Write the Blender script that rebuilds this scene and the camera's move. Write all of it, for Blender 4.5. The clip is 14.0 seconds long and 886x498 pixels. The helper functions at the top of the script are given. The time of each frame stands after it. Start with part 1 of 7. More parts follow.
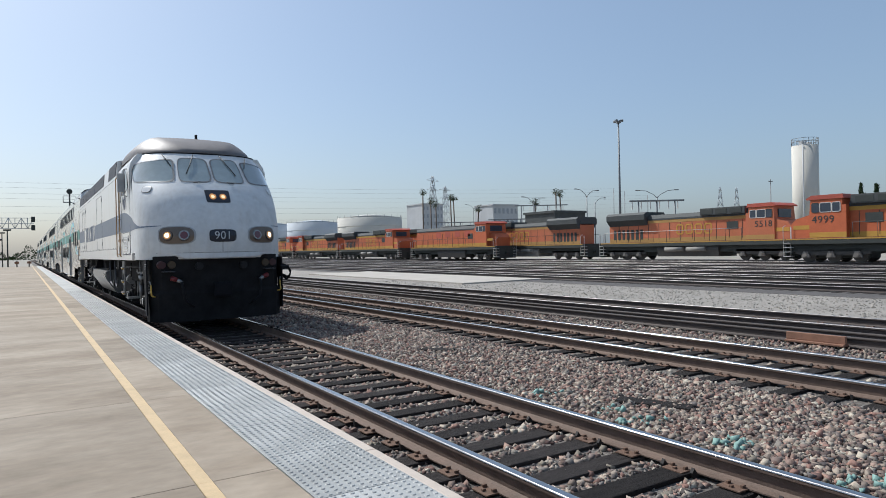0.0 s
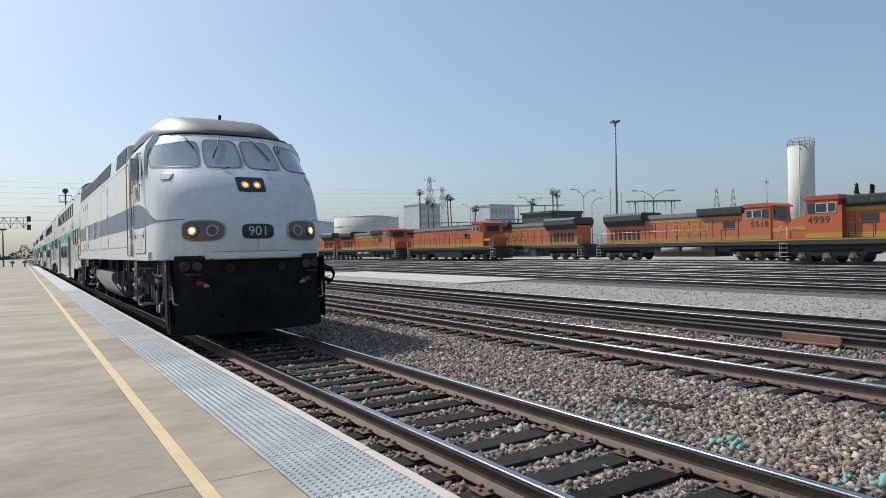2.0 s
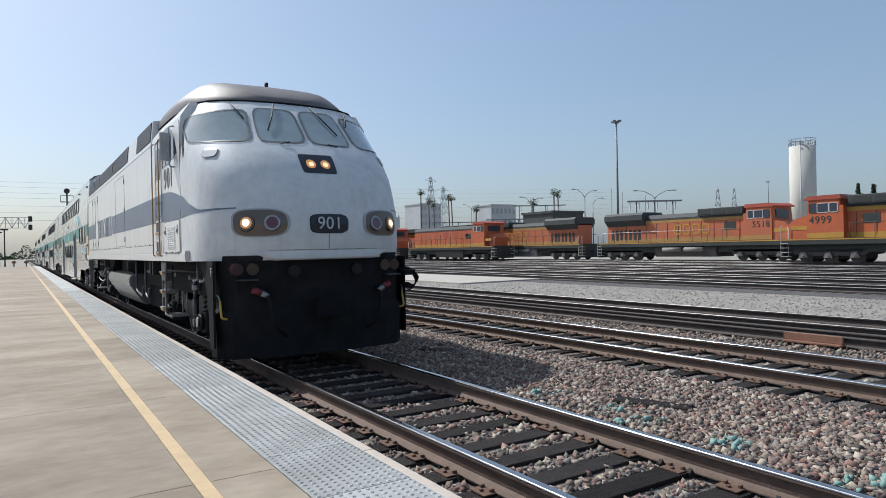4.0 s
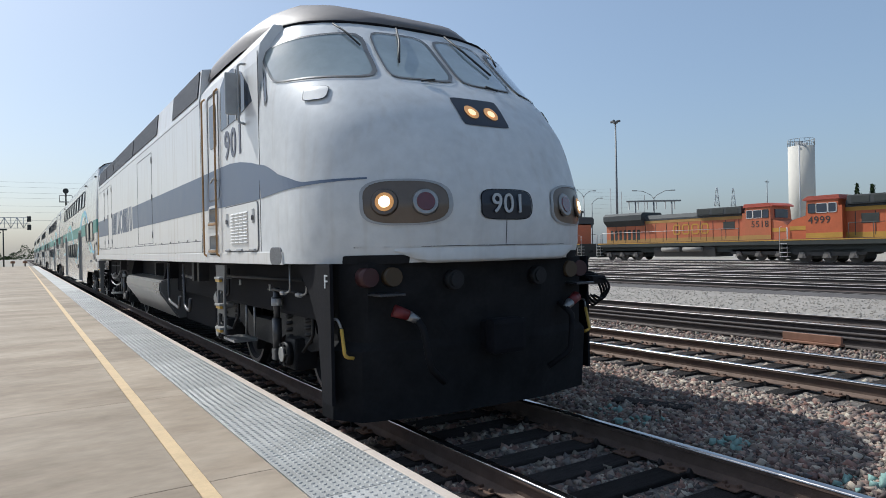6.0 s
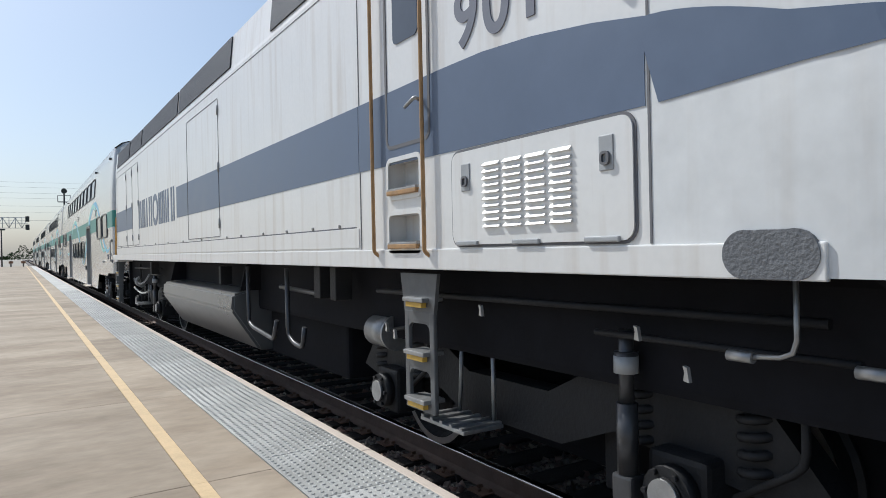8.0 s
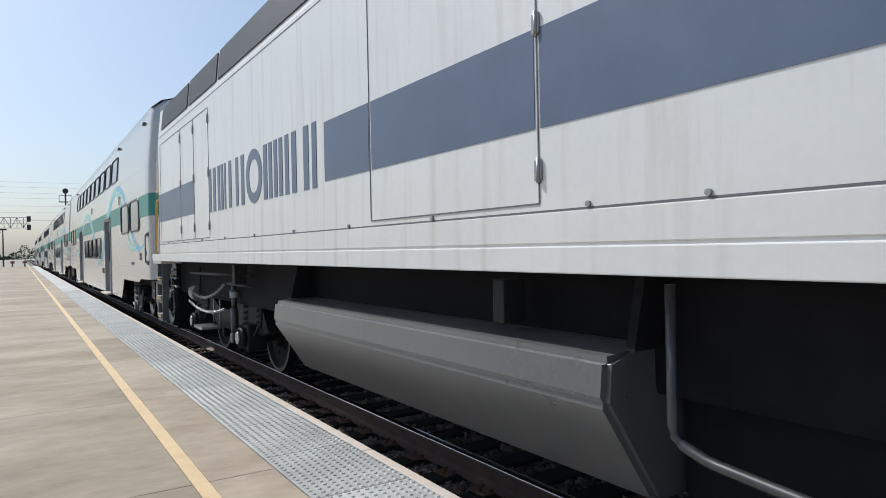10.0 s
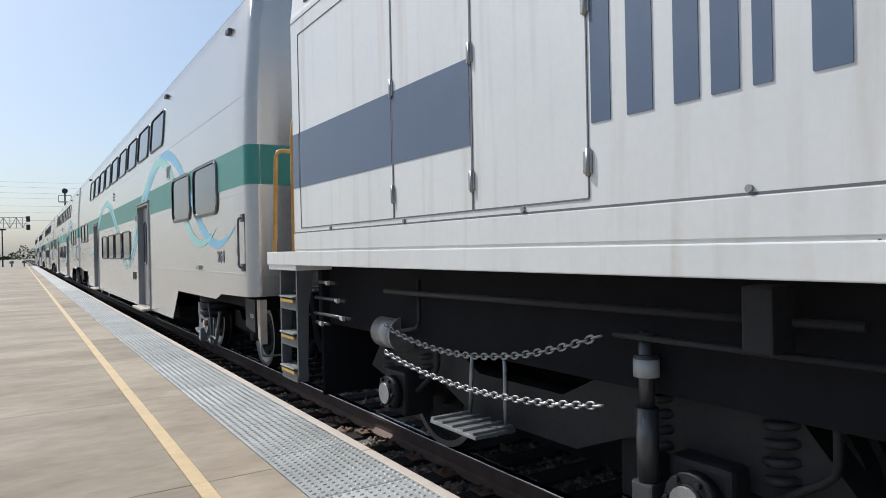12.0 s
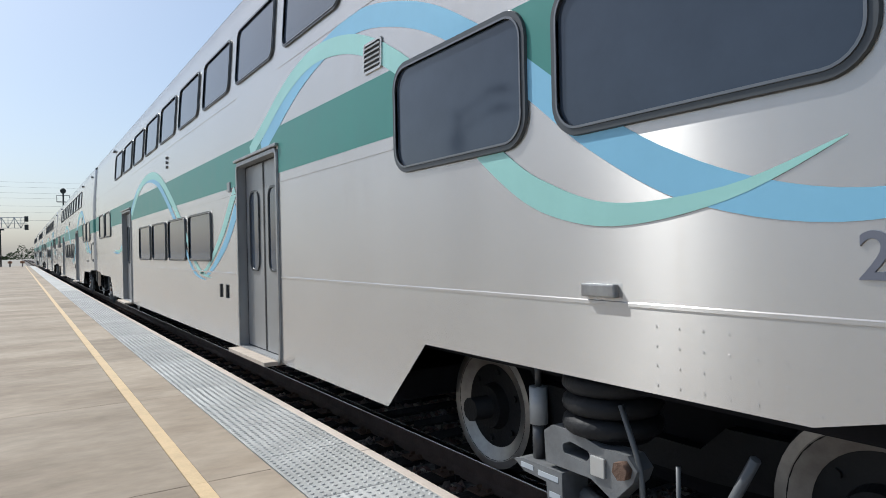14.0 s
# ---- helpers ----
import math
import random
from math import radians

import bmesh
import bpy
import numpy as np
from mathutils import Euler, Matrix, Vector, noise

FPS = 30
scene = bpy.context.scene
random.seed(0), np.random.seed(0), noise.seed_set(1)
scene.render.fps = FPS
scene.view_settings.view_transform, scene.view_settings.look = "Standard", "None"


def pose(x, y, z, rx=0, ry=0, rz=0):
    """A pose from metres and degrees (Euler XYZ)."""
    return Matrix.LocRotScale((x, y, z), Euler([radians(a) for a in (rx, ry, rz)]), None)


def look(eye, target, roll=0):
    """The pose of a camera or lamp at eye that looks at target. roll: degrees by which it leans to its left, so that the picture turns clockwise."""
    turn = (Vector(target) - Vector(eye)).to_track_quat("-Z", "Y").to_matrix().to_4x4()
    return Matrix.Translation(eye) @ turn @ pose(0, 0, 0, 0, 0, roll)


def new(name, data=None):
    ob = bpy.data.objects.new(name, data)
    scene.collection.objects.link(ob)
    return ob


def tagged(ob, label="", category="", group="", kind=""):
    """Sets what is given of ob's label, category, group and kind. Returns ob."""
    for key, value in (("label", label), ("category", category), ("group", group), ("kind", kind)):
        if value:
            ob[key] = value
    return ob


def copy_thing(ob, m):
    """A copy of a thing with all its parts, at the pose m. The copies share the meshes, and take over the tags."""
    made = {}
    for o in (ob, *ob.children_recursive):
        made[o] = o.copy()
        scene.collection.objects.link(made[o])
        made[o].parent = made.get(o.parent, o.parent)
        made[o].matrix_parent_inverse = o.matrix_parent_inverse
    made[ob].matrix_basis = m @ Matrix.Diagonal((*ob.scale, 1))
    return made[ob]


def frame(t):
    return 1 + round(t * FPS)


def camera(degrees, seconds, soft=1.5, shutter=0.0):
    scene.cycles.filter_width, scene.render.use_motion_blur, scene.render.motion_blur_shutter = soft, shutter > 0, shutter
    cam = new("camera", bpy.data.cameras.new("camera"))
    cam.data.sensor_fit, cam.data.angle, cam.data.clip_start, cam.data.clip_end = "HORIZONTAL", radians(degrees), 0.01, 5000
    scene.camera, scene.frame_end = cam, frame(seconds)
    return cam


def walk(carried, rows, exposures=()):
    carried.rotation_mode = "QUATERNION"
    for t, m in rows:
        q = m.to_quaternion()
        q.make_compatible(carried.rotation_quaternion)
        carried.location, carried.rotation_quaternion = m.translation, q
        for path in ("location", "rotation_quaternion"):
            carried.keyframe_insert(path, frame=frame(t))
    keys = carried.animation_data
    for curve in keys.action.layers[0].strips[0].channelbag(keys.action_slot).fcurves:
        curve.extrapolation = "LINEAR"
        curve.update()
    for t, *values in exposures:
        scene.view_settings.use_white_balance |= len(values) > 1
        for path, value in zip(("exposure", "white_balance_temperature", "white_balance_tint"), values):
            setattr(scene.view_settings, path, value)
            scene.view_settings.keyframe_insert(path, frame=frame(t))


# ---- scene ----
cam = camera(67.6, 14.0, soft=0.9)
CX = 3.697          # centre line of the nearest track


def eye(dyaw, droll=0.0):
    return pose(0, 0, 1.62, 89.90, 1.21 + droll, -32.557 + dyaw)


walk(cam, [(0.0, eye(0.27, 0.06)), (0.5, eye(-0.13)), (1.0, eye(0.0)), (2.0, eye(0.0)), (3.0, eye(0.04)), (4.2, eye(0.1)),
           (5.5, eye(0.13)), (6.0, eye(0.02)), (6.5, eye(-0.11)), (7.0, eye(-0.09)), (8.0, eye(-0.09)), (8.5, eye(-0.04)),
           (9.0, eye(0.0)), (10.2, eye(0.0)), (11.5, eye(-0.04)), (12.5, eye(-0.04)), (13.0, eye(-0.13)), (13.5, eye(-0.08)),
           (14.0, eye(-0.15))], exposures=[(0.0, 0.02, 6000, 8), (14.0, 0.02, 6000, 8)])

# ---- light ----
SUN = Vector((-0.258, 0.626, 0.736)).normalized()
world = bpy.data.worlds.new("sky")
scene.world = world
world.use_nodes = True
nt = world.node_tree
sky = nt.nodes.new("ShaderNodeTexSky")
sky.sky_type = 'NISHITA'
sky.sun_disc = False
sky.sun_elevation = math.asin(SUN.z)
sky.sun_rotation = math.atan2(SUN.x, SUN.y)
sky.air_density, sky.dust_density, sky.ozone_density = 1.0, 2.4, 2.0
haze = nt.nodes.new("ShaderNodeMixRGB")          # thin even haze over the whole sky
haze.inputs[0].default_value, haze.inputs[2].default_value = 0.30, (3.6, 4.5, 5.4, 1)
nt.links.new(sky.outputs[0], haze.inputs[1])
nt.links.new(haze.outputs[0], nt.nodes["Background"].inputs[0])
nt.nodes["Background"].inputs[1].default_value = 0.122
sun_data = bpy.data.lights.new("sun", 'SUN')
sun_data.energy, sun_data.angle, sun_data.color = 4.5, radians(0.53), (1.0, 0.95, 0.87)
sun_ob = new("sun", sun_data)
sun_ob.matrix_world = look(SUN * 50, (0, 0, 0))


# ---- materials ----
def mat(name, col, rough=0.6, metal=0.0, var=0.15, scale=3.0, bump=0.0, bscale=40.0, col2=None, stain=0.0, vary=0.0, emit=0.0,
        coat=0.0, stretch=None, aniso=0.0, grain=(0, 0, 1), spec=0.5, streak=0.0):
    m = bpy.data.materials.new(name)
    m.use_nodes = True
    t = m.node_tree
    n, l = t.nodes, t.links
    b = n["Principled BSDF"]
    b.inputs["Roughness"].default_value = rough
    b.inputs["Metallic"].default_value = metal
    b.inputs["Coat Weight"].default_value = coat
    b.inputs["Specular IOR Level"].default_value = spec
    tc = n.new("ShaderNodeTexCoord")
    src = tc.outputs["Object"]
    if vary > 0:
        ob_info = n.new("ShaderNodeObjectInfo")
        far = n.new("ShaderNodeMath")
        far.operation, far.inputs[1].default_value = 'MULTIPLY', 40.0
        l.new(ob_info.outputs["Random"], far.inputs[0])
        shift = n.new("ShaderNodeVectorMath")
        shift.operation = 'ADD'
        l.new(src, shift.inputs[0])
        l.new(far.outputs[0], shift.inputs[1])
        src = shift.outputs[0]
    if stretch:
        mp = n.new("ShaderNodeMapping")
        mp.inputs["Scale"].default_value = stretch
        l.new(src, mp.inputs[0])
        src = mp.outputs[0]
    c2 = col2 or tuple(c * (1 - var) for c in col)
    n1 = n.new("ShaderNodeTexNoise")
    n1.inputs["Scale"].default_value, n1.inputs["Detail"].default_value, n1.inputs["Roughness"].default_value = scale, 6, 0.65
    l.new(src, n1.inputs["Vector"])
    r = n.new("ShaderNodeValToRGB")
    r.color_ramp.elements[0].position, r.color_ramp.elements[1].position = 0.32, 0.68
    r.color_ramp.elements[0].color, r.color_ramp.elements[1].color = (*c2, 1), (*col, 1)
    l.new(n1.outputs[0], r.inputs[0])
    out = r.outputs[0]
    n2 = n.new("ShaderNodeTexNoise")
    n2.inputs["Scale"].default_value, n2.inputs["Detail"].default_value = bscale, 3
    l.new(src, n2.inputs["Vector"])
    if stain > 0:
        mx = n.new("ShaderNodeMixRGB")
        mx.blend_type = 'MULTIPLY'
        mx.inputs[0].default_value = stain
        l.new(out, mx.inputs[1])
        l.new(n2.outputs[0], mx.inputs[2])
        out = mx.outputs[0]
    if streak > 0:
        # rain and rust runs down the panels
        mp2 = n.new("ShaderNodeMapping")
        mp2.inputs["Scale"].default_value = (5.0, 5.0, 0.35)
        l.new(tc.outputs["Object"], mp2.inputs[0])
        n3 = n.new("ShaderNodeTexNoise")
        n3.inputs["Scale"].default_value, n3.inputs["Detail"].default_value = 1.6, 5
        l.new(mp2.outputs[0], n3.inputs["Vector"])
        r3 = n.new("ShaderNodeValToRGB")
        r3.color_ramp.elements[0].position, r3.color_ramp.elements[1].position = 0.52, 0.78
        r3.color_ramp.elements[0].color, r3.color_ramp.elements[1].color = (1, 1, 1, 1), (0.62, 0.52, 0.42, 1)
        l.new(n3.outputs[0], r3.inputs[0])
        m3 = n.new("ShaderNodeMixRGB")
        m3.blend_type, m3.inputs[0].default_value = 'MULTIPLY', streak
        l.new(out, m3.inputs[1])
        l.new(r3.outputs[0], m3.inputs[2])
        out = m3.outputs[0]
    if vary > 0:
        oi = n.new("ShaderNodeObjectInfo")
        mr = n.new("ShaderNodeMapRange")
        mr.inputs[3].default_value, mr.inputs[4].default_value = 1 - vary, 1 + vary
        l.new(oi.outputs["Random"], mr.inputs[0])
        hs = n.new("ShaderNodeHueSaturation")
        l.new(mr.outputs[0], hs.inputs["Value"])
        l.new(out, hs.inputs["Color"])
        out = hs.outputs[0]
    l.new(out, b.inputs["Base Color"])
    rr = n.new("ShaderNodeMapRange")
    rr.inputs[3].default_value, rr.inputs[4].default_value = max(0.02, rough - (0.08 if not aniso else 0.01)), min(1, rough + (0.08 if not aniso else 0.01))
    l.new(n1.outputs[0], rr.inputs[0])
    l.new(rr.outputs[0], b.inputs["Roughness"])
    if bump > 0:
        bp = n.new("ShaderNodeBump")
        bp.inputs["Strength"].default_value, bp.inputs["Distance"].default_value = bump, 0.02
        l.new(n2.outputs[0], bp.inputs["Height"])
        l.new(bp.outputs[0], b.inputs["Normal"])
    if aniso > 0:
        b.inputs["Anisotropic"].default_value = aniso
        cv = n.new("ShaderNodeCombineXYZ")
        for k in range(3):
            cv.inputs[k].default_value = grain[k]
        l.new(cv.outputs[0], b.inputs["Tangent"])
    if emit > 0:
        b.inputs["Emission Color"].default_value = (*col, 1)
        b.inputs["Emission Strength"].default_value = emit
    return m


def island_mat(name, cols, rough=0.9):
    """Stones: each loose piece takes its own tone."""
    m = bpy.data.materials.new(name)
    m.use_nodes = True
    n, l = m.node_tree.nodes, m.node_tree.links
    b = n["Principled BSDF"]
    b.inputs["Roughness"].default_value = rough
    g = n.new("ShaderNodeNewGeometry")
    r = n.new("ShaderNodeValToRGB")
    el = r.color_ramp.elements
    while len(el) < len(cols):
        el.new(0.5)
    for i, c in enumerate(cols):
        el[i].position, el[i].color = i / (len(cols) - 1), (*c, 1)
    l.new(g.outputs["Random Per Island"], r.inputs[0])
    nz = n.new("ShaderNodeTexNoise")
    nz.inputs["Scale"].default_value = 60
    mx = n.new("ShaderNodeMixRGB")
    mx.blend_type, mx.inputs[0].default_value = 'MULTIPLY', 0.35
    l.new(r.outputs[0], mx.inputs[1])
    l.new(nz.outputs[0], mx.inputs[2])
    l.new(mx.outputs[0], b.inputs["Base Color"])
    return m


M_CONC = mat("concrete", (0.41, 0.34, 0.26), 0.82, 0, 0.22, 0.8, 0.2, 9, col2=(0.225, 0.17, 0.115), stain=0.35, vary=0.10, stretch=(0.7, 1.2, 1.0))
M_CONC_EDGE = mat("edge_concrete", (0.55, 0.47, 0.40), 0.85, 0, 0.2, 3, 0.2, 50)
M_YELLOW_LINE = mat("yellow_line_paint", (0.62, 0.45, 0.25), 0.7, 0, 0.2, 4, 0.1, 60, stain=0.2)
M_TACT = mat("tactile_grey", (0.48, 0.48, 0.465), 0.5, 0.1, 0.25, 1.6, 0.1, 60, col2=(0.30, 0.30, 0.285), stain=0.25, vary=0.14)
M_BALLAST = mat("ballast", (0.26, 0.235, 0.21), 0.95, 0, 0.5, 16, 1.0, 28, col2=(0.08, 0.068, 0.06), stain=0.5)
M_GRAVEL = mat("gravel_lane", (0.37, 0.34, 0.30), 0.95, 0, 0.3, 0.6, 0.8, 30, col2=(0.28, 0.255, 0.225), stain=0.3)
M_DARKGROUND = mat("oily_yard_ground", (0.125, 0.112, 0.105), 0.95, 0, 0.4, 0.8, 0.6, 20, stain=0.3)
M_DIRT = mat("far_ground", (0.33, 0.30, 0.25), 0.95, 0, 0.3, 0.05, 0.3, 3)
M_STONE = island_mat("ballast_stone", [(0.12, 0.09, 0.08), (0.40, 0.33, 0.265), (0.085, 0.052, 0.046), (0.33, 0.185, 0.145), (0.52, 0.46, 0.37), (0.15, 0.135, 0.13), (0.29, 0.19, 0.15), (0.075, 0.062, 0.062), (0.27, 0.235, 0.18)])
M_LANESTONE = island_mat("lane_stone", [(0.24, 0.215, 0.19), (0.33, 0.305, 0.27), (0.28, 0.25, 0.215), (0.40, 0.37, 0.33)])
M_GLASSBIT = mat("green_dye", (0.23, 0.37, 0.33), 0.8, 0, 0.3, 8)
M_TIE = mat("creosoted_tie", (0.042, 0.036, 0.034), 0.95, 0, 0.5, 5, 0.8, 30, stretch=(1, 8, 8), vary=0.35, spec=0.2)
M_RAIL = mat("rusty_rail", (0.16, 0.11, 0.085), 0.75, 0.2, 0.35, 6, 0.25, 50)
M_YARDHEAD = mat("dull_yard_rail_head", (0.27, 0.25, 0.24), 0.42, 0.7, 0.3, 2)
M_YARDRAIL = mat("dark_yard_rail", (0.075, 0.06, 0.055), 0.7, 0.2, 0.3, 2)
M_RAILTOP = mat("polished_rail_head", (0.46, 0.45, 0.45), 0.19, 1.0, 0.2, 14, 0)
M_PLATE = mat("rusty_plate", (0.16, 0.095, 0.065), 0.85, 0.1, 0.3, 12, 0.3, 60)
M_ANCHOR = mat("rail_anchor_iron", (0.035, 0.03, 0.028), 0.8, 0.2, 0.3, 12)
M_ORANGE_STEEL = mat("orange_joint_steel", (0.30, 0.155, 0.10), 0.8, 0.1, 0.3, 6, 0.2, 40)

M_WHITE = mat("loco_silver_white", (0.76, 0.75, 0.73), 0.36, 0.12, 0.07, 1.2, 0.02, 25, stain=0.08, coat=0.12, streak=0.45)
M_NOSE = mat("nose_silver", (0.76, 0.77, 0.77), 0.5, 0.04, 0.16, 1.3, 0.02, 9, stain=0.22, coat=0.04, streak=0.25)
M_BLUE = mat("slate_blue_stripe", (0.105, 0.14, 0.21), 0.4, 0.1, 0.12, 3)
M_ROOF = mat("grimy_roof", (0.17, 0.155, 0.15), 0.55, 0.25, 0.3, 2, 0.05, 30)
M_SCREEN = mat("dark_screen", (0.045, 0.05, 0.065), 0.6, 0.2, 0.3, 10, 0.4, 90)
# pilot's black is lifted in its base colour to carry lens flare
M_PILOT = mat("dusty_pilot_black", (0.026, 0.026, 0.028), 0.9, 0.0, 0.5, 3, 0.15, 25, spec=0.15, stain=0.3)
M_BLACK = mat("underframe_black", (0.013, 0.013, 0.016), 0.85, 0.0, 0.4, 4, 0.1, 30, spec=0.15)
M_GREY = mat("truck_grey", (0.020, 0.020, 0.022), 0.6, 0.1, 0.4, 5, 0.2, 40, spec=0.3)
M_STEEL = mat("worn_steel", (0.38, 0.38, 0.38), 0.42, 0.7, 0.35, 8, 0.1, 40)
M_LIGHTGREY = mat("light_grey_paint", (0.40, 0.41, 0.42), 0.5, 0.2, 0.25, 5, 0.05, 30)
M_TREAD = mat("wheel_rim_steel", (0.42, 0.40, 0.38), 0.4, 0.75, 0.3, 8)
# dark tint, its blue raised to hold flare and reflected sky
M_GLASS = mat("tinted_glass", (0.048, 0.062, 0.088), 0.04, 0.0, 0.2, 2)
# greenish glass; its pale base also holds the sky's reflection
M_GLASS_SKYLIT = mat("windshield_glass", (0.30, 0.36, 0.37), 0.05, 0.0, 0.3, 1.5, coat=1.0)
M_RUBBER = mat("rubber_gasket", (0.025, 0.025, 0.027), 0.6)
M_SEAM = mat("panel_seam", (0.14, 0.14, 0.15), 0.8)
M_CHROME = mat("lamp_reflector", (0.17, 0.135, 0.11), 0.3, 0.5, 0.2, 6)
M_LAMP_DIM = mat("upper_lamp_glow", (1.0, 0.66, 0.36), 0.3, emit=1.1)
M_REDLENS = mat("red_lens", (0.11, 0.012, 0.015), 0.2, 0, 0.2, 20, coat=1.0)
M_AMBER = mat("amber_disc", (0.06, 0.036, 0.015), 0.5)
M_HORNBLACK = mat("board_black", (0.02, 0.023, 0.035), 0.35, 0, 0.2, 5)
M_NUM = mat("number_grey", (0.50, 0.53, 0.56), 0.5)
M_NUMDARK = mat("number_dark", (0.14, 0.15, 0.19), 0.5)
M_HRAIL = mat("orange_handrail", (0.47, 0.275, 0.12), 0.5, 0.1, 0.3, 10, stain=0.2)
M_YELLOW = mat("safety_yellow", (0.58, 0.36, 0.06), 0.5, 0, 0.25, 10)
M_RED = mat("red_coupling", (0.055, 0.014, 0.015), 0.5, 0, 0.3, 10)
M_REDVALVE = mat("red_valve_paint", (0.17, 0.02, 0.022), 0.5, 0, 0.3, 10)
M_STAINLESS = mat("brushed_stainless", (0.58, 0.565, 0.55), 0.25, 0.75, 0.08, 0.8, 0.0, 12, aniso=1.0, stain=0.05, streak=0.12)
M_CARROOF = mat("car_roof_grey", (0.25, 0.26, 0.28), 0.5, 0.3, 0.2, 2)
M_GREEN = mat("sea_green_band", (0.05, 0.24, 0.205), 0.42, 0.1, 0.12, 2)
M_AQUA = mat("aqua_ribbon", (0.34, 0.63, 0.585), 0.45, 0.1, 0.08, 2)
M_SKYB = mat("sky_blue_ribbon", (0.23, 0.50, 0.69), 0.45, 0.1, 0.08, 2)
M_HOSE = mat("hose_rubber", (0.012, 0.012, 0.014), 0.8, spec=0.2)
M_TAN = mat("tan_step_box", (0.50, 0.42, 0.34), 0.7, 0, 0.25, 8)

M_FORANGE = mat("freight_orange", (0.62, 0.145, 0.05), 0.6, 0, 0.2, 0.8, 0.05, 8, stain=0.15, vary=0.12)
M_FRED = mat("freight_roof_red", (0.50, 0.10, 0.06), 0.6, 0, 0.2, 1, vary=0.1)
M_FYEL = mat("freight_yellow", (0.62, 0.33, 0.05), 0.6, 0, 0.2, 1, stain=0.15)
M_FDARK = mat("freight_dark_green", (0.045, 0.05, 0.045), 0.7, 0, 0.3, 1, 0.1, 8)
M_FGREY = mat("freight_tank_grey", (0.26, 0.245, 0.225), 0.7, 0, 0.3, 1)
M_FWHITE = mat("freight_white", (0.6, 0.58, 0.55), 0.6)
M_POLE = mat("galvanised_pole", (0.22, 0.225, 0.23), 0.6, 0.4)
M_TANKW = mat("silo_white", (0.55, 0.525, 0.47), 0.85, 0, 0.06, 0.5)
# far greys, paled in the colour itself to stand for distance haze
M_TANKFAR = mat("far_tank_grey", (0.52, 0.55, 0.58), 0.8, 0, 0.1, 0.2)
M_BLDG = mat("far_building_grey", (0.50, 0.51, 0.52), 0.8, 0, 0.15, 0.2)
M_LEAF = mat("leaf_green", (0.055, 0.085, 0.04), 1.0, 0, 0.4, 2, vary=0.25, spec=0.05)
M_PALM = mat("palm_leaf", (0.07, 0.09, 0.05), 0.8, 0, 0.3, 2)
M_BARK = mat("trunk_bark", (0.16, 0.12, 0.09), 0.9, 0, 0.3, 4, 0.4, 20)
M_LADDER = mat("ladder_grey", (0.13, 0.135, 0.14), 0.5, 0.2, 0.3, 6)
M_VALVE = mat("pale_valve_alloy", (0.55, 0.54, 0.52), 0.4, 0.5)
M_ORAIL = mat("bright_orange_rail", (0.58, 0.33, 0.09), 0.5, 0.05, 0.3, 10, stain=0.2)
# steel lattice colour with the distance haze mixed in
M_LATTICE = mat("zinc_lattice", (0.42, 0.44, 0.46), 0.6, 0.2)
M_LAMP_CORE = mat("lamp_core", (1.0, 0.85, 0.58), 0.3, emit=3.0)
M_LAMP_LENS = mat("lamp_lens", (0.75, 0.36, 0.12), 0.2, emit=0.35)
M_BRACKET = mat("cast_bracket_grey", (0.21, 0.215, 0.22), 0.5, 0.3, 0.3, 8, 0.1, 40)
# window dark is lifted to pale grey for the haze before it
M_FARWIN = mat("far_window", (0.36, 0.38, 0.40), 0.2)
M_PADCONC = mat("pad_concrete", (0.45, 0.41, 0.36), 0.9, 0, 0.15, 0.5)
M_WIRE = mat("overhead_wire", (0.25, 0.25, 0.26), 0.7)


# ---- mesh helpers ----
def bm_new():
    return bmesh.new()


def box(bm, x0, x1, y0, y1, z0, z1, bev=0.0):
    r = bmesh.ops.create_cube(bm, size=1.0)
    vs = r["verts"]
    for v in vs:
        v.co = Vector((x0 if v.co.x < 0 else x1, y0 if v.co.y < 0 else y1, z0 if v.co.z < 0 else z1))
    if bev > 0:
        es = list({e for v in vs for e in v.link_edges})
        bmesh.ops.bevel(bm, geom=es, offset=bev, segments=2, affect='EDGES', profile=0.6)
    return bm


def cyl(bm, p0, p1, r, r2=None, seg=12, caps=True):
    p0, p1 = Vector(p0), Vector(p1)
    d = (p1 - p0).normalized()
    a = d.orthogonal().normalized()
    b = d.cross(a)
    r2 = r if r2 is None else r2
    rings = []
    for p, rr in ((p0, r), (p1, r2)):
        rings.append([bm.verts.new(p + (a * math.cos(k * math.tau / seg) + b * math.sin(k * math.tau / seg)) * rr) for k in range(seg)])
    for k in range(seg):
        f = bm.faces.new((rings[0][k], rings[0][(k + 1) % seg], rings[1][(k + 1) % seg], rings[1][k]))
        f.smooth = True
    if caps:
        bm.faces.new(rings[0][::-1])
        bm.faces.new(rings[1])
    return bm


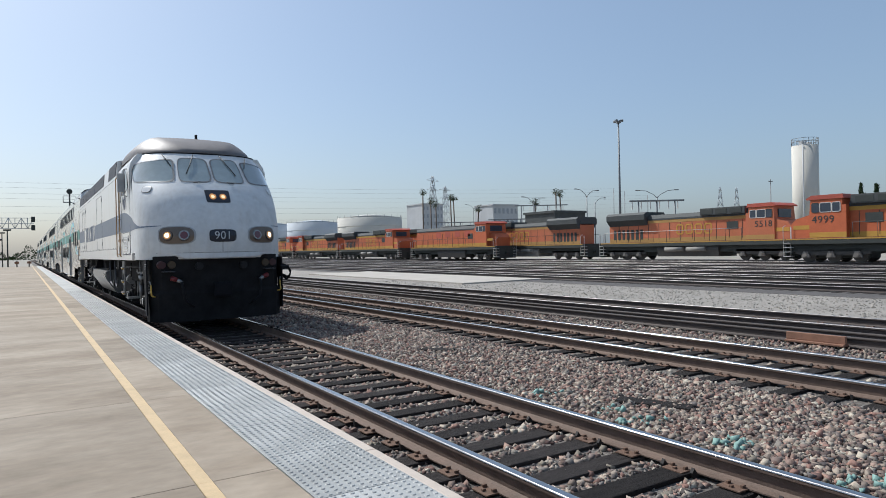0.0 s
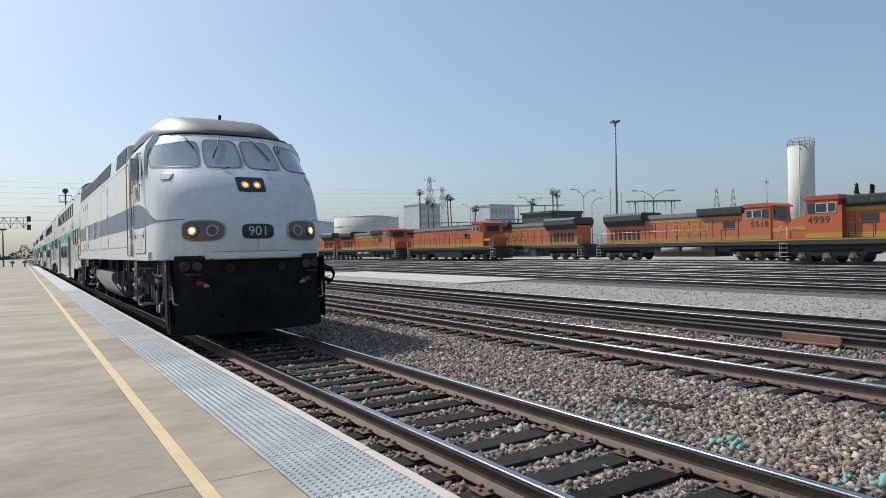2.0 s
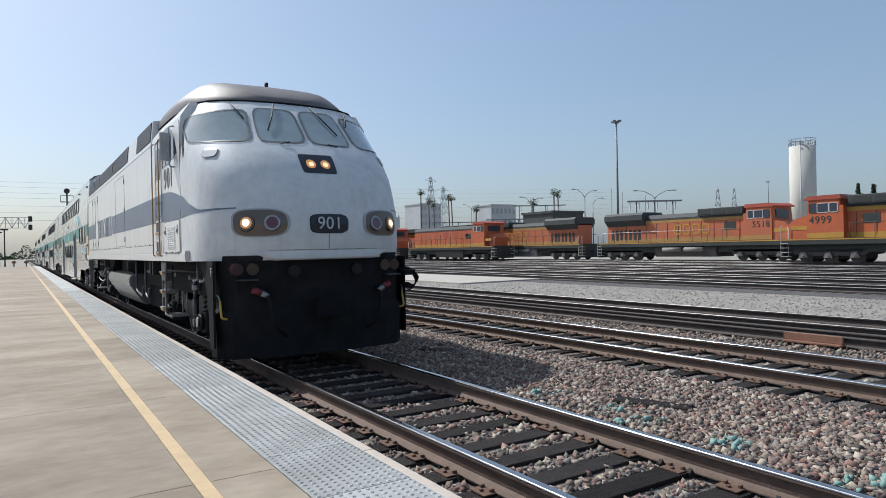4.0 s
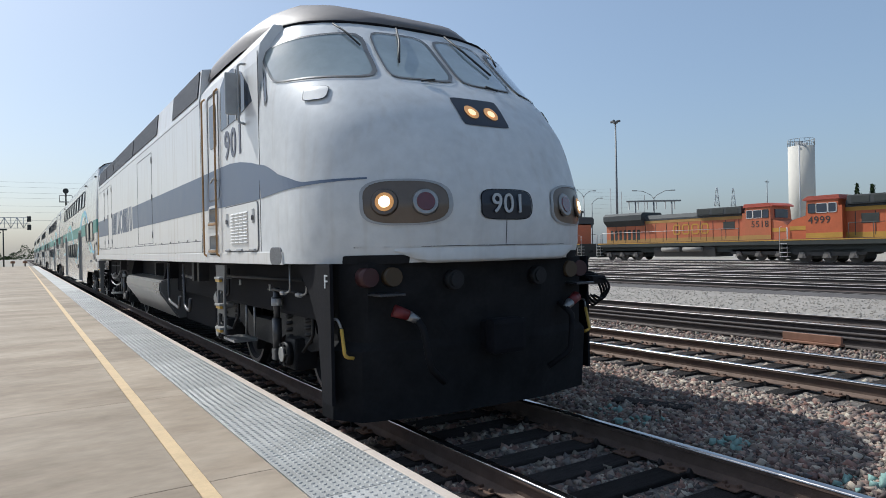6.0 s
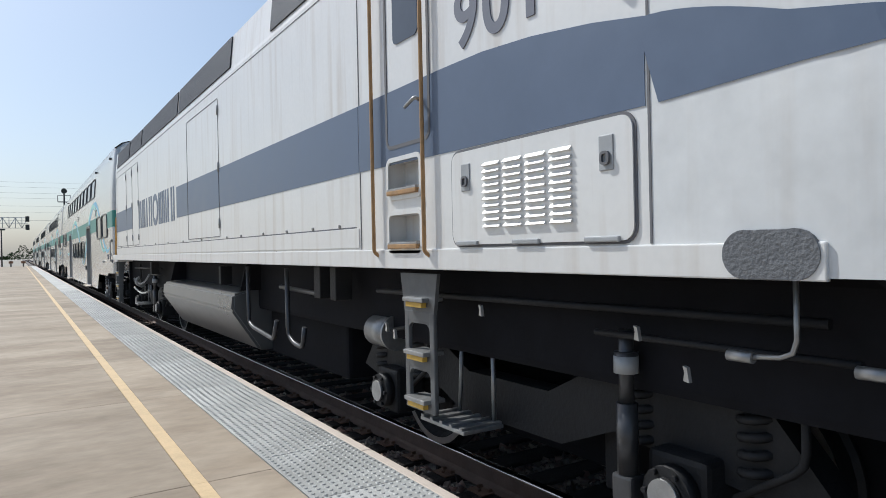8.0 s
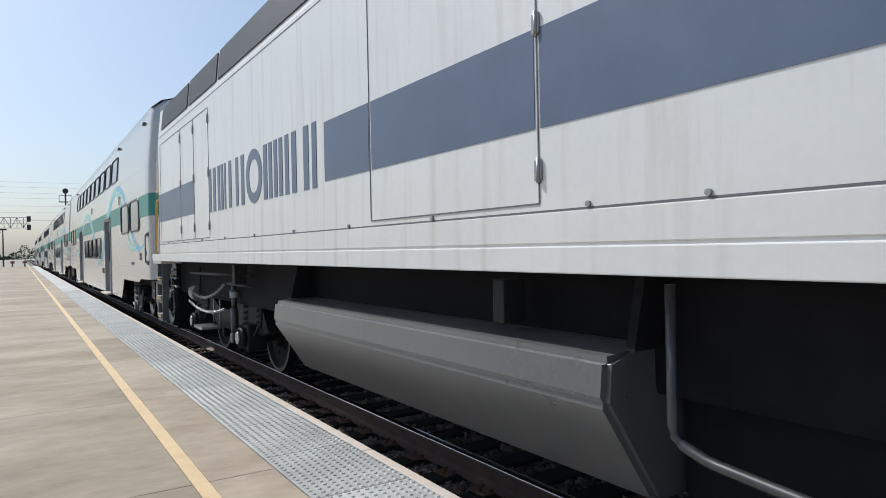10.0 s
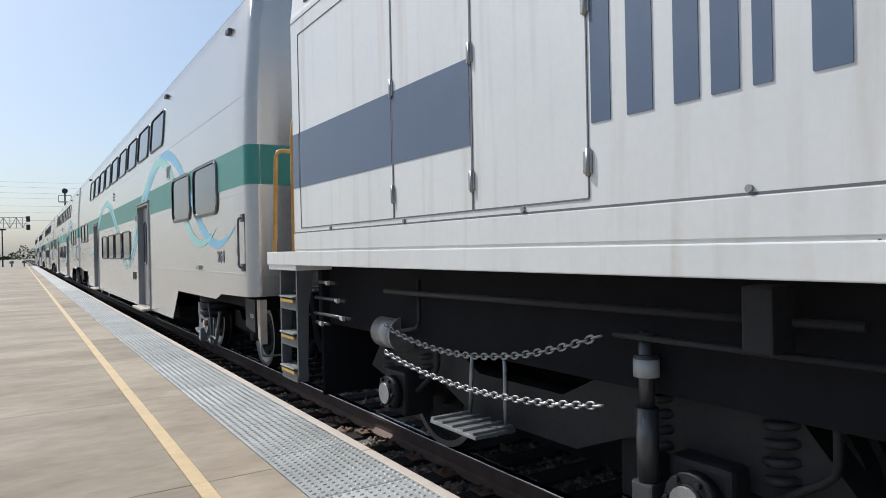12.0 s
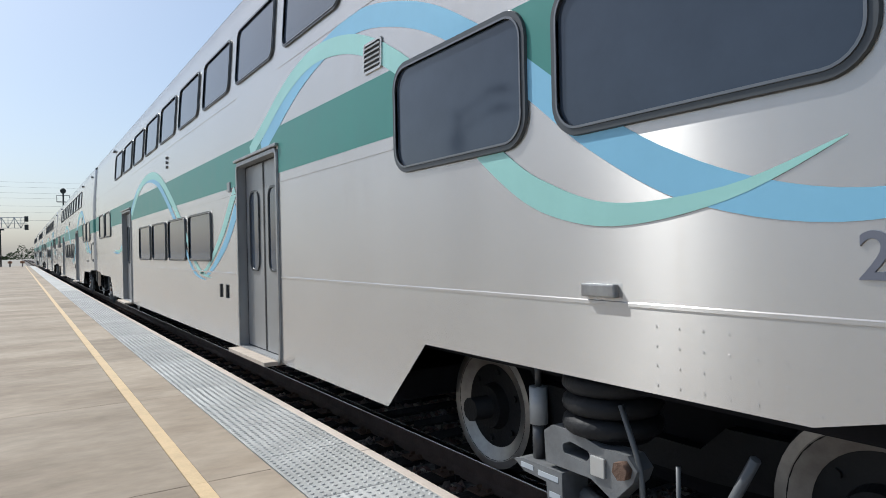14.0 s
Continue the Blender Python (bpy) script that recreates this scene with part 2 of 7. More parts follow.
def tube(bm, pts, r, seg=8):
    """A bent pipe through the points, with its corners eased."""
    pts = [Vector(q) for q in pts]
    path = [pts[0]]
    for i in range(1, len(pts) - 1):
        e = min(0.06, (pts[i] - pts[i - 1]).length / 3, (pts[i + 1] - pts[i]).length / 3)
        a = pts[i] + (pts[i - 1] - pts[i]).normalized() * e
        c = pts[i] + (pts[i + 1] - pts[i]).normalized() * e
        path += [a, (a + c) / 4 + pts[i] / 2, c]
    path.append(pts[-1])
    rings = []
    ref = Vector((0.31, 0.52, 0.79))
    for i, q in enumerate(path):
        d = (path[min(i + 1, len(path) - 1)] - path[max(i - 1, 0)]).normalized()
        a = d.cross(ref).normalized()
        b = d.cross(a)
        rings.append([bm.verts.new(q + (a * math.cos(k * math.tau / seg) + b * math.sin(k * math.tau / seg)) * r) for k in range(seg)])
    for i in range(len(rings) - 1):
        for k in range(seg):
            f = bm.faces.new((rings[i][k], rings[i][(k + 1) % seg], rings[i + 1][(k + 1) % seg], rings[i + 1][k]))
            f.smooth = True
    bm.faces.new(rings[0][::-1])
    bm.faces.new(rings[-1])
    return bm


def prism(bm, poly, axis, a, b):
    """A polygon in the two other axes, drawn out along axis from a to b."""
    def at(q, v):
        return {"x": (v, q[0], q[1]), "y": (q[0], v, q[1]), "z": (q[0], q[1], v)}[axis]
    lo = [bm.verts.new(at(q, a)) for q in poly]
    hi = [bm.verts.new(at(q, b)) for q in poly]
    n = len(poly)
    bm.faces.new(lo)
    bm.faces.new(hi[::-1])
    for k in range(n):
        bm.faces.new((lo[k], hi[k], hi[(k + 1) % n], lo[(k + 1) % n]))
    return bm


def rrect(y0, y1, z0, z1, r, seg=5):
    out = []
    for cy, cz, a0 in ((y1 - r, z1 - r, 0), (y0 + r, z1 - r, 90), (y0 + r, z0 + r, 180), (y1 - r, z0 + r, 270)):
        for k in range(seg + 1):
            a = radians(a0 + 90 * k / seg)
            out.append((cy + r * math.cos(a), cz + r * math.sin(a)))
    return out


def ring_x(bm, y0, y1, z0, z1, r, width, xa, xb, seg=5):
    """A rounded frame round an opening, in the plane x, from xa to xb."""
    o, i = rrect(y0 - width, y1 + width, z0 - width, z1 + width, r + width, seg), rrect(y0, y1, z0, z1, r, seg)
    n = len(o)
    V = [[bm.verts.new((x, q[0], q[1])) for q in loop] for loop in (o, i) for x in (xa, xb)]
    oa, ob_, ia, ib = V
    for k in range(n):
        j = (k + 1) % n
        for A, B in ((oa, ob_), (ob_, ib), (ib, ia), (ia, oa)):
            bm.faces.new((A[k], A[j], B[j], B[k]))
    return bm


def part(name, bm, material, parent=None, label="", smooth=False):
    bmesh.ops.recalc_face_normals(bm, faces=bm.faces)
    me = bpy.data.meshes.new(name)
    if smooth:
        for f in bm.faces:
            f.smooth = True
    bm.to_mesh(me)
    bm.free()
    me.materials.append(material)
    ob = new(name, me)
    if parent is not None:
        ob.parent = parent
    if label:
        ob["label"] = label
    return ob


def shared(name, me, parent, m):
    ob = new(name, me)
    ob.parent = parent
    ob.matrix_basis = m
    return ob


def thing(name, m, label, category, group="", kind=""):
    e = new(name)
    e.empty_display_size = 0.3
    e.matrix_basis = m
    return tagged(e, label, category, group, kind)


def lettering(name, text, size, material, parent, m, depth=0.004, label="", spread=1.0, bold=0.0):
    cu = bpy.data.curves.new("lettering", 'FONT')
    cu.body, cu.size, cu.extrude, cu.align_x, cu.align_y = text, size, depth, 'CENTER', 'CENTER'
    cu.space_character, cu.offset = spread, bold
    tmp = bpy.data.objects.new("lettering", cu)
    scene.collection.objects.link(tmp)
    me = bpy.data.meshes.new_from_object(tmp.evaluated_get(bpy.context.evaluated_depsgraph_get()))
    bpy.data.objects.remove(tmp)
    bpy.data.curves.remove(cu)
    me.materials.append(material)
    ob = new(name, me)
    ob.parent, ob.matrix_basis = parent, m
    if label:
        ob["label"] = label
    return ob


FACE_LEFT = pose(0, 0, 0, 90, 0, -90)       # lettering that is read from the platform side


def lerp(table, z):
    """Linear look-up in rows (z, a, b, c)."""
    if z <= table[0][0]:
        return table[0][1:]
    for p, q in zip(table, table[1:]):
        if z <= q[0]:
            f = (z - p[0]) / (q[0] - p[0])
            f2 = f
            return tuple(a + (b - a) * f2 for a, b in zip(p[1:], q[1:]))
    return table[-1][1:]


# ---- ground ----
def sheet(name, x0, x1, y0, y1, z, material, label):
    bm = bm_new()
    vs = [bm.verts.new(q) for q in ((x0, y0, z), (x1, y0, z), (x1, y1, z), (x0, y1, z))]
    bm.faces.new(vs)
    return tagged(part(name, bm, material), label, "ground", kind="structure")


sheet("ground", -2500, 2500, -1500, 3000, -0.32, M_DIRT, "dry pale earth reaching to the horizon")


def slab_sheet(name, x0, x1, y0, y1, z0, z1, material, label, cat="ground"):
    return tagged(part(name, box(bm_new(), x0, x1, y0, y1, z0, z1), material), label, cat, kind="structure")


slab_sheet("ballast_bed", 1.6, 15.6, -40, 420, -0.5, -0.215, M_BALLAST, "grey crushed stone ballast between the tracks")
slab_sheet("gravel_lane", 15.6, 21.6, -40, 420, -0.5, -0.20, M_GRAVEL, "pale gravel service lane beside the tracks", "lane")
slab_sheet("yard_ground", 21.6, 46.2, -40, 420, -0.5, -0.19, M_DARKGROUND, "dark oily gravel of the rail yard")
slab_sheet("yard_lane", 46.2, 62, -40, 420, -0.5, -0.16, M_GRAVEL, "pale gravel under the parked freight locomotives")
slab_sheet("concrete_pad", 18.2, 23.2, 27, 48, -0.3, -0.13, M_PADCONC, "pale concrete pad lying in the gravel", "pad")


# ---- platform ----
platform = tagged(new("platform"), "long low concrete station platform with a tactile edge", "platform", kind="structure")
part("platform_core", box(bm_new(), -8, 2.05, -12, 118, -0.5, 0.185), M_CONC, platform)


def platform_slabs():
    pitch = 2.75
    bm = box(bm_new(), -3.2, 0.859, 0, pitch - 0.006, 0.0, 0.018, 0.003)
    a = part("concrete_slab", bm, M_CONC, platform)
    bm = box(bm_new(), 0.959, 1.372, 0, pitch - 0.006, 0.0, 0.018, 0.003)
    b = part("concrete_slab", bm, M_CONC, platform)
    c = part("yellow_stripe", box(bm_new(), 0.862, 0.956, 0, pitch - 0.002, 0, 0.019), M_YELLOW_LINE, platform, "worn ochre safety line")
    a.matrix_basis = b.matrix_basis = c.matrix_basis = pose(0, -4, 0.185)
    for k in range(1, 44):
        for o in (a, b, c):
            shared(o.name.split(".")[0], o.data, platform, pose(0, -4 + k * pitch, 0.185))
    e = part("edge_strip", box(bm_new(), 2.002, 2.081, 0, pitch - 0.004, -0.12, 0.019, 0.012), M_CONC_EDGE, platform, "pinkish worn concrete nosing")
    e.matrix_basis = pose(0, -4, 0.185)
    for k in range(1, 44):
        shared("edge_strip", e.data, platform, pose(0, -4 + k * pitch, 0.185))


def tactile():
    pitch, x0, x1 = 0.915, 1.377, 1.999
    t = part("tactile_tile", box(bm_new(), x0, x1, 0, pitch - 0.006, 0, 0.022, 0.003), M_TACT, platform)
    t.matrix_basis = pose(0, -1, 0.185)
    for k in range(1, 128):
        shared("tactile_tile", t.data, platform, pose(0, -1 + k * pitch, 0.185))
    # truncated domes, in one mesh
    verts, faces = [], []
    n, step, zt = 8, 0.0565, 0.207
    for j in range(int(30 / step)):
        y = 1.0 + j * step
        for i in range(11):
            x = x0 + 0.03 + i * step
            o = len(verts)
            for r, z in ((0.0185, zt - 0.001), (0.0115, zt + 0.0055)):
                for k in range(n):
                    verts.append((x + r * math.cos(k * math.tau / n), y + r * math.sin(k * math.tau / n), z))
            for k in range(n):
                faces.append((o + k, o + (k + 1) % n, o + n + (k + 1) % n, o + n + k))
            faces.append(tuple(o + n + k for k in range(n)))
    me = bpy.data.meshes.new("tactile_domes")
    me.from_pydata(verts, [], faces)
    me.materials.append(M_TACT)
    ob = new("tactile_domes", me)
    ob.parent = platform
    tagged(ob, kind="stuff")


# ---- tracks ----
def rail_profile(x):
    """Half a metre-true rail section about x, its head at z 0."""
    h = [(-0.036, -0.018), (-0.031, -0.008), (-0.022, -0.002), (0.022, -0.002), (0.031, -0.008), (0.036, -0.018), (0.036, -0.034), (0.012, -0.048), (0.009, -0.135),
         (0.030, -0.152), (0.072, -0.166), (0.072, -0.176), (-0.072, -0.176), (-0.072, -0.166), (-0.030, -0.152), (-0.009, -0.135),
         (-0.012, -0.048), (-0.036, -0.034)]
    return [(x + a, b) for a, b in h]


def straight_rail(parent, x, y0, y1, shine=True, body=None):
    part("rail", prism(bm_new(), rail_profile(x), "y", y0, y1), body or M_RAIL, parent)
    if shine:
        bm = bm_new()
        arc = [(-0.0375 + 0.017 * (1 - math.cos(a)), -0.0148 + 0.017 * math.sin(a)) for a in [math.pi / 2 * k / 9 for k in range(10)]] + [(0.0, 0.0032)]
        arc += [(-a, b) for a, b in arc[-2::-1]]
        ends = [[bm.verts.new((x + a, y, b)) for a, b in arc] for y in (y0, y1)]
        for k in range(len(arc) - 1):
            bm.faces.new((ends[0][k], ends[0][k + 1], ends[1][k + 1], ends[1][k])).smooth = True
        part("rail_head", bm, M_YARDHEAD if body is M_YARDRAIL else M_RAILTOP, parent, "polished running surface")


def track(cx, y0, y1, label, near=0, plates=0, first=-3.0, spacing=0.495, anchors=False):
    t = tagged(new("track"), label, "railway track", "tracks", kind="structure")
    for x in (cx - 0.7525, cx + 0.7525):
        straight_rail(t, x, y0, y1, True, M_YARDRAIL if cx > 12 else M_RAIL)
    base = None
    tie = box(bm_new(), -1.29, 1.29, -0.115, 0.115, -0.18, 0.0, 0.012)
    me = part("tie", tie, M_TIE, t)
    me.matrix_basis = pose(cx, first, -0.178)
    rnd = random.Random(int(cx * 10))
    for k in range(1, near):
        shared("tie", me.data, t, pose(cx + rnd.uniform(-.03, .03), first + k * spacing + rnd.uniform(-.02, .02), -0.178 + rnd.uniform(-.012, .004), 0, 0, rnd.uniform(-1.0, 1.0)))
    bm = bm_new()
    y = first + max(near, 1) * spacing
    while y < y1:
        box(bm, cx - 1.29, cx + 1.29, y - 0.115, y + 0.115, -0.36, -0.180)
        y += spacing
    tagged(part("far_ties", bm, M_TIE, t), kind="stuff")
    # tie plates with spikes, and box anchors on every other tie
    pl = bm_new()
    box(pl, -0.18, 0.18, -0.095, 0.095, 0, 0.012, 0.003)
    for sx in (-0.088, 0.088):
        for sy in (-0.06, 0.06):
            box(pl, sx - 0.018, sx + 0.018, sy - 0.012, sy + 0.012, 0.008, 0.034, 0.004)
    for sx in (-0.14, 0.14):
        box(pl, sx - 0.015, sx + 0.015, -0.012, 0.012, 0.008, 0.028, 0.004)
    plate = None
    an = bm_new()
    for sgn in (-1, 1):
        prism(an, [(-0.10, -0.05), (0.10, -0.05), (0.125, 0.0), (0.10, 0.035), (0.075, 0.0), (-0.075, 0.0), (-0.11, 0.02)], "y", sgn * 0.14 - 0.014, sgn * 0.14 + 0.014)
    anchor = None
    for k in range(plates):
        for sgn in (-1, 1):
            m = pose(cx + sgn * 0.7525, first + k * spacing, -0.1775, 0, 0, 0 if sgn < 0 else 180)
            if plate is None:
                plate = part("tie_plate", pl, M_PLATE, t)
                plate.matrix_basis = m
            else:
                shared("tie_plate", plate.data, t, m)
            if anchors and k % 2 == 0:
                if anchor is None:
                    anchor = part("rail_anchor", an, M_ANCHOR, t)
                    anchor.matrix_basis = m @ pose(0, 0, 0.012)
                else:
                    shared("rail_anchor", anchor.data, t, m @ pose(0, 0, 0.012))
    if plate is None:
        pl.free()
    if anchor is None:
        an.free()
    return t


FIRST = 7.423 - 22 * 0.495
track(CX, -40, 420, "rusty main track with dark timber ties beside the platform", near=75, plates=75, first=FIRST, anchors=True)
track(8.75, -40, 420, "rusty second main track with anchored ties", near=75, plates=75, first=-2.9, anchors=True)
track(13.75, -40, 420, "dark siding track beside the gravel lane", near=60, plates=60, first=-2.7)
for i, x in enumerate((24.4, 28.9, 33.4, 37.9, 42.4, 48.6, 52.6)):
    track(x, -20, 420, "weathered yard track on dark ballast", near=1, plates=0, first=-2.0 + 0.1 * i)


def scatter(name, count, x0, x1, y0, y1, zs, smin, smax, seed, material=M_STONE, avoid=True, label="", near_bias=1.0, fine=True):
    """Loose stones: dented polyhedra of many tones in one mesh."""
    rng = np.random.default_rng(seed)
    ico = np.array([(x, y, z) for x in (-1, 1) for y in (-1, 1) for z in (-1, 1)]) * 0.72
    tri = np.array([0, 1, 3, 0, 3, 2, 4, 6, 7, 4, 7, 5, 0, 4, 5, 0, 5, 1, 2, 3, 7, 2, 7, 6, 0, 2, 6, 0, 6, 4, 1, 5, 7, 1, 7, 3]).reshape(-1, 3)
    if not fine:
        ico = np.array([(1, 0, 0), (-1, 0, 0), (0, 1, 0), (0, -1, 0), (0, 0, 1), (0, 0, -1)]) * 1.1
        tri = np.array([0, 2, 4, 2, 1, 4, 1, 3, 4, 3, 0, 4, 2, 0, 5, 1, 2, 5, 3, 1, 5, 0, 3, 5]).reshape(-1, 3)
    nv = len(ico)
    xs = rng.uniform(x0, x1, count * 2)
    ys = y0 + (y1 - y0) * rng.uniform(0, 1, count * 2) ** near_bias
    if avoid:
        keep = np.ones(len(xs), bool)
        for c, f in ((CX, FIRST), (8.75, -2.9)):
            on = np.abs(xs - c) < 1.27
            ph = ((ys - f) / 0.495 + 0.5) % 1.0 - 0.5
            hit = on & (np.abs(ph) < 0.335) & (rng.uniform(0, 1, len(xs)) > 0.05)
            rail = (np.abs(np.abs(xs - c) - 0.7525) < 0.085)
            keep &= ~(hit | rail)
        keep &= ~((np.abs(np.abs(xs - 13.75) - 0.7525) < 0.08))
        xs, ys = xs[keep], ys[keep]
    xs, ys = xs[:count], ys[:count]
    n = len(xs)
    size = rng.uniform(smin, smax, n)
    scl = size[:, None] * rng.uniform(0.45, 1.35, (n, 3))
    jit = rng.uniform(0.5, 1.3, (n, nv, 1))
    ang = rng.uniform(0, 6.283, n)
    tlt = rng.uniform(-1.2, 1.2, n)
    v = ico[None] * jit * scl[:, None, :]
    c, s = np.cos(ang)[:, None], np.sin(ang)[:, None]
    v = np.stack((v[..., 0] * c - v[..., 1] * s, v[..., 0] * s + v[..., 1] * c, v[..., 2] * 0.8), -1)
    c, s = np.cos(tlt)[:, None], np.sin(tlt)[:, None]
    v = np.stack((v[..., 0] * c - v[..., 2] * s, v[..., 1], v[..., 0] * s + v[..., 2] * c), -1)
    low = np.zeros(n)
    if avoid:
        low = np.where((np.abs(xs - CX) < 1.3) | (np.abs(xs - 8.75) < 1.3), -0.030, 0.0)
    v += np.stack((xs, ys, rng.uniform(zs[0], zs[1], n) + low), -1)[:, None, :]
    f = (tri[None] + (np.arange(n) * nv)[:, None, None]).reshape(-1, 3)
    me = bpy.data.meshes.new(name)
    me.vertices.add(n * nv)
    me.vertices.foreach_set("co", v.reshape(-1).astype(np.float32))
    me.loops.add(len(f) * 3)
    me.loops.foreach_set("vertex_index", f.reshape(-1).astype(np.int32))
    me.polygons.add(len(f))
    me.polygons.foreach_set("loop_start", np.arange(0, len(f) * 3, 3, dtype=np.int32))
    me.update(calc_edges=True)
    me.materials.append(material)
    return tagged(new(name, me), label, "gravel", kind="stuff")


# ---- the passenger locomotive ----
# Local axes: x across (minus: the platform side), y back from the nose, z above the rail head.
# Rows: height, nose line, half width, depth of the rounding in plan
NOSE = [(1.50, 0.00, 1.60, 1.38), (1.65, -0.04, 1.60, 1.39), (2.00, -0.07, 1.60, 1.40), (2.20, -0.03, 1.60, 1.39), (2.40, 0.04, 1.60, 1.38),
        (2.60, 0.12, 1.60, 1.37), (2.75, 0.20, 1.60, 1.36), (2.90, 0.32, 1.60, 1.34), (3.10, 0.50, 1.595, 1.30), (3.27, 0.70, 1.58, 1.26),
        (3.58, 1.02, 1.545, 1.18), (3.78, 1.22, 1.49, 1.06), (3.90, 1.35, 1.415, 0.96), (4.00, 1.47, 1.345, 0.86)]


def skin(a, z, off=0.0):
    """The point of the cab's skin at the plan angle a (past a right angle: metres along the side) and the height z."""
    def raw(a, z):
        u0, w, d = lerp(NOSE, z)
        sg = 1 if a >= 0 else -1
        b = abs(a)
        if b <= math.pi / 2:
            return Vector((sg * w * math.sin(b) ** 0.82, u0 + d * (1 - math.cos(b) ** 0.82), z))
        return Vector((sg * w, u0 + d + (b - math.pi / 2), z))
    q = raw(a, z)
    if off:
        e = 0.01
        du = raw(a + e, z) - raw(a - e, z)
        dv = raw(a, z + e) - raw(a, z - e)
        n = du.cross(dv).normalized()
        if n.y > 0.02 or (abs(n.y) <= 0.02 and n.x * q.x < 0):
            n = -n
        q += n * off
    return q


def side_angle(u, z):
    """The skin parameter of the point u metres behind the nose on the flat side."""
    u0, w, d = lerp(NOSE, z)
    return math.pi / 2 + (u - u0 - d)


def dx_angle(dx, z):
    w = lerp(NOSE, z)[1]
    s = min(1.0, abs(dx) / w) ** (1 / 0.82)
    return math.copysign(math.asin(s), dx)


def run_angle(u, z):
    """The plan angle on the rounded corner, u metres behind the nose line's start."""
    u0, w, d = lerp(NOSE, z)
    return math.acos(max(0.0, 1 - (u - u0) / d) ** (1 / 0.82))


def patch(bm, quad, off, power=5.0, r0=0.0, r1=1.0, rings=7, seg=40):
    """A rounded piece lying off the skin. quad: corners (a, z) round the piece; r0 > 0 leaves a frame."""
    rows = []
    levels = [r0 + (r1 - r0) * i / rings for i in range(rings + 1)]
    for r in levels:
        row = []
        for k in range(seg):
            t = k * math.tau / seg
            c, s = math.cos(t), math.sin(t)
            m = (abs(c) ** power + abs(s) ** power) ** (-1 / power)
            p, q = 0.5 + 0.5 * r * m * c, 0.5 + 0.5 * r * m * s
            (a0, z0), (a1, z1), (a2, z2), (a3, z3) = quad
            a = (1 - p) * (1 - q) * a0 + p * (1 - q) * a1 + p * q * a2 + (1 - p) * q * a3
            z = (1 - p) * (1 - q) * z0 + p * (1 - q) * z1 + p * q * z2 + (1 - p) * q * z3
            row.append(bm.verts.new(skin(a, z, off)))
        rows.append(row)
    for i in range(rings):
        for k in range(seg):
            j = (k + 1) % seg
            if i == 0 and r0 == 0:
                if k == 0:
                    bm.faces.new(rows[1])
                continue
            bm.faces.new((rows[i][k], rows[i][j], rows[i + 1][j], rows[i + 1][k]))
    if r0 == 0:
        bmesh.ops.delete(bm, geom=rows[0], context='VERTS')
    for f in bm.faces:
        f.smooth = True
    return bm


def q4(dxl, dxr, z0, z1, dxl1=None, dxr1=None):
    """Corners from distances off the centre line, lower pair and upper pair."""
    dxl1, dxr1 = dxl if dxl1 is None else dxl1, dxr if dxr1 is None else dxr1
    return [(dx_angle(dxl, z0), z0), (dx_angle(dxr, z0), z0), (dx_angle(dxr1, z1), z1), (dx_angle(dxl1, z1), z1)]


def skin_shell(bm, z_levels, a_end_u, n=36):
    rows = []
    for z in z_levels:
        ae = side_angle(a_end_u, z)
        ts = [-ae + (ae - math.pi / 2) * k / 2 for k in range(2)] + [-math.pi / 2 + math.pi * k / n for k in range(n + 1)] + [math.pi / 2 + (ae - math.pi / 2) * k / 2 for k in (1, 2)]
        rows.append([bm.verts.new(skin(a, z)) for a in ts])
    for i in range(len(rows) - 1):
        for k in range(len(rows[0]) - 1):
            f = bm.faces.new((rows[i][k], rows[i][k + 1], rows[i + 1][k + 1], rows[i + 1][k]))
            f.smooth = True
    return bm


def arch(bm, stations, n=20):
    """A roof of arched sections. stations: (y, half width, foot height, crown height)."""
    rows = []
    for y, w, zf, zc in stations:
        row = []
        half = [(1.0, 0.0), (0.995, 0.10), (0.975, 0.26), (0.94, 0.40), (0.84, 0.62), (0.73, 0.82), (0.64, 0.93), (0.54, 0.97), (0.30, 0.99), (0.0, 1.0)]
        for fx, fz in [(-a, b) for a, b in half] + half[-2::-1]:
            row.append(bm.verts.new((w * fx, y, zf + (zc - zf) * fz)))
        n = len(row) - 1
        rows.append(row)
    for i in range(len(rows) - 1):
        for k in range(n):
            bm.faces.new((rows[i][k], rows[i][k + 1], rows[i + 1][k + 1], rows[i + 1][k])).smooth = True
    for row in (rows[0], rows[-1]):
        bm.faces.new(row)
    return bm


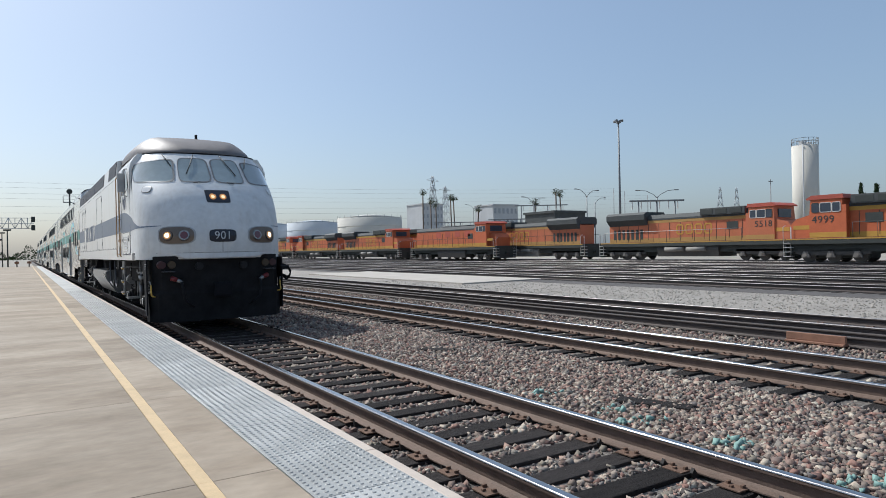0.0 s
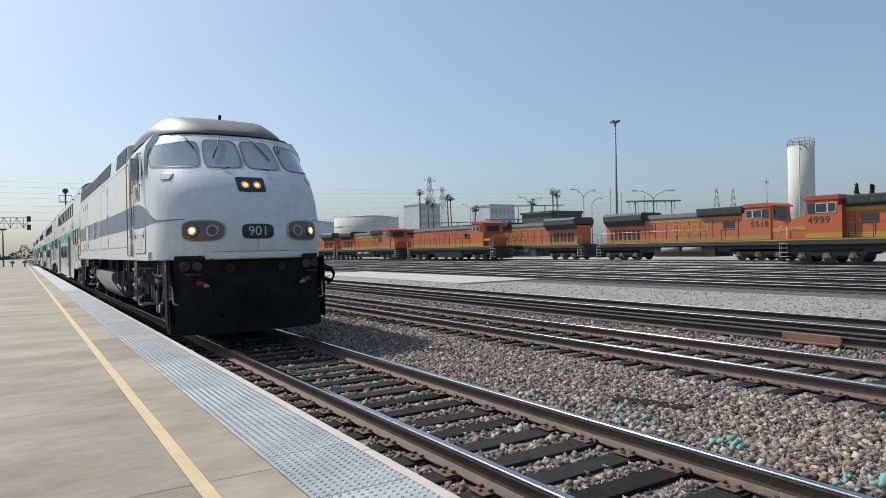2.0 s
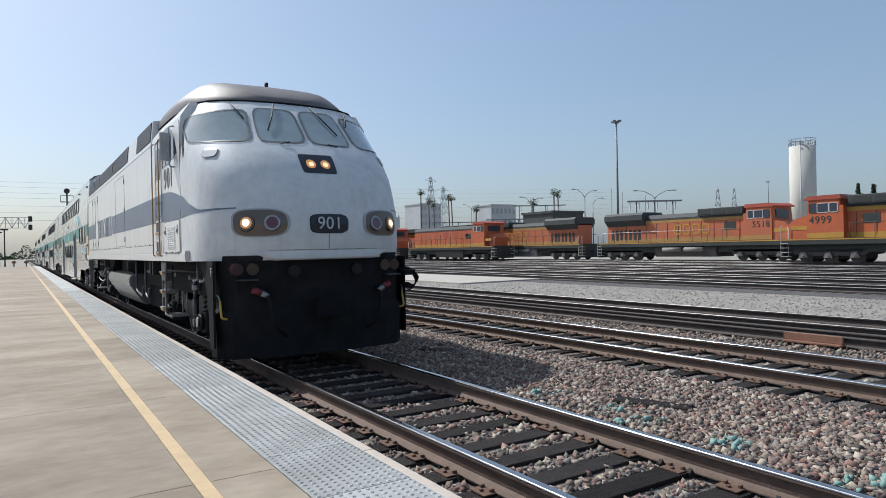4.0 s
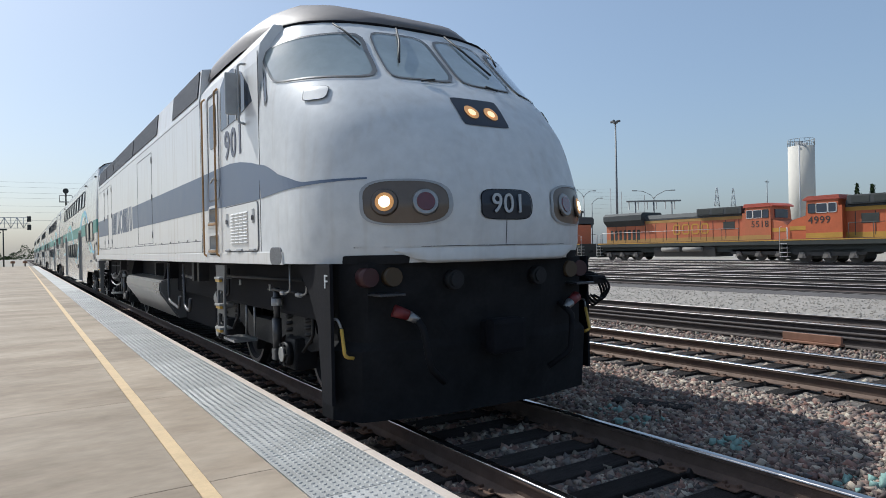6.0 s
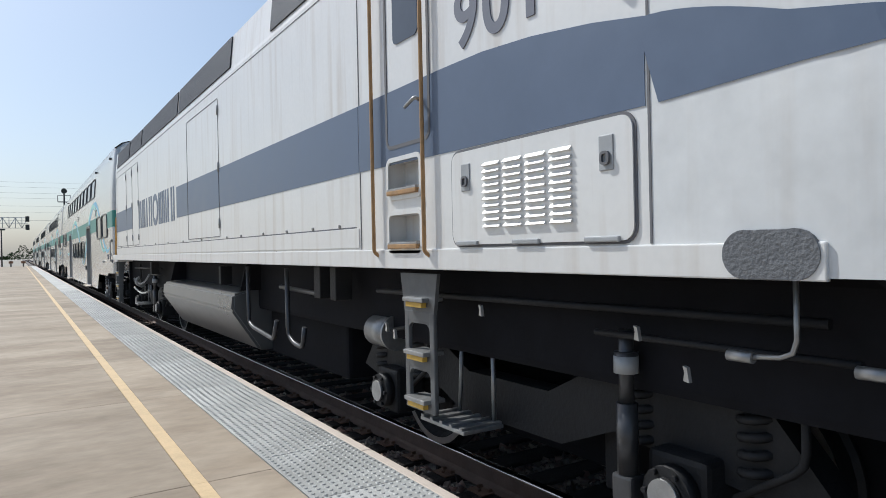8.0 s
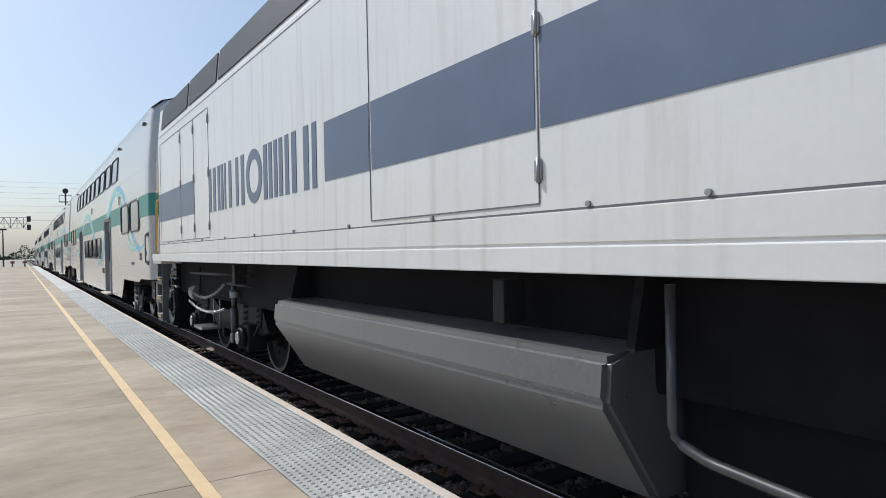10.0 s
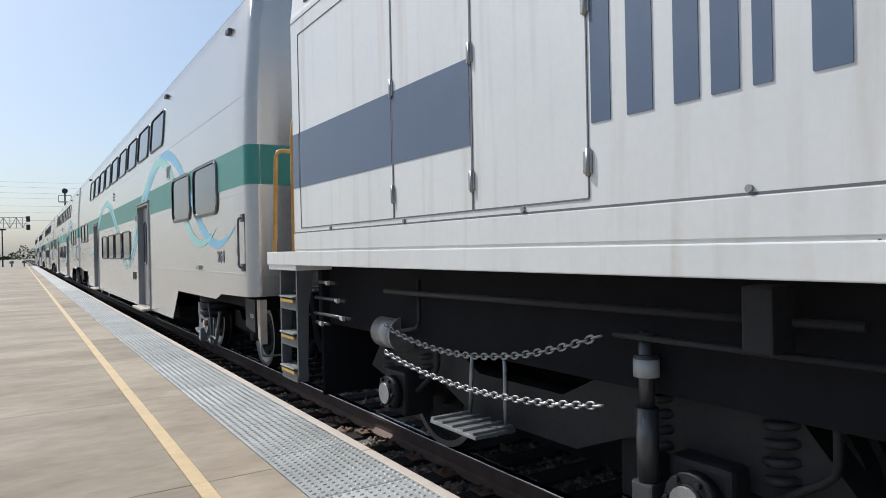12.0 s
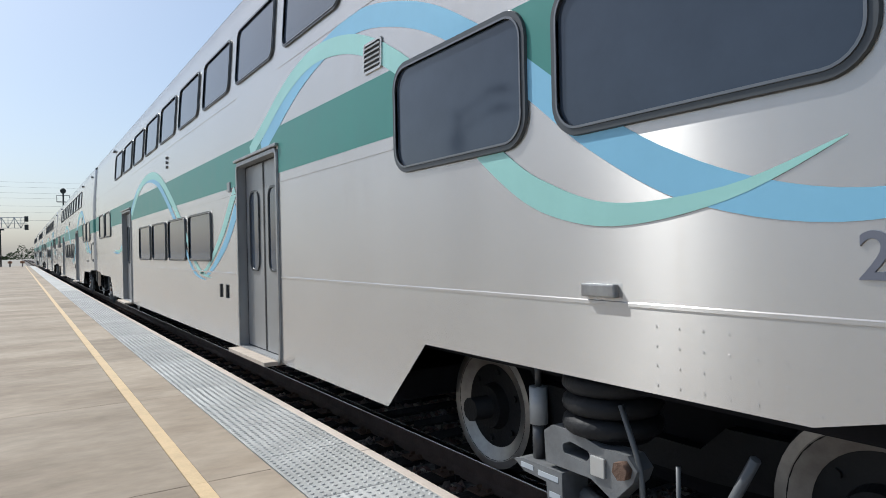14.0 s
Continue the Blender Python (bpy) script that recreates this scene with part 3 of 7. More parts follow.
def wheelset(parent, y, r=0.5, gauge=1.5, name="wheelset"):
    """An axle with two wheels, turning about its own middle."""
    bm = bm_new()
    cyl(bm, (-1.0, 0, 0), (1.0, 0, 0), 0.085, seg=10)
    for sg in (-1, 1):
        x = sg * gauge / 2
        prof = [(x - sg * 0.035, r + 0.028), (x - sg * 0.06, r + 0.028), (x - sg * 0.065, r - 0.06), (x - sg * 0.02, r - 0.10), (x - sg * 0.0, 0.16), (x - sg * 0.06, 0.14),
                (x - sg * 0.06, 0.05), (x + sg * 0.10, 0.05), (x + sg * 0.10, 0.15), (x + sg * 0.03, 0.17), (x + sg * 0.02, r - 0.10), (x + sg * 0.07, r - 0.07), (x + sg * 0.07, r - 0.012), (x - sg * 0.02, r)]
        seg = 32
        rings = [[bm.verts.new((px, pr * math.cos(k * math.tau / seg), pr * math.sin(k * math.tau / seg))) for px, pr in prof] for k in range(seg)]
        for k in range(seg):
            A, B = rings[k], rings[(k + 1) % seg]
            for j in range(len(prof)):
                i = (j + 1) % len(prof)
                bm.faces.new((A[j], A[i], B[i], B[j]))
        for k in range(6):
            t = k * math.tau / 6
            cyl(bm, (x + sg * 0.03, 0.25 * math.cos(t), 0.25 * math.sin(t)), (x + sg * 0.045, 0.25 * math.cos(t), 0.25 * math.sin(t)), 0.025, seg=6)
    ob = part(name, bm, M_GREY, parent)
    for sg in (-1, 1):
        rim = bm_new()
        x = sg * (gauge / 2 + 0.0715)
        seg = 40
        for k in range(seg):
            t0, t1 = k * math.tau / seg, (k + 1) * math.tau / seg
            vs = [rim.verts.new((xx, rr * math.cos(t), rr * math.sin(t))) for xx, rr, t in ((x, r - 0.012, t0), (x, r - 0.012, t1), (x, r - 0.062, t1), (x, r - 0.062, t0))]
            rim.faces.new(vs)
        bmesh.ops.remove_doubles(rim, verts=rim.verts, dist=1e-4)
        part("rim", rim, M_TREAD, ob, "bright worn wheel rim")
        if r < 0.5:
            face = bm_new()
            for k in range(seg):
                t0, t1 = k * math.tau / seg, (k + 1) * math.tau / seg
                vs = [face.verts.new((xx, rr * math.cos(t), rr * math.sin(t))) for xx, rr, t in ((x + sg * 0.0005, r - 0.062, t0), (x + sg * 0.0005, r - 0.062, t1), (x - sg * 0.04, r - 0.16, t1), (x - sg * 0.04, r - 0.16, t0))]
                face.faces.new(vs).smooth = True
            bmesh.ops.remove_doubles(face, verts=face.verts, dist=1e-4)
            part("wheel_face", face, M_TREAD, ob, "bare steel wheel face")
    ob.matrix_basis = pose(0, y, r)
    WHEELS.append((ob, y, r))
    return ob


WHEELS = []
M_CAP = mat("filler_cap_grey", (0.15, 0.155, 0.165), 0.5, 0.2, 0.3, 30, 0.3, 60)
M_FRAMEGREY = mat("windshield_frame", (0.17, 0.175, 0.18), 0.45, 0.4)
M_PIPE = mat("dark_pipe_steel", (0.085, 0.085, 0.09), 0.4, 0.6, 0.3, 8)


def spring(bm, c, r, z0, z1, turns=5, wire=0.022):
    pts = [(c[0] + r * math.cos(t * math.tau / 10), c[1] + r * math.sin(t * math.tau / 10), z0 + (z1 - z0) * t / (turns * 10)) for t in range(turns * 10 + 1)]
    tube(bm, pts, wire, 6)


def loco_truck(parent, yc, tag_end):
    """A two-axle truck with side frames, springs, brake gear and axle boxes."""
    tr = part("truck_frame", box(bm_new(), -0.66, 0.66, yc - 2.15, yc + 2.15, 0.22, 1.02, 0.08), M_BLACK, parent)
    for sg in (-1, 1):
        bm = bm_new()
        prism(bm, [(yc - 2.0, 0.62), (yc - 1.75, 0.92), (yc - 0.8, 0.98), (yc - 0.4, 0.78), (yc + 0.4, 0.78), (yc + 0.8, 0.98), (yc + 1.75, 0.92), (yc + 2.0, 0.62),
                   (yc + 1.7, 0.55), (yc + 0.9, 0.66), (yc + 0.5, 0.5), (yc - 0.5, 0.5), (yc - 0.9, 0.66), (yc - 1.7, 0.55)], "x", sg * 0.98, sg * 1.14)
        part("side_frame", bm, M_GREY, tr)
        for dy in (-1.37, 1.37):
            ab = bm_new()
            box(ab, min(sg * 1.0, sg * 1.26), max(sg * 1.0, sg * 1.26), yc + dy - 0.16, yc + dy + 0.16, 0.34, 0.68, 0.03)
            cyl(ab, (sg * 1.26, yc + dy, 0.51), (sg * 1.33, yc + dy, 0.51), 0.13, seg=18)
            cyl(ab, (sg * 1.33, yc + dy, 0.51), (sg * 1.345, yc + dy, 0.51), 0.085, seg=18)
            for k in range(6):
                t = k * math.tau / 6
                cyl(ab, (sg * 1.33, yc + dy + 0.11 * math.cos(t), 0.51 + 0.11 * math.sin(t)), (sg * 1.352, yc + dy + 0.11 * math.cos(t), 0.51 + 0.11 * math.sin(t)), 0.014, seg=6)
            part("axle_box", ab, M_GREY, tr, "dark axle bearing box")
            cap = cyl(bm_new(), (sg * 1.345, yc + dy, 0.51), (sg * 1.358, yc + dy, 0.51), 0.08, seg=18)
            part("bearing_cap", cap, M_STEEL, tr, "worn steel bearing cap")
            for dd in (-0.3, 0.3):
                sp = bm_new()
                spring(sp, (sg * 1.1, yc + dy + dd), 0.075, 0.62, 0.92, 4)
                part("coil_spring", sp, M_GREY, tr)
            br = bm_new()
            box(br, min(sg * 0.86, sg * 1.0), max(sg * 0.86, sg * 1.0), yc + dy - 0.62 * math.copysign(1, dy) - 0.06, yc + dy - 0.62 * math.copysign(1, dy) + 0.06, 0.28, 0.72, 0.02)
            tube(br, [(sg * 1.2, yc + dy - 0.55, 1.3), (sg * 1.2, yc + dy - 0.55, 0.75), (sg * 1.2, yc + dy - 0.25, 0.55)], 0.018)
            part("brake_shoe", br, M_GREY, tr)
        cy = bm_new()
        cyl(cy, (sg * 1.22, yc + 1.29, 0.96), (sg * 1.22, yc + 1.60, 0.96), 0.125, seg=24)
        cyl(cy, (sg * 1.22, yc + 1.26, 0.96), (sg * 1.22, yc + 1.29, 0.96), 0.137, seg=24)
        cyl(cy, (sg * 1.22, yc + 1.60, 0.96), (sg * 1.22, yc + 1.66, 0.96), 0.125, 0.09, seg=24)
        cyl(cy, (sg * 1.22, yc + 0.75, 0.97), (sg * 1.22, yc + 1.24, 0.97), 0.03, seg=8)
        part("brake_cylinder", cy, M_STEEL, tr, "scuffed silver brake cylinder")
        dm = bm_new()
        cyl(dm, (sg * 1.32, yc - 1.15, 0.55), (sg * 1.32, yc - 1.15, 0.88), 0.05, seg=12)
        cyl(dm, (sg * 1.32, yc - 1.15, 0.88), (sg * 1.32, yc - 1.15, 1.22), 0.035, seg=12)
        cyl(dm, (sg * 1.32, yc - 1.15, 1.02), (sg * 1.32, yc - 1.15, 1.12), 0.056, seg=12)
        box(dm, sg * 1.32 - 0.05, sg * 1.32 + 0.05, yc - 1.21, yc - 1.09, 0.42, 0.55, 0.015)
        part("damper", dm, M_PIPE, tr, "dark vertical damper")
        part("damper_band", cyl(bm_new(), (sg * 1.32, yc - 1.15, 1.02), (sg * 1.32, yc - 1.15, 1.10), 0.058, seg=12), M_LIGHTGREY, tr, "pale damper band")
        pi = bm_new()
        tube(pi, [(sg * 1.30, yc + 0.9, 1.40), (sg * 1.30, yc + 0.9, 1.05), (sg * 1.30, yc + 1.2, 1.0)], 0.016)
        tube(pi, [(sg * 1.36, yc - 2.2, 1.20), (sg * 1.36, yc - 1.0, 1.20)], 0.016)
        tube(pi, [(sg * 1.36, yc - 2.1, 1.33), (sg * 1.36, yc + 1.3, 1.30)], 0.02)
        part("brake_pipe", pi, M_GREY, tr)
        sand = bm_new()
        box(sand, min(sg * 1.2, sg * 1.5), max(sg * 1.2, sg * 1.5), yc - 0.05, yc + 0.45, 0.50, 0.525, 0.006)
        for k in range(5):
            box(sand, min(sg * 1.2, sg * 1.5), max(sg * 1.2, sg * 1.5), yc - 0.03 + k * 0.11, yc + k * 0.11, 0.524, 0.54)
        tube(sand, [(sg * 1.22, yc + 0.02, 0.52), (sg * 1.22, yc + 0.02, 1.0)], 0.014)
        tube(sand, [(sg * 1.22, yc + 0.4, 0.52), (sg * 1.22, yc + 0.36, 1.0)], 0.014)
        part("step_tread", sand, M_STEEL, tr, "open metal step tread")
    for dy in (-1.37, 1.37):
        wheelset(parent, yc + dy, 0.51)
    return tr


def side_ladder(parent, y, z0, z1, xs):
    """A plate with two rounded openings, a solid head and three gripping treads."""
    bm = bm_new()
    for z in (z0 + 0.06, z0 + 0.36):
        ring_x(bm, y - 0.13, y + 0.13, z, z + 0.20, 0.05, 0.05, xs * 1.525, xs * 1.55)
    prism(bm, [(y - 0.18, z0 + 0.615), (y + 0.18, z0 + 0.615), (y + 0.23, z1), (y - 0.23, z1)], "x", xs * 1.525, xs * 1.55)
    for ya, yb in ((y - 0.182, y - 0.128), (y + 0.128, y + 0.182)):
        box(bm, min(xs * 1.523, xs * 1.552), max(xs * 1.523, xs * 1.552), ya, yb, z0, z0 + 0.64, 0.008)
    for z in (z0, z0 + 0.27, z0 + 0.57):
        box(bm, min(xs * 1.524, xs * 1.551), max(xs * 1.524, xs * 1.551), y - 0.14, y + 0.14, z, z + 0.07, 0.006)
    lad = part("ladder", bm, M_LADDER, parent, "dark grey step ladder with yellow tread edges")
    for z in (z0 + 0.06, z0 + 0.36, z0 + 0.70):
        tr = box(bm_new(), min(xs * 1.44, xs * 1.60), max(xs * 1.44, xs * 1.60), y - 0.125, y + 0.125, z, z + 0.028, 0.006)
        tread = part("ladder_tread", tr, M_STEEL, lad, "serrated steel tread")
        part("tread_edge", box(bm_new(), min(xs * 1.552, xs * 1.59), max(xs * 1.552, xs * 1.59), y - 0.10, y + 0.10, z - 0.034, z - 0.002, 0.004), M_YELLOW, tread, "yellow tread edge")
    return lad


def rear_ladder(parent, y, xs):
    """An open ladder: two stiles and three shallow step boxes with yellow edges."""
    lad = None
    for ya, yb in ((y - 0.235, y - 0.205), (y + 0.205, y + 0.235)):
        bm = prism(bm_new(), [(xs * 1.40, 1.44), (xs * 1.57, 1.44), (xs * 1.57, 0.46), (xs * 1.48, 0.46), (xs * 1.46, 1.1)], "y", ya, yb)
        st = part("ladder" if lad is None else "stile", bm, M_LADDER, parent if lad is None else lad, "dark grey open step ladder with yellow tread edges" if lad is None else "")
        lad = lad or st
    for z in (0.48, 0.80, 1.14):
        part("step_box", prism(bm_new(), [(xs * 1.46, z - 0.07), (xs * 1.572, z - 0.07), (xs * 1.572, z + 0.03), (xs * 1.46, z + 0.045)], "y", y - 0.204, y + 0.204), M_LADDER, lad)
        part("tread", box(bm_new(), min(xs * 1.45, xs * 1.60), max(xs * 1.45, xs * 1.60), y - 0.19, y + 0.19, z + 0.045, z + 0.06, 0.004), M_STEEL, lad, "serrated steel tread")
        part("tread_edge", box(bm_new(), min(xs * 1.573, xs * 1.592), max(xs * 1.573, xs * 1.592), y - 0.17, y + 0.17, z, z + 0.03, 0.004), M_YELLOW, lad, "yellow tread edge")


def build_loco():
    lo = thing("locomotive", pose(CX, 12.9, 0), "silver-white passenger diesel locomotive with slate blue stripe and rounded nose", "locomotive")
    END = 18.83
    # cab skin and long hood
    zs = [1.50, 1.575, 1.65, 1.8, 2.0, 2.2, 2.4, 2.6, 2.75, 2.9, 3.1, 3.27, 3.42, 3.58, 3.75, 3.9, 4.0]
    part("nose", skin_shell(bm_new(), zs, 2.004), M_NOSE, lo, "smooth silver rounded nose")
    bm = bm_new()
    prof = [(-1.60, 1.50), (-1.60, 3.70), (-1.59, 3.745), (-1.55, 4.14), (-0.9, 4.25), (0, 4.29), (0.9, 4.25), (1.55, 4.14), (1.59, 3.745), (1.60, 3.70), (1.60, 1.50)]
    prism(bm, prof, "y", 4.66, END)
    hood = part("hood", bm, M_WHITE, lo, "flat-sided white engine hood")
    bm = bm_new()
    prof2 = [(-1.60, 1.50), (-1.60, 3.60), (-1.57, 3.78), (-1.42, 4.0), (1.42, 4.0), (1.57, 3.78), (1.60, 3.60), (1.60, 1.50)]
    prism(bm, prof2, "y", 2.0, 4.66)
    bmesh.ops.delete(bm, geom=[f for f in bm.faces if all(abs(abs(v.co.x) - 1.60) < 1e-4 for v in f.verts)], context='FACES_ONLY')
    gy, gz = [2.0, 3.77, 4.17, 4.66], [1.50, 1.62, 1.84, 1.97, 2.19, 3.60]
    for sg in (-1, 1):
        for i in range(3):
            for j in range(5):
                ys, zs2 = gy[i:i + 2], gz[j:j + 2]
                if i == 1 and j in (1, 3):
                    o = [bm.verts.new((sg * 1.60, y, z)) for y, z in ((ys[0], zs2[0]), (ys[1], zs2[0]), (ys[1], zs2[1]), (ys[0], zs2[1]))]
                    q = [bm.verts.new((sg * 1.48, v.co.y, v.co.z)) for v in o]
                    bm.faces.new(q)
                    for k in range(4):
                        bm.faces.new((o[k], o[(k + 1) % 4], q[(k + 1) % 4], q[k]))
                else:
                    bm.faces.new([bm.verts.new((sg * 1.60, y, z)) for y, z in ((ys[0], zs2[0]), (ys[1], zs2[0]), (ys[1], zs2[1]), (ys[0], zs2[1]))])
    bmesh.ops.remove_doubles(bm, verts=bm.verts, dist=1e-4)
    cab = part("cab", bm, M_WHITE, lo, "white driver's cab")
    # grimy domed cab roof with its dark brow
    bm = bm_new()
    arch(bm, [(1.46, 0.35, 3.99, 4.04), (1.60, 0.75, 3.99, 4.14), (1.85, 1.05, 3.99, 4.27), (2.15, 1.24, 3.99, 4.39), (2.6, 1.40, 3.99, 4.52), (3.1, 1.46, 3.98, 4.61), (3.6, 1.47, 3.98, 4.65), (4.4, 1.47, 3.98, 4.64), (4.7, 1.47, 3.98, 4.60),
              (5.2, 1.46, 3.98, 4.45), (5.9, 1.42, 3.98, 4.24)])
    roof = part("cab_roof", bm, M_ROOF, lo, "grimy brown-grey domed cab roof")
    # brow: a black tube draws the shaded band under the roof overhang
    bm = bm_new()
    pts = []
    for k in range(25):
        a = -side_angle(4.6, 3.99) + 2 * side_angle(4.6, 3.99) * k / 24
        q = skin(a, 3.985, 0.012)
        pts.append(q)
    tube(bm, pts, 0.017, 6)
    part("brow", bm, M_BLACK, roof, "black brow line standing for shade under the roof edge")
    bm = bm_new()
    cyl(bm, (0.15, 3.1, 4.6), (0.15, 3.1, 4.72), 0.035, seg=8)
    part("antenna", bm, M_GREY, roof)
    # roof screens along the hood
    for y0, y1 in ((4.75, 6.57), (8.03, 10.98), (11.1, 14.6), (14.7, 16.3), (16.42, 18.5)):
        for sg in (-1, 1):
            bm = bm_new()
            prism(bm, [(sg * 1.575, 3.76), (sg * 1.545, 4.125), (sg * 1.565, 4.13), (sg * 1.602, 3.765)], "y", y0, y1)
            part("roof_screen", bm, M_SCREEN, hood, "dark louvred roof screen")
    for y in (9.5, 12.6, 16.2):
        part("roof_fan", cyl(bm_new(), (0, y, 4.15), (0, y, 4.33), 0.62, seg=28), M_ROOF, hood)
    # sill band and its joint
    for sg in (-1, 1):
        part("sill", box(bm_new(), min(sg * 1.585, sg * 1.612), max(sg * 1.585, sg * 1.612), 1.33, 19.6, 1.49, 1.615, 0.006), M_WHITE, lo, "pale scuffed sill band")
        bm = bm_new()
        box(bm, min(sg * 1.59, sg * 1.606), max(sg * 1.59, sg * 1.606), 4.65, END, 1.63, 1.775, 0.004)
        part("lower_panel", bm, M_WHITE, lo)
        for y in (5.0, 5.55, 6.2, 6.9, 7.7, 8.3, 9.6, 10.8, 12.0, 13.2, 14.4, 15.6, 16.8, 18.0):
            part("bolt", cyl(bm_new(), (sg * 1.60, y, 1.80), (sg * 1.612, y, 1.80), 0.014, seg=8), M_STEEL, lo)
        bm = bm_new()
        for y in (2.003, 4.62):
            box(bm, min(sg * 1.597, sg * 1.603), max(sg * 1.597, sg * 1.603), y - 0.006, y + 0.006, 1.62, 3.7)
        for z in (1.782, 3.66):
            box(bm, min(sg * 1.597, sg * 1.6025), max(sg * 1.597, sg * 1.6025), 4.7, END, z - 0.005, z + 0.005)
        for y in (6.5, 11.2, 14.0):
            box(bm, min(sg * 1.597, sg * 1.6025), max(sg * 1.597, sg * 1.6025), y - 0.004, y + 0.004, 1.5, 1.62)
        part("seam", bm, M_SEAM, lo)
        # hood doors with hinges
        for y0, y1 in ((8.62, 10.43), (15.15, 16.03), (16.03, 16.94), (16.94, 18.66)):
            d = bm_new()
            ring_x(d, y0 + 0.008, y1 - 0.008, 1.825, 3.52, 0.006, 0.008, sg * 1.596, sg * 1.604)
            door = part("hood_door", d, M_SEAM, hood, "hinged hood door")
            for z in (1.98, 2.68, 3.38):
                h = bm_new()
                cyl(h, (sg * 1.609, y0 + 0.0, z - 0.06), (sg * 1.609, y0 + 0.0, z + 0.06), 0.011, seg=8)
                box(h, min(sg * 1.60, sg * 1.61), max(sg * 1.60, sg * 1.61), y0 - 0.022, y0 + 0.03, z - 0.05, z + 0.05, 0.003)
                part("hinge", h, M_STEEL, door)
        # blue stripe
        for y0, y1 in ((4.635, 8.605), (8.645, 10.40), (10.44, 11.25), (16.045, 16.93), (16.955, 18.645), (18.675, 18.82)):
            part("stripe", box(bm_new(), min(sg * 1.598, sg * 1.6035), max(sg * 1.598, sg * 1.6035), y0, y1, 2.18, 2.66), M_BLUE, lo, "slate blue stripe")
        bm = bm_new()
        prism(bm, [(4.625, 2.18), (3.4, 2.17), (2.02, 2.165), (2.02, 2.52), (2.3, 2.575), (2.7, 2.63), (3.1, 2.66), (3.54, 2.665), (4.625, 2.66)], "x", sg * 1.598, sg * 1.6035)
        part("stripe", bm, M_BLUE, lo, "slate blue stripe")
        # its tail, drawn out along the nose
        bm = bm_new()
        n = 22
        a0, a1 = sg * side_angle(1.99, 2.3), dx_angle(sg * 1.20, 2.26)
        ring = []
        for k in range(n + 1):
            f = k / n
            a = a0 + (a1 - a0) * f
            ease = f * f * (3 - 2 * f)
            zb, zt = 2.165 + 0.055 * f, 2.52 - 0.285 * min(1, 1.5 * ease)
            zt = max(zt, zb + 0.06 * (1 - f) + 0.002)
            ring.append((bm.verts.new(skin(a, zb, 0.004)), bm.verts.new(skin(a, zt, 0.004))))
        for k in range(n):
            bm.faces.new((ring[k][0], ring[k + 1][0], ring[k + 1][1], ring[k][1]))
        part("stripe", bm, M_BLUE, lo, "tapering end of the blue stripe")
        # operator's name, as plain blocks
        for ya, yb in ((15.13, 15.02), (14.93, 14.80), (14.70, 14.59), (14.54, 14.43), (14.38, 14.31), (14.18, 14.06), (13.88, 13.77), (13.66, 13.54), (12.85, 12.73), (12.68, 12.58),
                       (12.52, 12.42), (12.37, 12.27), (12.20, 12.10), (12.02, 11.90), (11.72, 11.60), (11.52, 11.42)):
            bm = bm_new()
            prism(bm, rrect(yb, ya, 2.145, 2.70, 0.004, 2), "x", sg * 1.598, sg * 1.604)
            part("name_bar", bm, M_BLUE, lo, "plain slate blue bar")
        part("name_ring", ring_x(bm_new(), 13.01, 13.35, 2.245, 2.60, 0.165, 0.11, sg * 1.598, sg * 1.604, 8), M_BLUE, lo, "plain slate blue ring")
    # rear bulkhead platform and rails
    bm = box(bm_new(), -1.6, 1.6, END, 19.6, 1.44, 1.615, 0.01)
    deck = part("rear_deck", bm, M_WHITE, lo, "white rear end platform")
    for sg in (-1, 1):
        bm = bm_new()
        tube(bm, [(sg * 1.575, 18.91, 1.60), (sg * 1.575, 18.91, 2.66), (sg * 1.585, 18.835, 2.80)], 0.024)
        part("handrail", bm, M_ORAIL, lo, "orange-yellow grab rail")
        bm = bm_new()
        tube(bm, [(sg * 1.56, 19.52, 1.60), (sg * 1.54, 19.47, 2.62), (sg * 0.5, 19.45, 2.60)], 0.022)
        part("end_railing", bm, M_ORAIL, lo, "orange-yellow end railing")
        for x in (1.28, 0.95, 0.5):
            post = bm_new()
            box(post, min(sg * x - 0.025, sg * x + 0.025), max(sg * x - 0.025, sg * x + 0.025), 19.44, 19.456, 1.76, 2.60, 0.004)
            prism(post, [(sg * x - 0.05, 1.61), (sg * x + 0.05, 1.61), (sg * x + 0.025, 1.78), (sg * x - 0.025, 1.78)], "y", 19.44, 19.456)
            part("railing_post", post, M_ORAIL, lo, "orange flat railing post")
        rear_ladder(lo, 19.12, sg)
        side_ladder(lo, 3.91, 0.58, 1.46, sg)
    bm = box(bm_new(), -0.55, 0.55, END, END + 0.03, 1.62, 3.55, 0.01)
    part("rear_door", bm, M_BLACK, lo, "dark rear end door")
    # cab side: doorway, handrails, toe steps, window, mirror, vent panel, number
    for sg in (-1, 1):
        bm = bm_new()
        ring_x(bm, 3.66, 4.18, 2.30, 3.62, 0.05, 0.025, sg * 1.59, sg * 1.606)
        dr = part("cab_door", bm, M_SEAM, cab, "narrow cab side door")
        bm = bm_new()
        prism(bm, rrect(3.76, 4.08, 2.95, 3.50, 0.05), "x", sg * 1.60, sg * 1.607)
        part("door_window", bm, M_GLASS, dr)
        bm = bm_new()
        tube(bm, [(sg * 1.61, 3.72, 2.52), (sg * 1.66, 3.72, 2.54), (sg * 1.66, 3.84, 2.50)], 0.012)
        part("door_handle", bm, M_STEEL, dr)
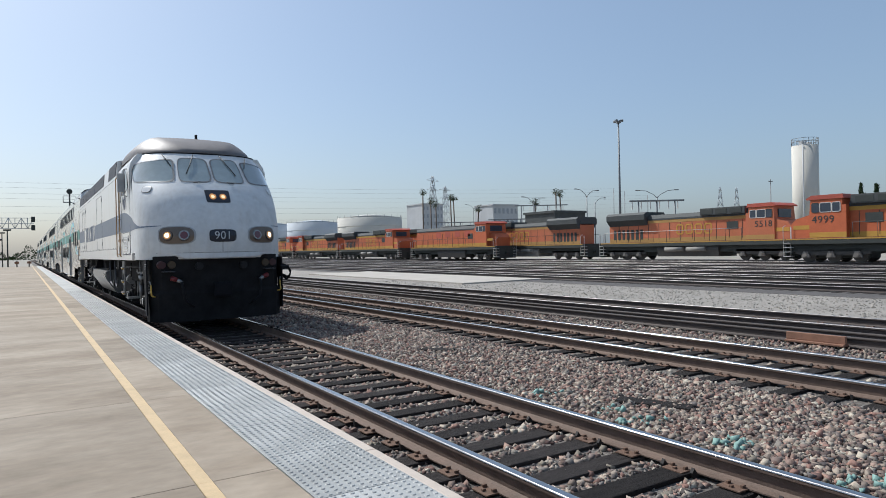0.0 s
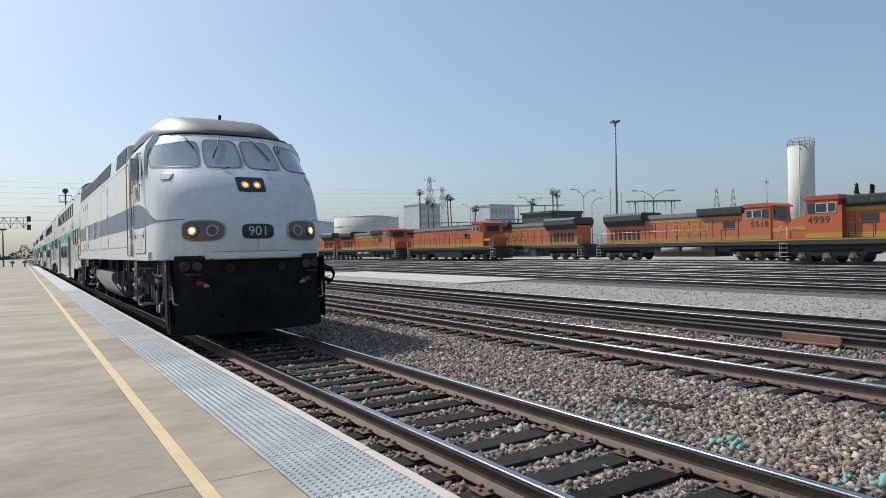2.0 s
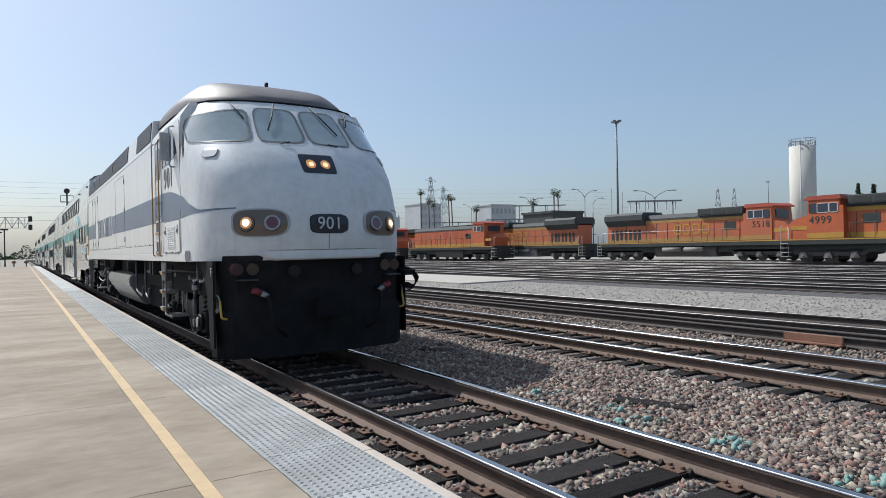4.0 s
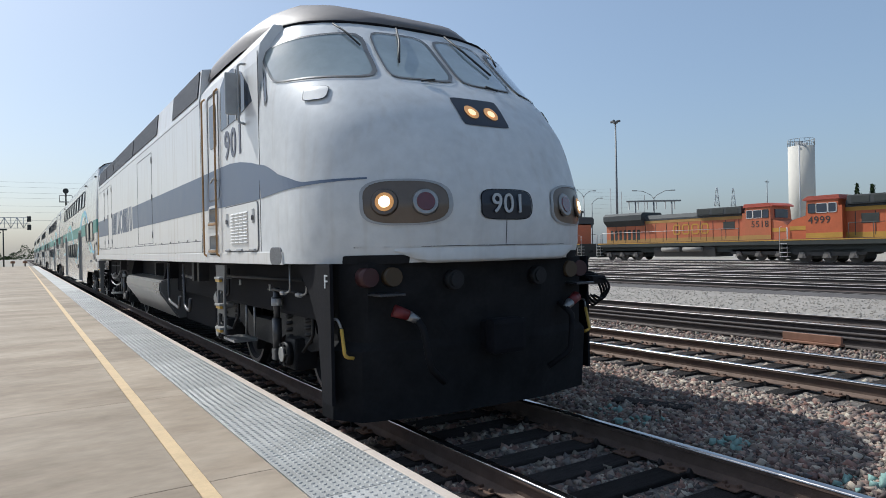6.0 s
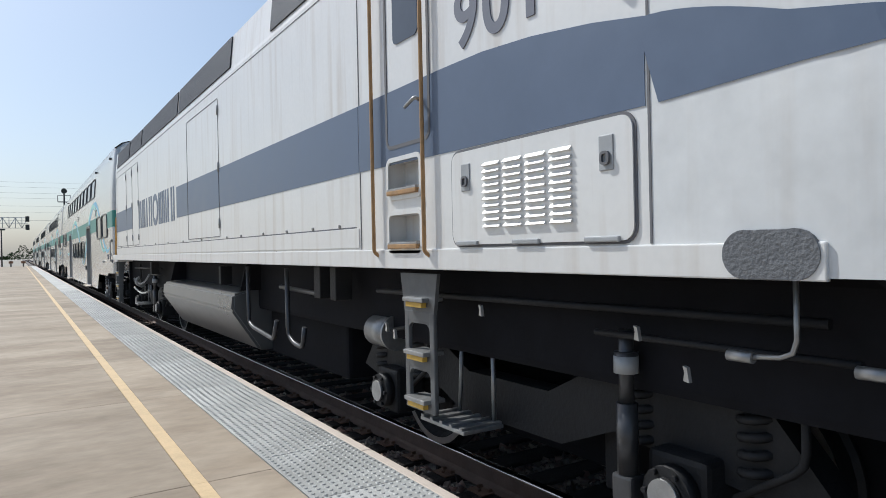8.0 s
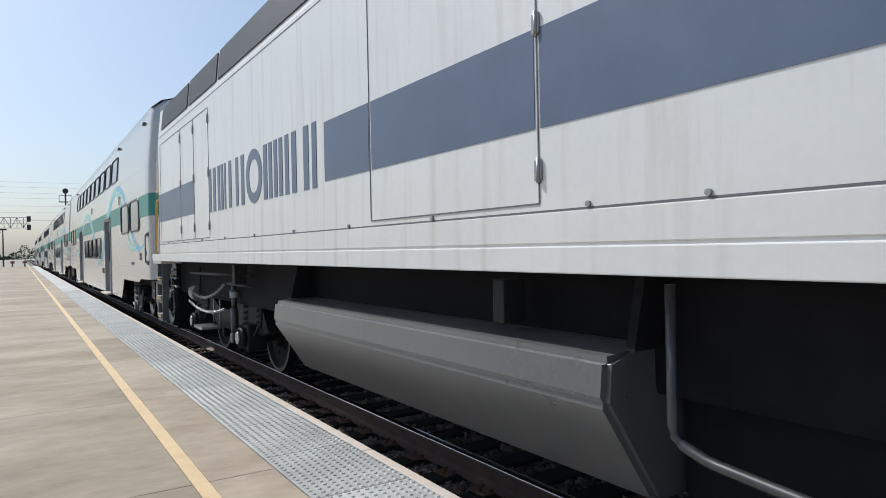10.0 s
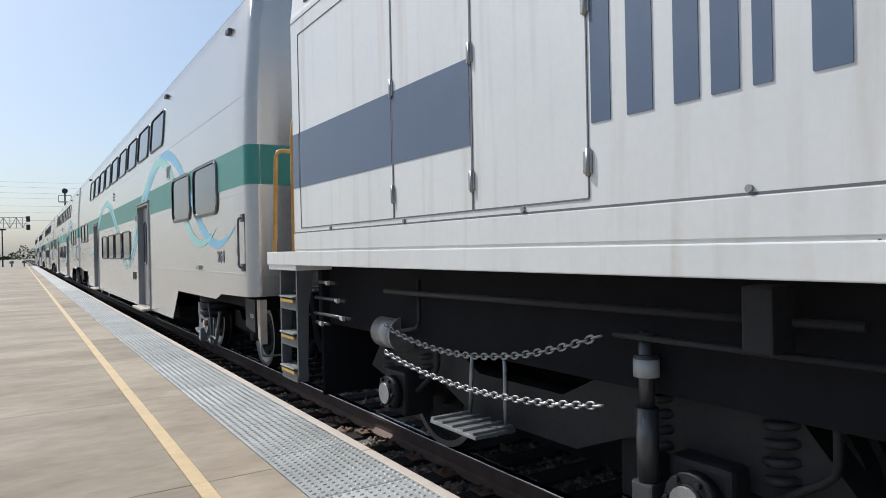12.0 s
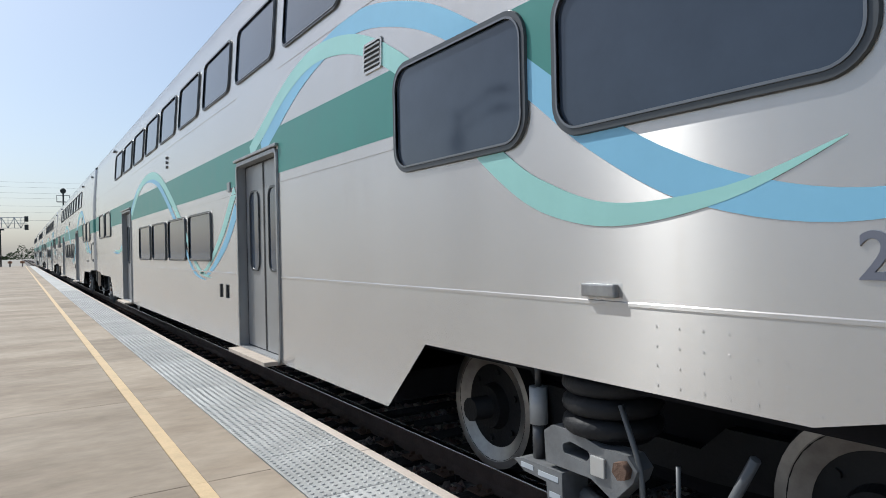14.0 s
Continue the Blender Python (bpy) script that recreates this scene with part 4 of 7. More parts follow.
        for y in (4.36, 3.73):
            bm = bm_new()
            yo = y - 0.02 if y > 4 else y - 0.06
            tube(bm, [(sg * 1.60, yo, 1.57), (sg * 1.642, yo, 1.60), (sg * 1.642, yo, 3.62), (sg * 1.60, yo, 3.66)], 0.013)
            part("handrail", bm, M_HRAIL, lo, "weathered orange-brown grab rail")
        for z in (1.62, 1.97):
            bm = bm_new()
            ring_x(bm, 3.77, 4.17, z, z + 0.22, 0.03, 0.03, sg * 1.595, sg * 1.612)
            st = part("toe_step", bm, M_WHITE, cab, "recessed toe step")
            part("step_tread", box(bm_new(), min(sg * 1.485, sg * 1.632), max(sg * 1.485, sg * 1.632), 3.78, 4.16, z + 0.028, z + 0.042, 0.004), M_STEEL, st, "serrated steel tread")
            for k in range(12):
                part("tread_tooth", box(bm_new(), min(sg * 1.50, sg * 1.63), max(sg * 1.50, sg * 1.63), 3.79 + k * 0.031, 3.803 + k * 0.031, z + 0.041, z + 0.049), M_STEEL, st)
            part("step_edge", box(bm_new(), min(sg * 1.60, sg * 1.635), max(sg * 1.60, sg * 1.635), 3.78, 4.16, z, z + 0.03, 0.006), M_HRAIL, st, "orange step edge")
        bm = bm_new()
        outl = [(3.50, 3.10), (3.50, 3.62), (3.30, 3.72), (2.95, 3.74), (2.6, 3.62), (2.35, 3.42), (2.22, 3.22), (2.42, 3.19), (2.9, 3.13)]
        prism(bm, outl, "x", sg * 1.585, sg * 1.607)
        wn = part("side_window", bm, M_GLASS, cab, "dark swept cab side window")
        qd = [(sg * run_angle(1.74, 3.16), 3.16), (sg * run_angle(1.96, 3.10), 3.10), (sg * run_angle(1.97, 3.50), 3.50), (sg * run_angle(1.86, 3.40), 3.40)]
        quarter = part("quarter_window", patch(bm_new(), qd, 0.006, 8), M_GLASS, lo, "small swept quarter pane")
        part("gasket", patch(bm_new(), qd, 0.009, 8, r0=0.97, r1=1.12, rings=2), M_FRAMEGREY, quarter)
        bm = bm_new()
        box(bm, min(sg * 1.6, sg * 1.612), max(sg * 1.6, sg * 1.612), 3.14, 3.20, 3.12, 3.70, 0.004)
        part("window_post", bm, M_LIGHTGREY, wn)
        bm = bm_new()
        box(bm, min(sg * 1.6, sg * 1.612), max(sg * 1.6, sg * 1.612), 2.80, 2.85, 3.12, 3.70, 0.004)
        part("window_post", bm, M_LIGHTGREY, wn)
        bm = bm_new()
        box(bm, min(sg * 1.625, sg * 1.80), max(sg * 1.625, sg * 1.80), 2.52, 2.56, 3.12, 3.58, 0.018)
        tube(bm, [(sg * 1.57, 2.48, 3.68), (sg * 1.66, 2.52, 3.68), (sg * 1.66, 2.52, 3.04), (sg * 1.60, 2.48, 3.02)], 0.014)
        part("mirror", bm, M_LIGHTGREY, cab, "grey folding mirror")
        bm = bm_new()
        prism(bm, rrect(2.08, 3.40, 1.635, 2.15, 0.06), "x", sg * 1.595, sg * 1.612)
        pn = part("vent_panel", bm, M_WHITE, cab, "white hinged vent panel with louvres")
        bm = bm_new()
        ring_x(bm, 2.08, 3.40, 1.635, 2.15, 0.06, 0.014, sg * 1.596, sg * 1.605)
        part("panel_gap", bm, M_SEAM, pn)
        lv = None
        for r in range(10):
            for c in range(4):
                y, z = 2.43 + c * 0.175, 1.72 + r * 0.036
                b2 = bm_new()
                prism(b2, [(sg * 1.611, z), (sg * 1.628, z + 0.004), (sg * 1.611, z + 0.024)], "y", y, y + 0.14)
                part("louvre", b2, M_WHITE, pn)
        for y in (2.22, 3.26):
            lt = part("panel_latch", box(bm_new(), min(sg * 1.61, sg * 1.618), max(sg * 1.61, sg * 1.618), y - 0.04, y + 0.04, 1.93, 2.08, 0.004), M_LIGHTGREY, pn)
            part("latch_pull", ring_x(bm_new(), y - 0.014, y + 0.014, 1.965, 2.0, 0.008, 0.012, sg * 1.616, sg * 1.63, 3), M_SEAM, lt)
        for y in (2.25, 2.75, 3.25):
            part("panel_hinge", box(bm_new(), min(sg * 1.61, sg * 1.628), max(sg * 1.61, sg * 1.628), y - 0.10, y + 0.10, 1.63, 1.655, 0.006), M_LIGHTGREY, pn)
        bm = bm_new()
        for y in (1.43, 1.60):
            cyl(bm, (sg * 1.60, y, 1.575), (sg * 1.617, y, 1.575), 0.085, seg=24)
        box(bm, min(sg * 1.60, sg * 1.6165), max(sg * 1.60, sg * 1.6165), 1.43, 1.60, 1.491, 1.659, 0.003)
        part("filler_cap", bm, M_CAP, lo, "dark round filler cover")
    lettering("road_number", "901", 0.47, M_NUMDARK, cab, pose(-1.603, 2.97, 2.875) @ FACE_LEFT, spread=1.16, bold=0.008, label="slate number on the cab side")
    lettering("road_number", "901", 0.40, M_NUMDARK, cab, pose(1.603, 3.02, 2.86, 0, 0, 180) @ FACE_LEFT, label="slate number on the cab side")
    # windshield panes: two in the middle, one round each corner
    panes = [q4(-0.72, -0.045, 3.24, 3.84, -0.64, -0.05), q4(0.045, 0.72, 3.24, 3.84, 0.05, 0.64)]
    for sg in (-1, 1):
        qd = [(dx_angle(sg * 0.84, 3.23), 3.23), (sg * math.pi / 2 * 0.86, 3.27), (sg * math.pi / 2 * 0.93, 3.70), (dx_angle(sg * 0.75, 3.82), 3.82)]
        panes.append(qd)
    for qd in panes:
        w = part("windshield", patch(bm_new(), qd, 0.008, 7), M_GLASS_SKYLIT, lo, "greenish windshield pane with sky sheen in its colour, in a dark gasket")
        part("gasket", patch(bm_new(), qd, 0.013, 7, r0=0.985, r1=1.05, rings=2), M_FRAMEGREY, w)
    # white sweep above the corner panes is the skin itself; wipers
    for sg in (-1, 1):
        bm = bm_new()
        tube(bm, [skin(dx_angle(sg * 0.30, 3.93), 3.93, 0.03), skin(dx_angle(sg * 0.40, 3.70), 3.70, 0.035), skin(dx_angle(sg * 0.55, 3.42), 3.42, 0.03)], 0.011)
        tube(bm, [skin(dx_angle(sg * 0.95, 3.92), 3.92, 0.03), skin(dx_angle(sg * 0.90, 3.80), 3.80, 0.04), skin(dx_angle(sg * 0.83, 3.62), 3.62, 0.03)], 0.010)
        part("wiper", bm, M_RUBBER, lo)
        bm = bm_new()
        tube(bm, [skin(dx_angle(sg * 0.45, 3.20), 3.20, 0.02), skin(dx_angle(sg * 0.3, 3.22), 3.22, 0.03)], 0.01)
        part("wiper", bm, M_RUBBER, lo)
    # upper lamp box
    qd = q4(-0.26, 0.26, 2.74, 3.04, -0.27, 0.27)
    lb = part("lamp_box", patch(bm_new(), qd, 0.006, 14), M_HORNBLACK, lo, "black box of the upper twin lamps")
    for dx in (-0.11, 0.11):
        qd = q4(dx - 0.075, dx + 0.075, 2.81, 2.95)
        part("lamp", patch(bm_new(), qd, 0.012, 2), M_LAMP_LENS, lb, "amber upper lamp lens")
        qd = q4(dx - 0.04, dx + 0.04, 2.84, 2.91)
        part("lamp_bulb", patch(bm_new(), qd, 0.016, 2, rings=3, seg=20), M_LAMP_DIM, lb, "warm glowing lamp core")
    # number board
    nbq = q4(-0.275, 0.285, 1.87, 2.13)
    nb = part("number_board", patch(bm_new(), nbq, 0.006, 4), M_HORNBLACK, lo, "dark rounded number board")
    part("board_rim", patch(bm_new(), nbq, 0.009, 4, r0=1.0, r1=1.05, rings=1), M_BLACK, nb)
    c = skin(dx_angle(0.005, 2.0), 2.0, 0.012)
    lettering("road_number", "901", 0.245, M_NUM, nb, pose(c.x, c.y - 0.005, 2.0, 90, 0, 0), depth=0.006, label="pale number", spread=1.05)
    # headlight clusters
    for sg in (-1, 1):
        qd = q4(sg * 1.25, sg * 0.58, 1.83, 2.20)
        hc = part("headlight_housing", patch(bm_new(), qd, 0.006, 3.2), M_CHROME, lo, "oval lamp housing with a lit lamp and red marker")
        part("cluster_rim", patch(bm_new(), qd, 0.012, 3.2, r0=0.97, r1=1.06, rings=1), M_LIGHTGREY, hc)
        for dx, r, m, lab in ((1.10, 0.085, M_LAMP_LENS, "lit warm headlamp"), (0.79, 0.085, M_REDLENS, "red marker lens")):
            c = skin(dx_angle(sg * dx, 2.015), 2.015)
            c2 = skin(dx_angle(sg * dx, 2.015), 2.015, 0.05)
            n = (c2 - c).normalized()
            bm = bm_new()
            cyl(bm, c, c + n * 0.022, r + 0.035, r + 0.02, seg=28)
            part("bezel", bm, M_STEEL if dx < 1 else M_CHROME, hc)
            bm = bm_new()
            cyl(bm, c + n * 0.015, c + n * 0.03, r, r * 0.9, seg=28)
            part("headlamp" if dx > 1 else "marker_lens", bm, m, hc, lab)
            if dx > 1:
                part("lamp_bulb", cyl(bm_new(), c + n * 0.028, c + n * 0.036, r * 0.62, r * 0.5, seg=24), M_LAMP_CORE, hc, "bright lamp core")
    # small hatch below the corner pane
    for sg in (-1, 1):
        qd = [(sg * 1.13, 3.00), (sg * 0.93, 2.995), (sg * 0.86, 3.13), (sg * 1.06, 3.14)]
        hatch = part("nose_hatch", patch(bm_new(), qd, 0.014, 4), M_WHITE, lo, "small pale oval hatch")
        part("gasket", patch(bm_new(), qd, 0.010, 4, r0=0.97, r1=1.10, rings=2), M_FRAMEGREY, hatch)
    part("nose_seam", patch(bm_new(), q4(-0.006, 0.006, 1.64, 1.86), 0.003, 14, rings=2, seg=12), M_SEAM, lo)
    # bumper skirt and dark pilot
    bm = bm_new()
    rows = []
    for z, o in ((1.50, 0.0), (1.495, 0.004), (1.53, 0.010), (1.60, 0.010), (1.628, 0.004)):
        rows.append([bm.verts.new(skin(dx_angle(-1.02 + 2.04 * k / 24, 1.6), 1.6, o) + Vector((0, 0, max(z, 1.60 - 0.11 * min(1, k / 3, (24 - k) / 3)) - 1.6))) for k in range(25)])
    for i in range(4):
        for k in range(24):
            bm.faces.new((rows[i][k], rows[i][k + 1], rows[i + 1][k + 1], rows[i + 1][k])).smooth = True
    for k in (0, 24):
        bm.faces.new([r[k] for r in rows])
    part("bumper", bm, M_NOSE, lo, "scraped pale anticlimber bumper")
    part("nose_seam", patch(bm_new(), q4(-1.30, 1.30, 1.632, 1.641), 0.003, 14, rings=2, seg=48), M_SEAM, lo)
    # notches stay uncut; flat black patches hold their dark
    for xa, xb in ((-1.36, -0.90), (0.90, 1.36)):
        part("corner_recess", patch(bm_new(), q4(xa, xb, 1.494, 1.57), 0.004, 14, rings=3, seg=40), M_PILOT, lo, "flat black patch standing for the dark notch under the nose corner")
    bm = bm_new()
    plan = [(-1.46, 0.80), (-1.44, 0.60), (-1.28, 0.34), (-0.6, 0.18), (0.6, 0.18), (1.3, 0.34), (1.48, 0.58), (1.50, 0.80)]
    lo_r = [bm.verts.new((x * 0.99, y + 0.02, 0.14)) for x, y in plan]
    mid = [bm.verts.new((x, y - 0.02, 0.75)) for x, y in plan]
    neck = [bm.verts.new((x * 0.95, y - 0.01, 0.82)) for x, y in plan]
    up = [bm.verts.new((x * 0.95, y - 0.04, 1.50)) for x, y in plan]
    for A, B in ((lo_r, mid), (mid, neck), (neck, up)):
        for k in range(len(plan) - 1):
            bm.faces.new((A[k], A[k + 1], B[k + 1], B[k]))
    bm.faces.new(lo_r)
    bm.faces.new(up)
    pilot = part("pilot", bm, M_PILOT, lo, "black snow plough pilot")
    for sg in (-1, 1):
        bm = bm_new()
        prism(bm, [(0.45, 1.50), (1.25, 1.50), (0.92, 1.22), (0.74, 0.95), (0.66, 0.3), (0.45, 0.3)], "x", sg * 1.475, sg * 1.505)
        part("pilot_side", bm, M_BLACK, pilot)
        bm = bm_new()
        tube(bm, [(sg * 1.42, 0.42, 0.95), (sg * 1.42, 0.36, 0.72), (sg * 1.34, 0.36, 0.70)], 0.016)
        lever = part("uncoupling_lever", bm, M_YELLOW, pilot, "yellow uncoupling handle")
        part("lever_hook", tube(bm_new(), [(sg * 1.42, 0.42, 0.95), (sg * 1.44, 0.45, 1.03), (sg * 1.46, 0.52, 1.03)], 0.012), M_STEEL, lever, "bare steel hook")
        bm = bm_new()
        cyl(bm, (sg * 1.02, 0.30, 1.38), (sg * 1.02, 0.20, 1.38), 0.09, 0.08, seg=24)
        part("amber_lamp", bm, M_AMBER, pilot, "dull amber disc lamp")
        bm = bm_new()
        cyl(bm, (sg * 1.22, 0.38, 1.38), (sg * 1.21, 0.26, 1.38), 0.09, 0.08, seg=24)
        part("red_lamp", bm, M_RED, pilot)
        bm = bm_new()
        cyl(bm, (sg * 0.48, 0.16, 1.34), (sg * 0.48, 0.06, 1.34), 0.085, seg=20)
        cyl(bm, (sg * 0.48, 0.07, 1.34), (sg * 0.48, 0.045, 1.34), 0.06, seg=20)
        part("receptacle", bm, M_GREY, pilot, "grey round cable receptacle")
        part("pilot_step", box(bm_new(), min(sg * 0.98, sg * 1.22), max(sg * 0.98, sg * 1.22), 0.08, 0.34, 1.225, 1.245, 0.004), M_PIPE, pilot, "dark steel step edge")
        hoses = bm_new()
        for k in range(4):
            y0 = 0.34 + 0.05 * k
            tube(hoses, [(sg * 1.40, y0, 1.25 + 0.02 * k), (sg * 1.58, y0 - 0.05, 1.27 + 0.02 * k), (sg * (1.66 + 0.015 * k), y0 - 0.06, 1.16 - 0.03 * k), (sg * 1.60, y0, 1.02 - 0.03 * k), (sg * 1.50, y0 + 0.03, 1.08)], 0.014, 6)
        box(hoses, min(sg * 1.42, sg * 1.62), max(sg * 1.42, sg * 1.62), 0.30, 0.52, 1.20, 1.29, 0.02)
        if sg > 0:
            part("control_hoses", hoses, M_HOSE, pilot, "bunch of black control hoses")
        else:
            hoses.free()
        bm = bm_new()
        tube(bm, [(sg * 0.85, 0.2, 1.05), (sg * 0.85, 0.02, 0.95), (sg * 0.8, 0.0, 0.6), (sg * 0.6, 0.1, 0.45)], 0.03)
        part("air_hose", bm, M_HOSE, pilot)
        bm = bm_new()
        cyl(bm, (sg * 1.05, 0.17, 1.10), (sg * 0.93, 0.13, 1.05), 0.055, 0.045, seg=14)
        part("hose_valve", bm, M_REDVALVE, pilot, "red hose valve")
        part("hose_coupling", cyl(bm_new(), (sg * 0.93, 0.13, 1.05), (sg * 0.84, 0.11, 1.00), 0.047, 0.03, seg=12), M_STEEL, pilot, "scuffed steel hose coupling")
    bm = bm_new()
    box(bm, -0.16, 0.16, -0.02, 0.35, 0.70, 0.95, 0.05)
    box(bm, -0.2, 0.18, -0.10, 0.06, 0.66, 0.98, 0.05)
    part("coupler", bm, M_BLACK, pilot, "black knuckle coupler")
    lettering("end_letter", "F", 0.17, M_NUM, pilot, pose(-1.508, 0.53, 1.345) @ FACE_LEFT, label="pale letter F")
    # underframe, tank, pipes, trucks
    part("underframe", box(bm_new(), -1.25, 1.25, 0.7, 19.2, 0.92, 1.5, 0.05), M_BLACK, lo, "black underframe")
    bm = bm_new()
    prism(bm, [(-1.56, 1.12), (-1.30, 1.16), (1.30, 1.16), (1.56, 1.12), (1.58, 0.92), (1.25, 0.42), (-1.25, 0.42), (-1.58, 0.92)], "y", 8.25, 12.72)
    bmesh.ops.bevel(bm, geom=list(bm.edges), offset=0.03, segments=2, affect='EDGES')
    part("fuel_tank", bm, mat("fuel_tank_paint", (0.17, 0.175, 0.18), 0.3, 0.4, 0.12, 1.5, 0.0, 20, streak=0.2), lo, "glossy grey fuel tank")
    bm = bm_new()
    prism(bm, [(-1.50, 1.16), (-1.25, 1.16), (-1.25, 1.5), (-1.42, 1.5)], "y", 8.15, 8.2)
    prism(bm, [(-1.50, 1.16), (-1.25, 1.16), (-1.25, 1.5), (-1.42, 1.5)], "y", 12.4, 12.45)
    part("tank_bracket", bm, M_BLACK, lo)
    for sg in (-1, 1):
        bm = bm_new()
        tube(bm, [(sg * 1.45, 8.0, 1.45), (sg * 1.45, 8.0, 0.82), (sg * 1.45, 7.85, 0.76), (sg * 1.45, 7.1, 0.69), (sg * 1.45, 7.0, 0.9)], 0.024)
        part("air_pipe", bm, M_PIPE, lo, "bent dark steel air pipe")
        bm = bm_new()
        tube(bm, [(sg * 1.45, 6.66, 1.45), (sg * 1.45, 6.66, 0.80), (sg * 1.45, 6.5, 0.72), (sg * 1.45, 6.26, 0.70), (sg * 1.45, 6.2, 0.9)], 0.024)
        part("air_pipe", bm, M_PIPE, lo, "bent dark steel air pipe")
        bm = bm_new()
        tube(bm, [(sg * 1.40, 7.0, 1.25), (sg * 1.40, 5.9, 1.22), (sg * 1.40, 5.85, 1.45)], 0.022)
        part("air_pipe", bm, M_PIPE, lo, "bent dark steel air pipe")
        for y in (1.05, 1.5):
            bm = bm_new()
            tube(bm, [(sg * 1.48, y, 1.49), (sg * 1.48, y, 1.22), (sg * 1.48, y + 0.2, 1.20)], 0.010)
            cyl(bm, (sg * 1.48, y + 0.16, 1.20), (sg * 1.48, y + 0.26, 1.20), 0.022, seg=8)
            part("drain_valve", bm, M_STEEL, lo)
        bm = bm_new()
        for k, (y, z, w, h) in enumerate(((5.4, 1.3, 0.12, 0.2), (5.75, 1.3, 0.14, 0.2), (9.1, 1.28, 0.10, 0.16), (14.45, 1.3, 0.12, 0.16))):
            part("bracket_box", box(bm_new(), min(sg * 1.35, sg * 1.5), max(sg * 1.35, sg * 1.5), y - w / 2, y + w / 2, z - h / 2, z + h / 2 + 0.08, 0.01), M_GREY, lo)
    for ya, yb, w in ((5.95, 8.2, 1.12),):
        part("equipment_box", box(bm_new(), -w, w, ya, yb, 0.40, 1.0, 0.04), M_BLACK, lo, "black underfloor equipment box")
    for yc, e in ((3.55, 0), (16.25, 1)):
        loco_truck(lo, yc, e)
    # added plate: blocks the bright ballast so the underside reads as deep shade
    part("rear_plate", box(bm_new(), -1.32, 1.32, 18.90, 18.95, 0.26, 1.46, 0.02), M_BLACK, lo, "added black plate that darkens the view under the rear")
    for k, (ya, yb, z) in enumerate(((18.25, 18.62, 1.34), (18.05, 18.72, 1.20), (17.95, 18.74, 1.06), (18.40, 18.70, 0.98))):
        vp = part("valve_pipe", tube(bm_new(), [(-1.46, ya, z), (-1.46, yb, z)], 0.014), M_PIPE, lo, "thin pipe with a pale valve lever")
        part("valve_lever", prism(bm_new(), [(ya + 0.10, z - 0.02), (ya + 0.15, z - 0.01), (ya + 0.16, z + 0.015), (ya + 0.12, z + 0.012), (ya + 0.095, z + 0.02)], "x", -1.50, -1.475), M_VALVE, vp)
    for y, z in ((5.45, 1.22), (4.52, 1.02), (4.40, 0.98), (3.35, 1.22), (2.2, 1.20), (1.95, 1.06)):
        part("valve_lever", prism(bm_new(), [(y, z), (y + 0.028, z + 0.005), (y + 0.022, z + 0.04), (y + 0.03, z + 0.065), (y + 0.01, z + 0.06)], "x", -1.46, -1.44), M_VALVE, lo, "pale valve lever")
    # safety chains by the rear truck
    for z0, z1, sag in ((1.05, 1.19, 0.16), (0.85, 0.86, 0.10)):
        bm = bm_new()
        n = 46
        pts = []
        for k in range(n + 1):
            f = k / n
            pts.append(Vector((-1.40, 17.5 - 2.2 * f, z0 + (z1 - z0) * f - sag * 4 * f * (1 - f))))
        for k in range(n):
            p, q = pts[k], pts[k + 1]
            d = (q - p) * 0.62
            m = (p + q) / 2
            side = Vector((0.016, 0, 0)) if k % 2 else Vector((0, 0, 0.016))
            loop = [m - d + side * 0.4, m - d * 0.5 + side, m + d * 0.5 + side, m + d + side * 0.4, m + d - side * 0.4, m + d * 0.5 - side, m - d * 0.5 - side, m - d - side * 0.4, m - d + side * 0.4]
            tube(bm, loop, 0.0062, 5)
        part("safety_chain", bm, M_STEEL, lo, "hanging steel safety chain")
    return lo


loco = build_loco()


# ---- the bilevel passenger cars ----
# Local axes: y back from the leading end, x minus: the platform side.
CAR_LEN = 25.3
SIDE = [(0.52, 1.50), (2.64, 1.50), (2.95, 1.50), (3.45, 1.485), (4.30, 1.42), (4.60, 1.40), (4.75, 1.22), (4.83, 0.95), (4.875, 0.5), (4.885, 0.0)]


def wall_x(z):
    for (za, xa), (zb, xb) in zip(SIDE, SIDE[1:]):
        if z <= zb:
            return xa + (xb - xa) * (z - za) / (zb - za)
    return 0.0


def belly(y):
    """The lower edge of the car's side: raised over the trucks and at the ends."""
    y = min(y, CAR_LEN - y)
    pts = [(0, 1.10), (1.25, 1.08), (1.55, 1.0), (4.02, 1.0), (4.55, 0.50), (99, 0.50)]
    for (a, za), (b, zb) in zip(pts, pts[1:]):
        if y <= b:
            return za + (zb - za) * (y - a) / (b - a)
    return 0.5


def on_side(bm, poly, sg, off, thick=0.0):
    """A flat or slightly leaning piece laid on the car's side; poly of (y, z)."""
    vs = [bm.verts.new((sg * (wall_x(z) + off), y, z)) for y, z in poly]
    f = bm.faces.new(vs)
    if thick:
        v2 = [bm.verts.new((sg * (wall_x(z) + off - thick), y, z)) for y, z in poly]
        n = len(poly)
        for k in range(n):
            bm.faces.new((vs[k], vs[(k + 1) % n], v2[(k + 1) % n], v2[k]))
    return bm


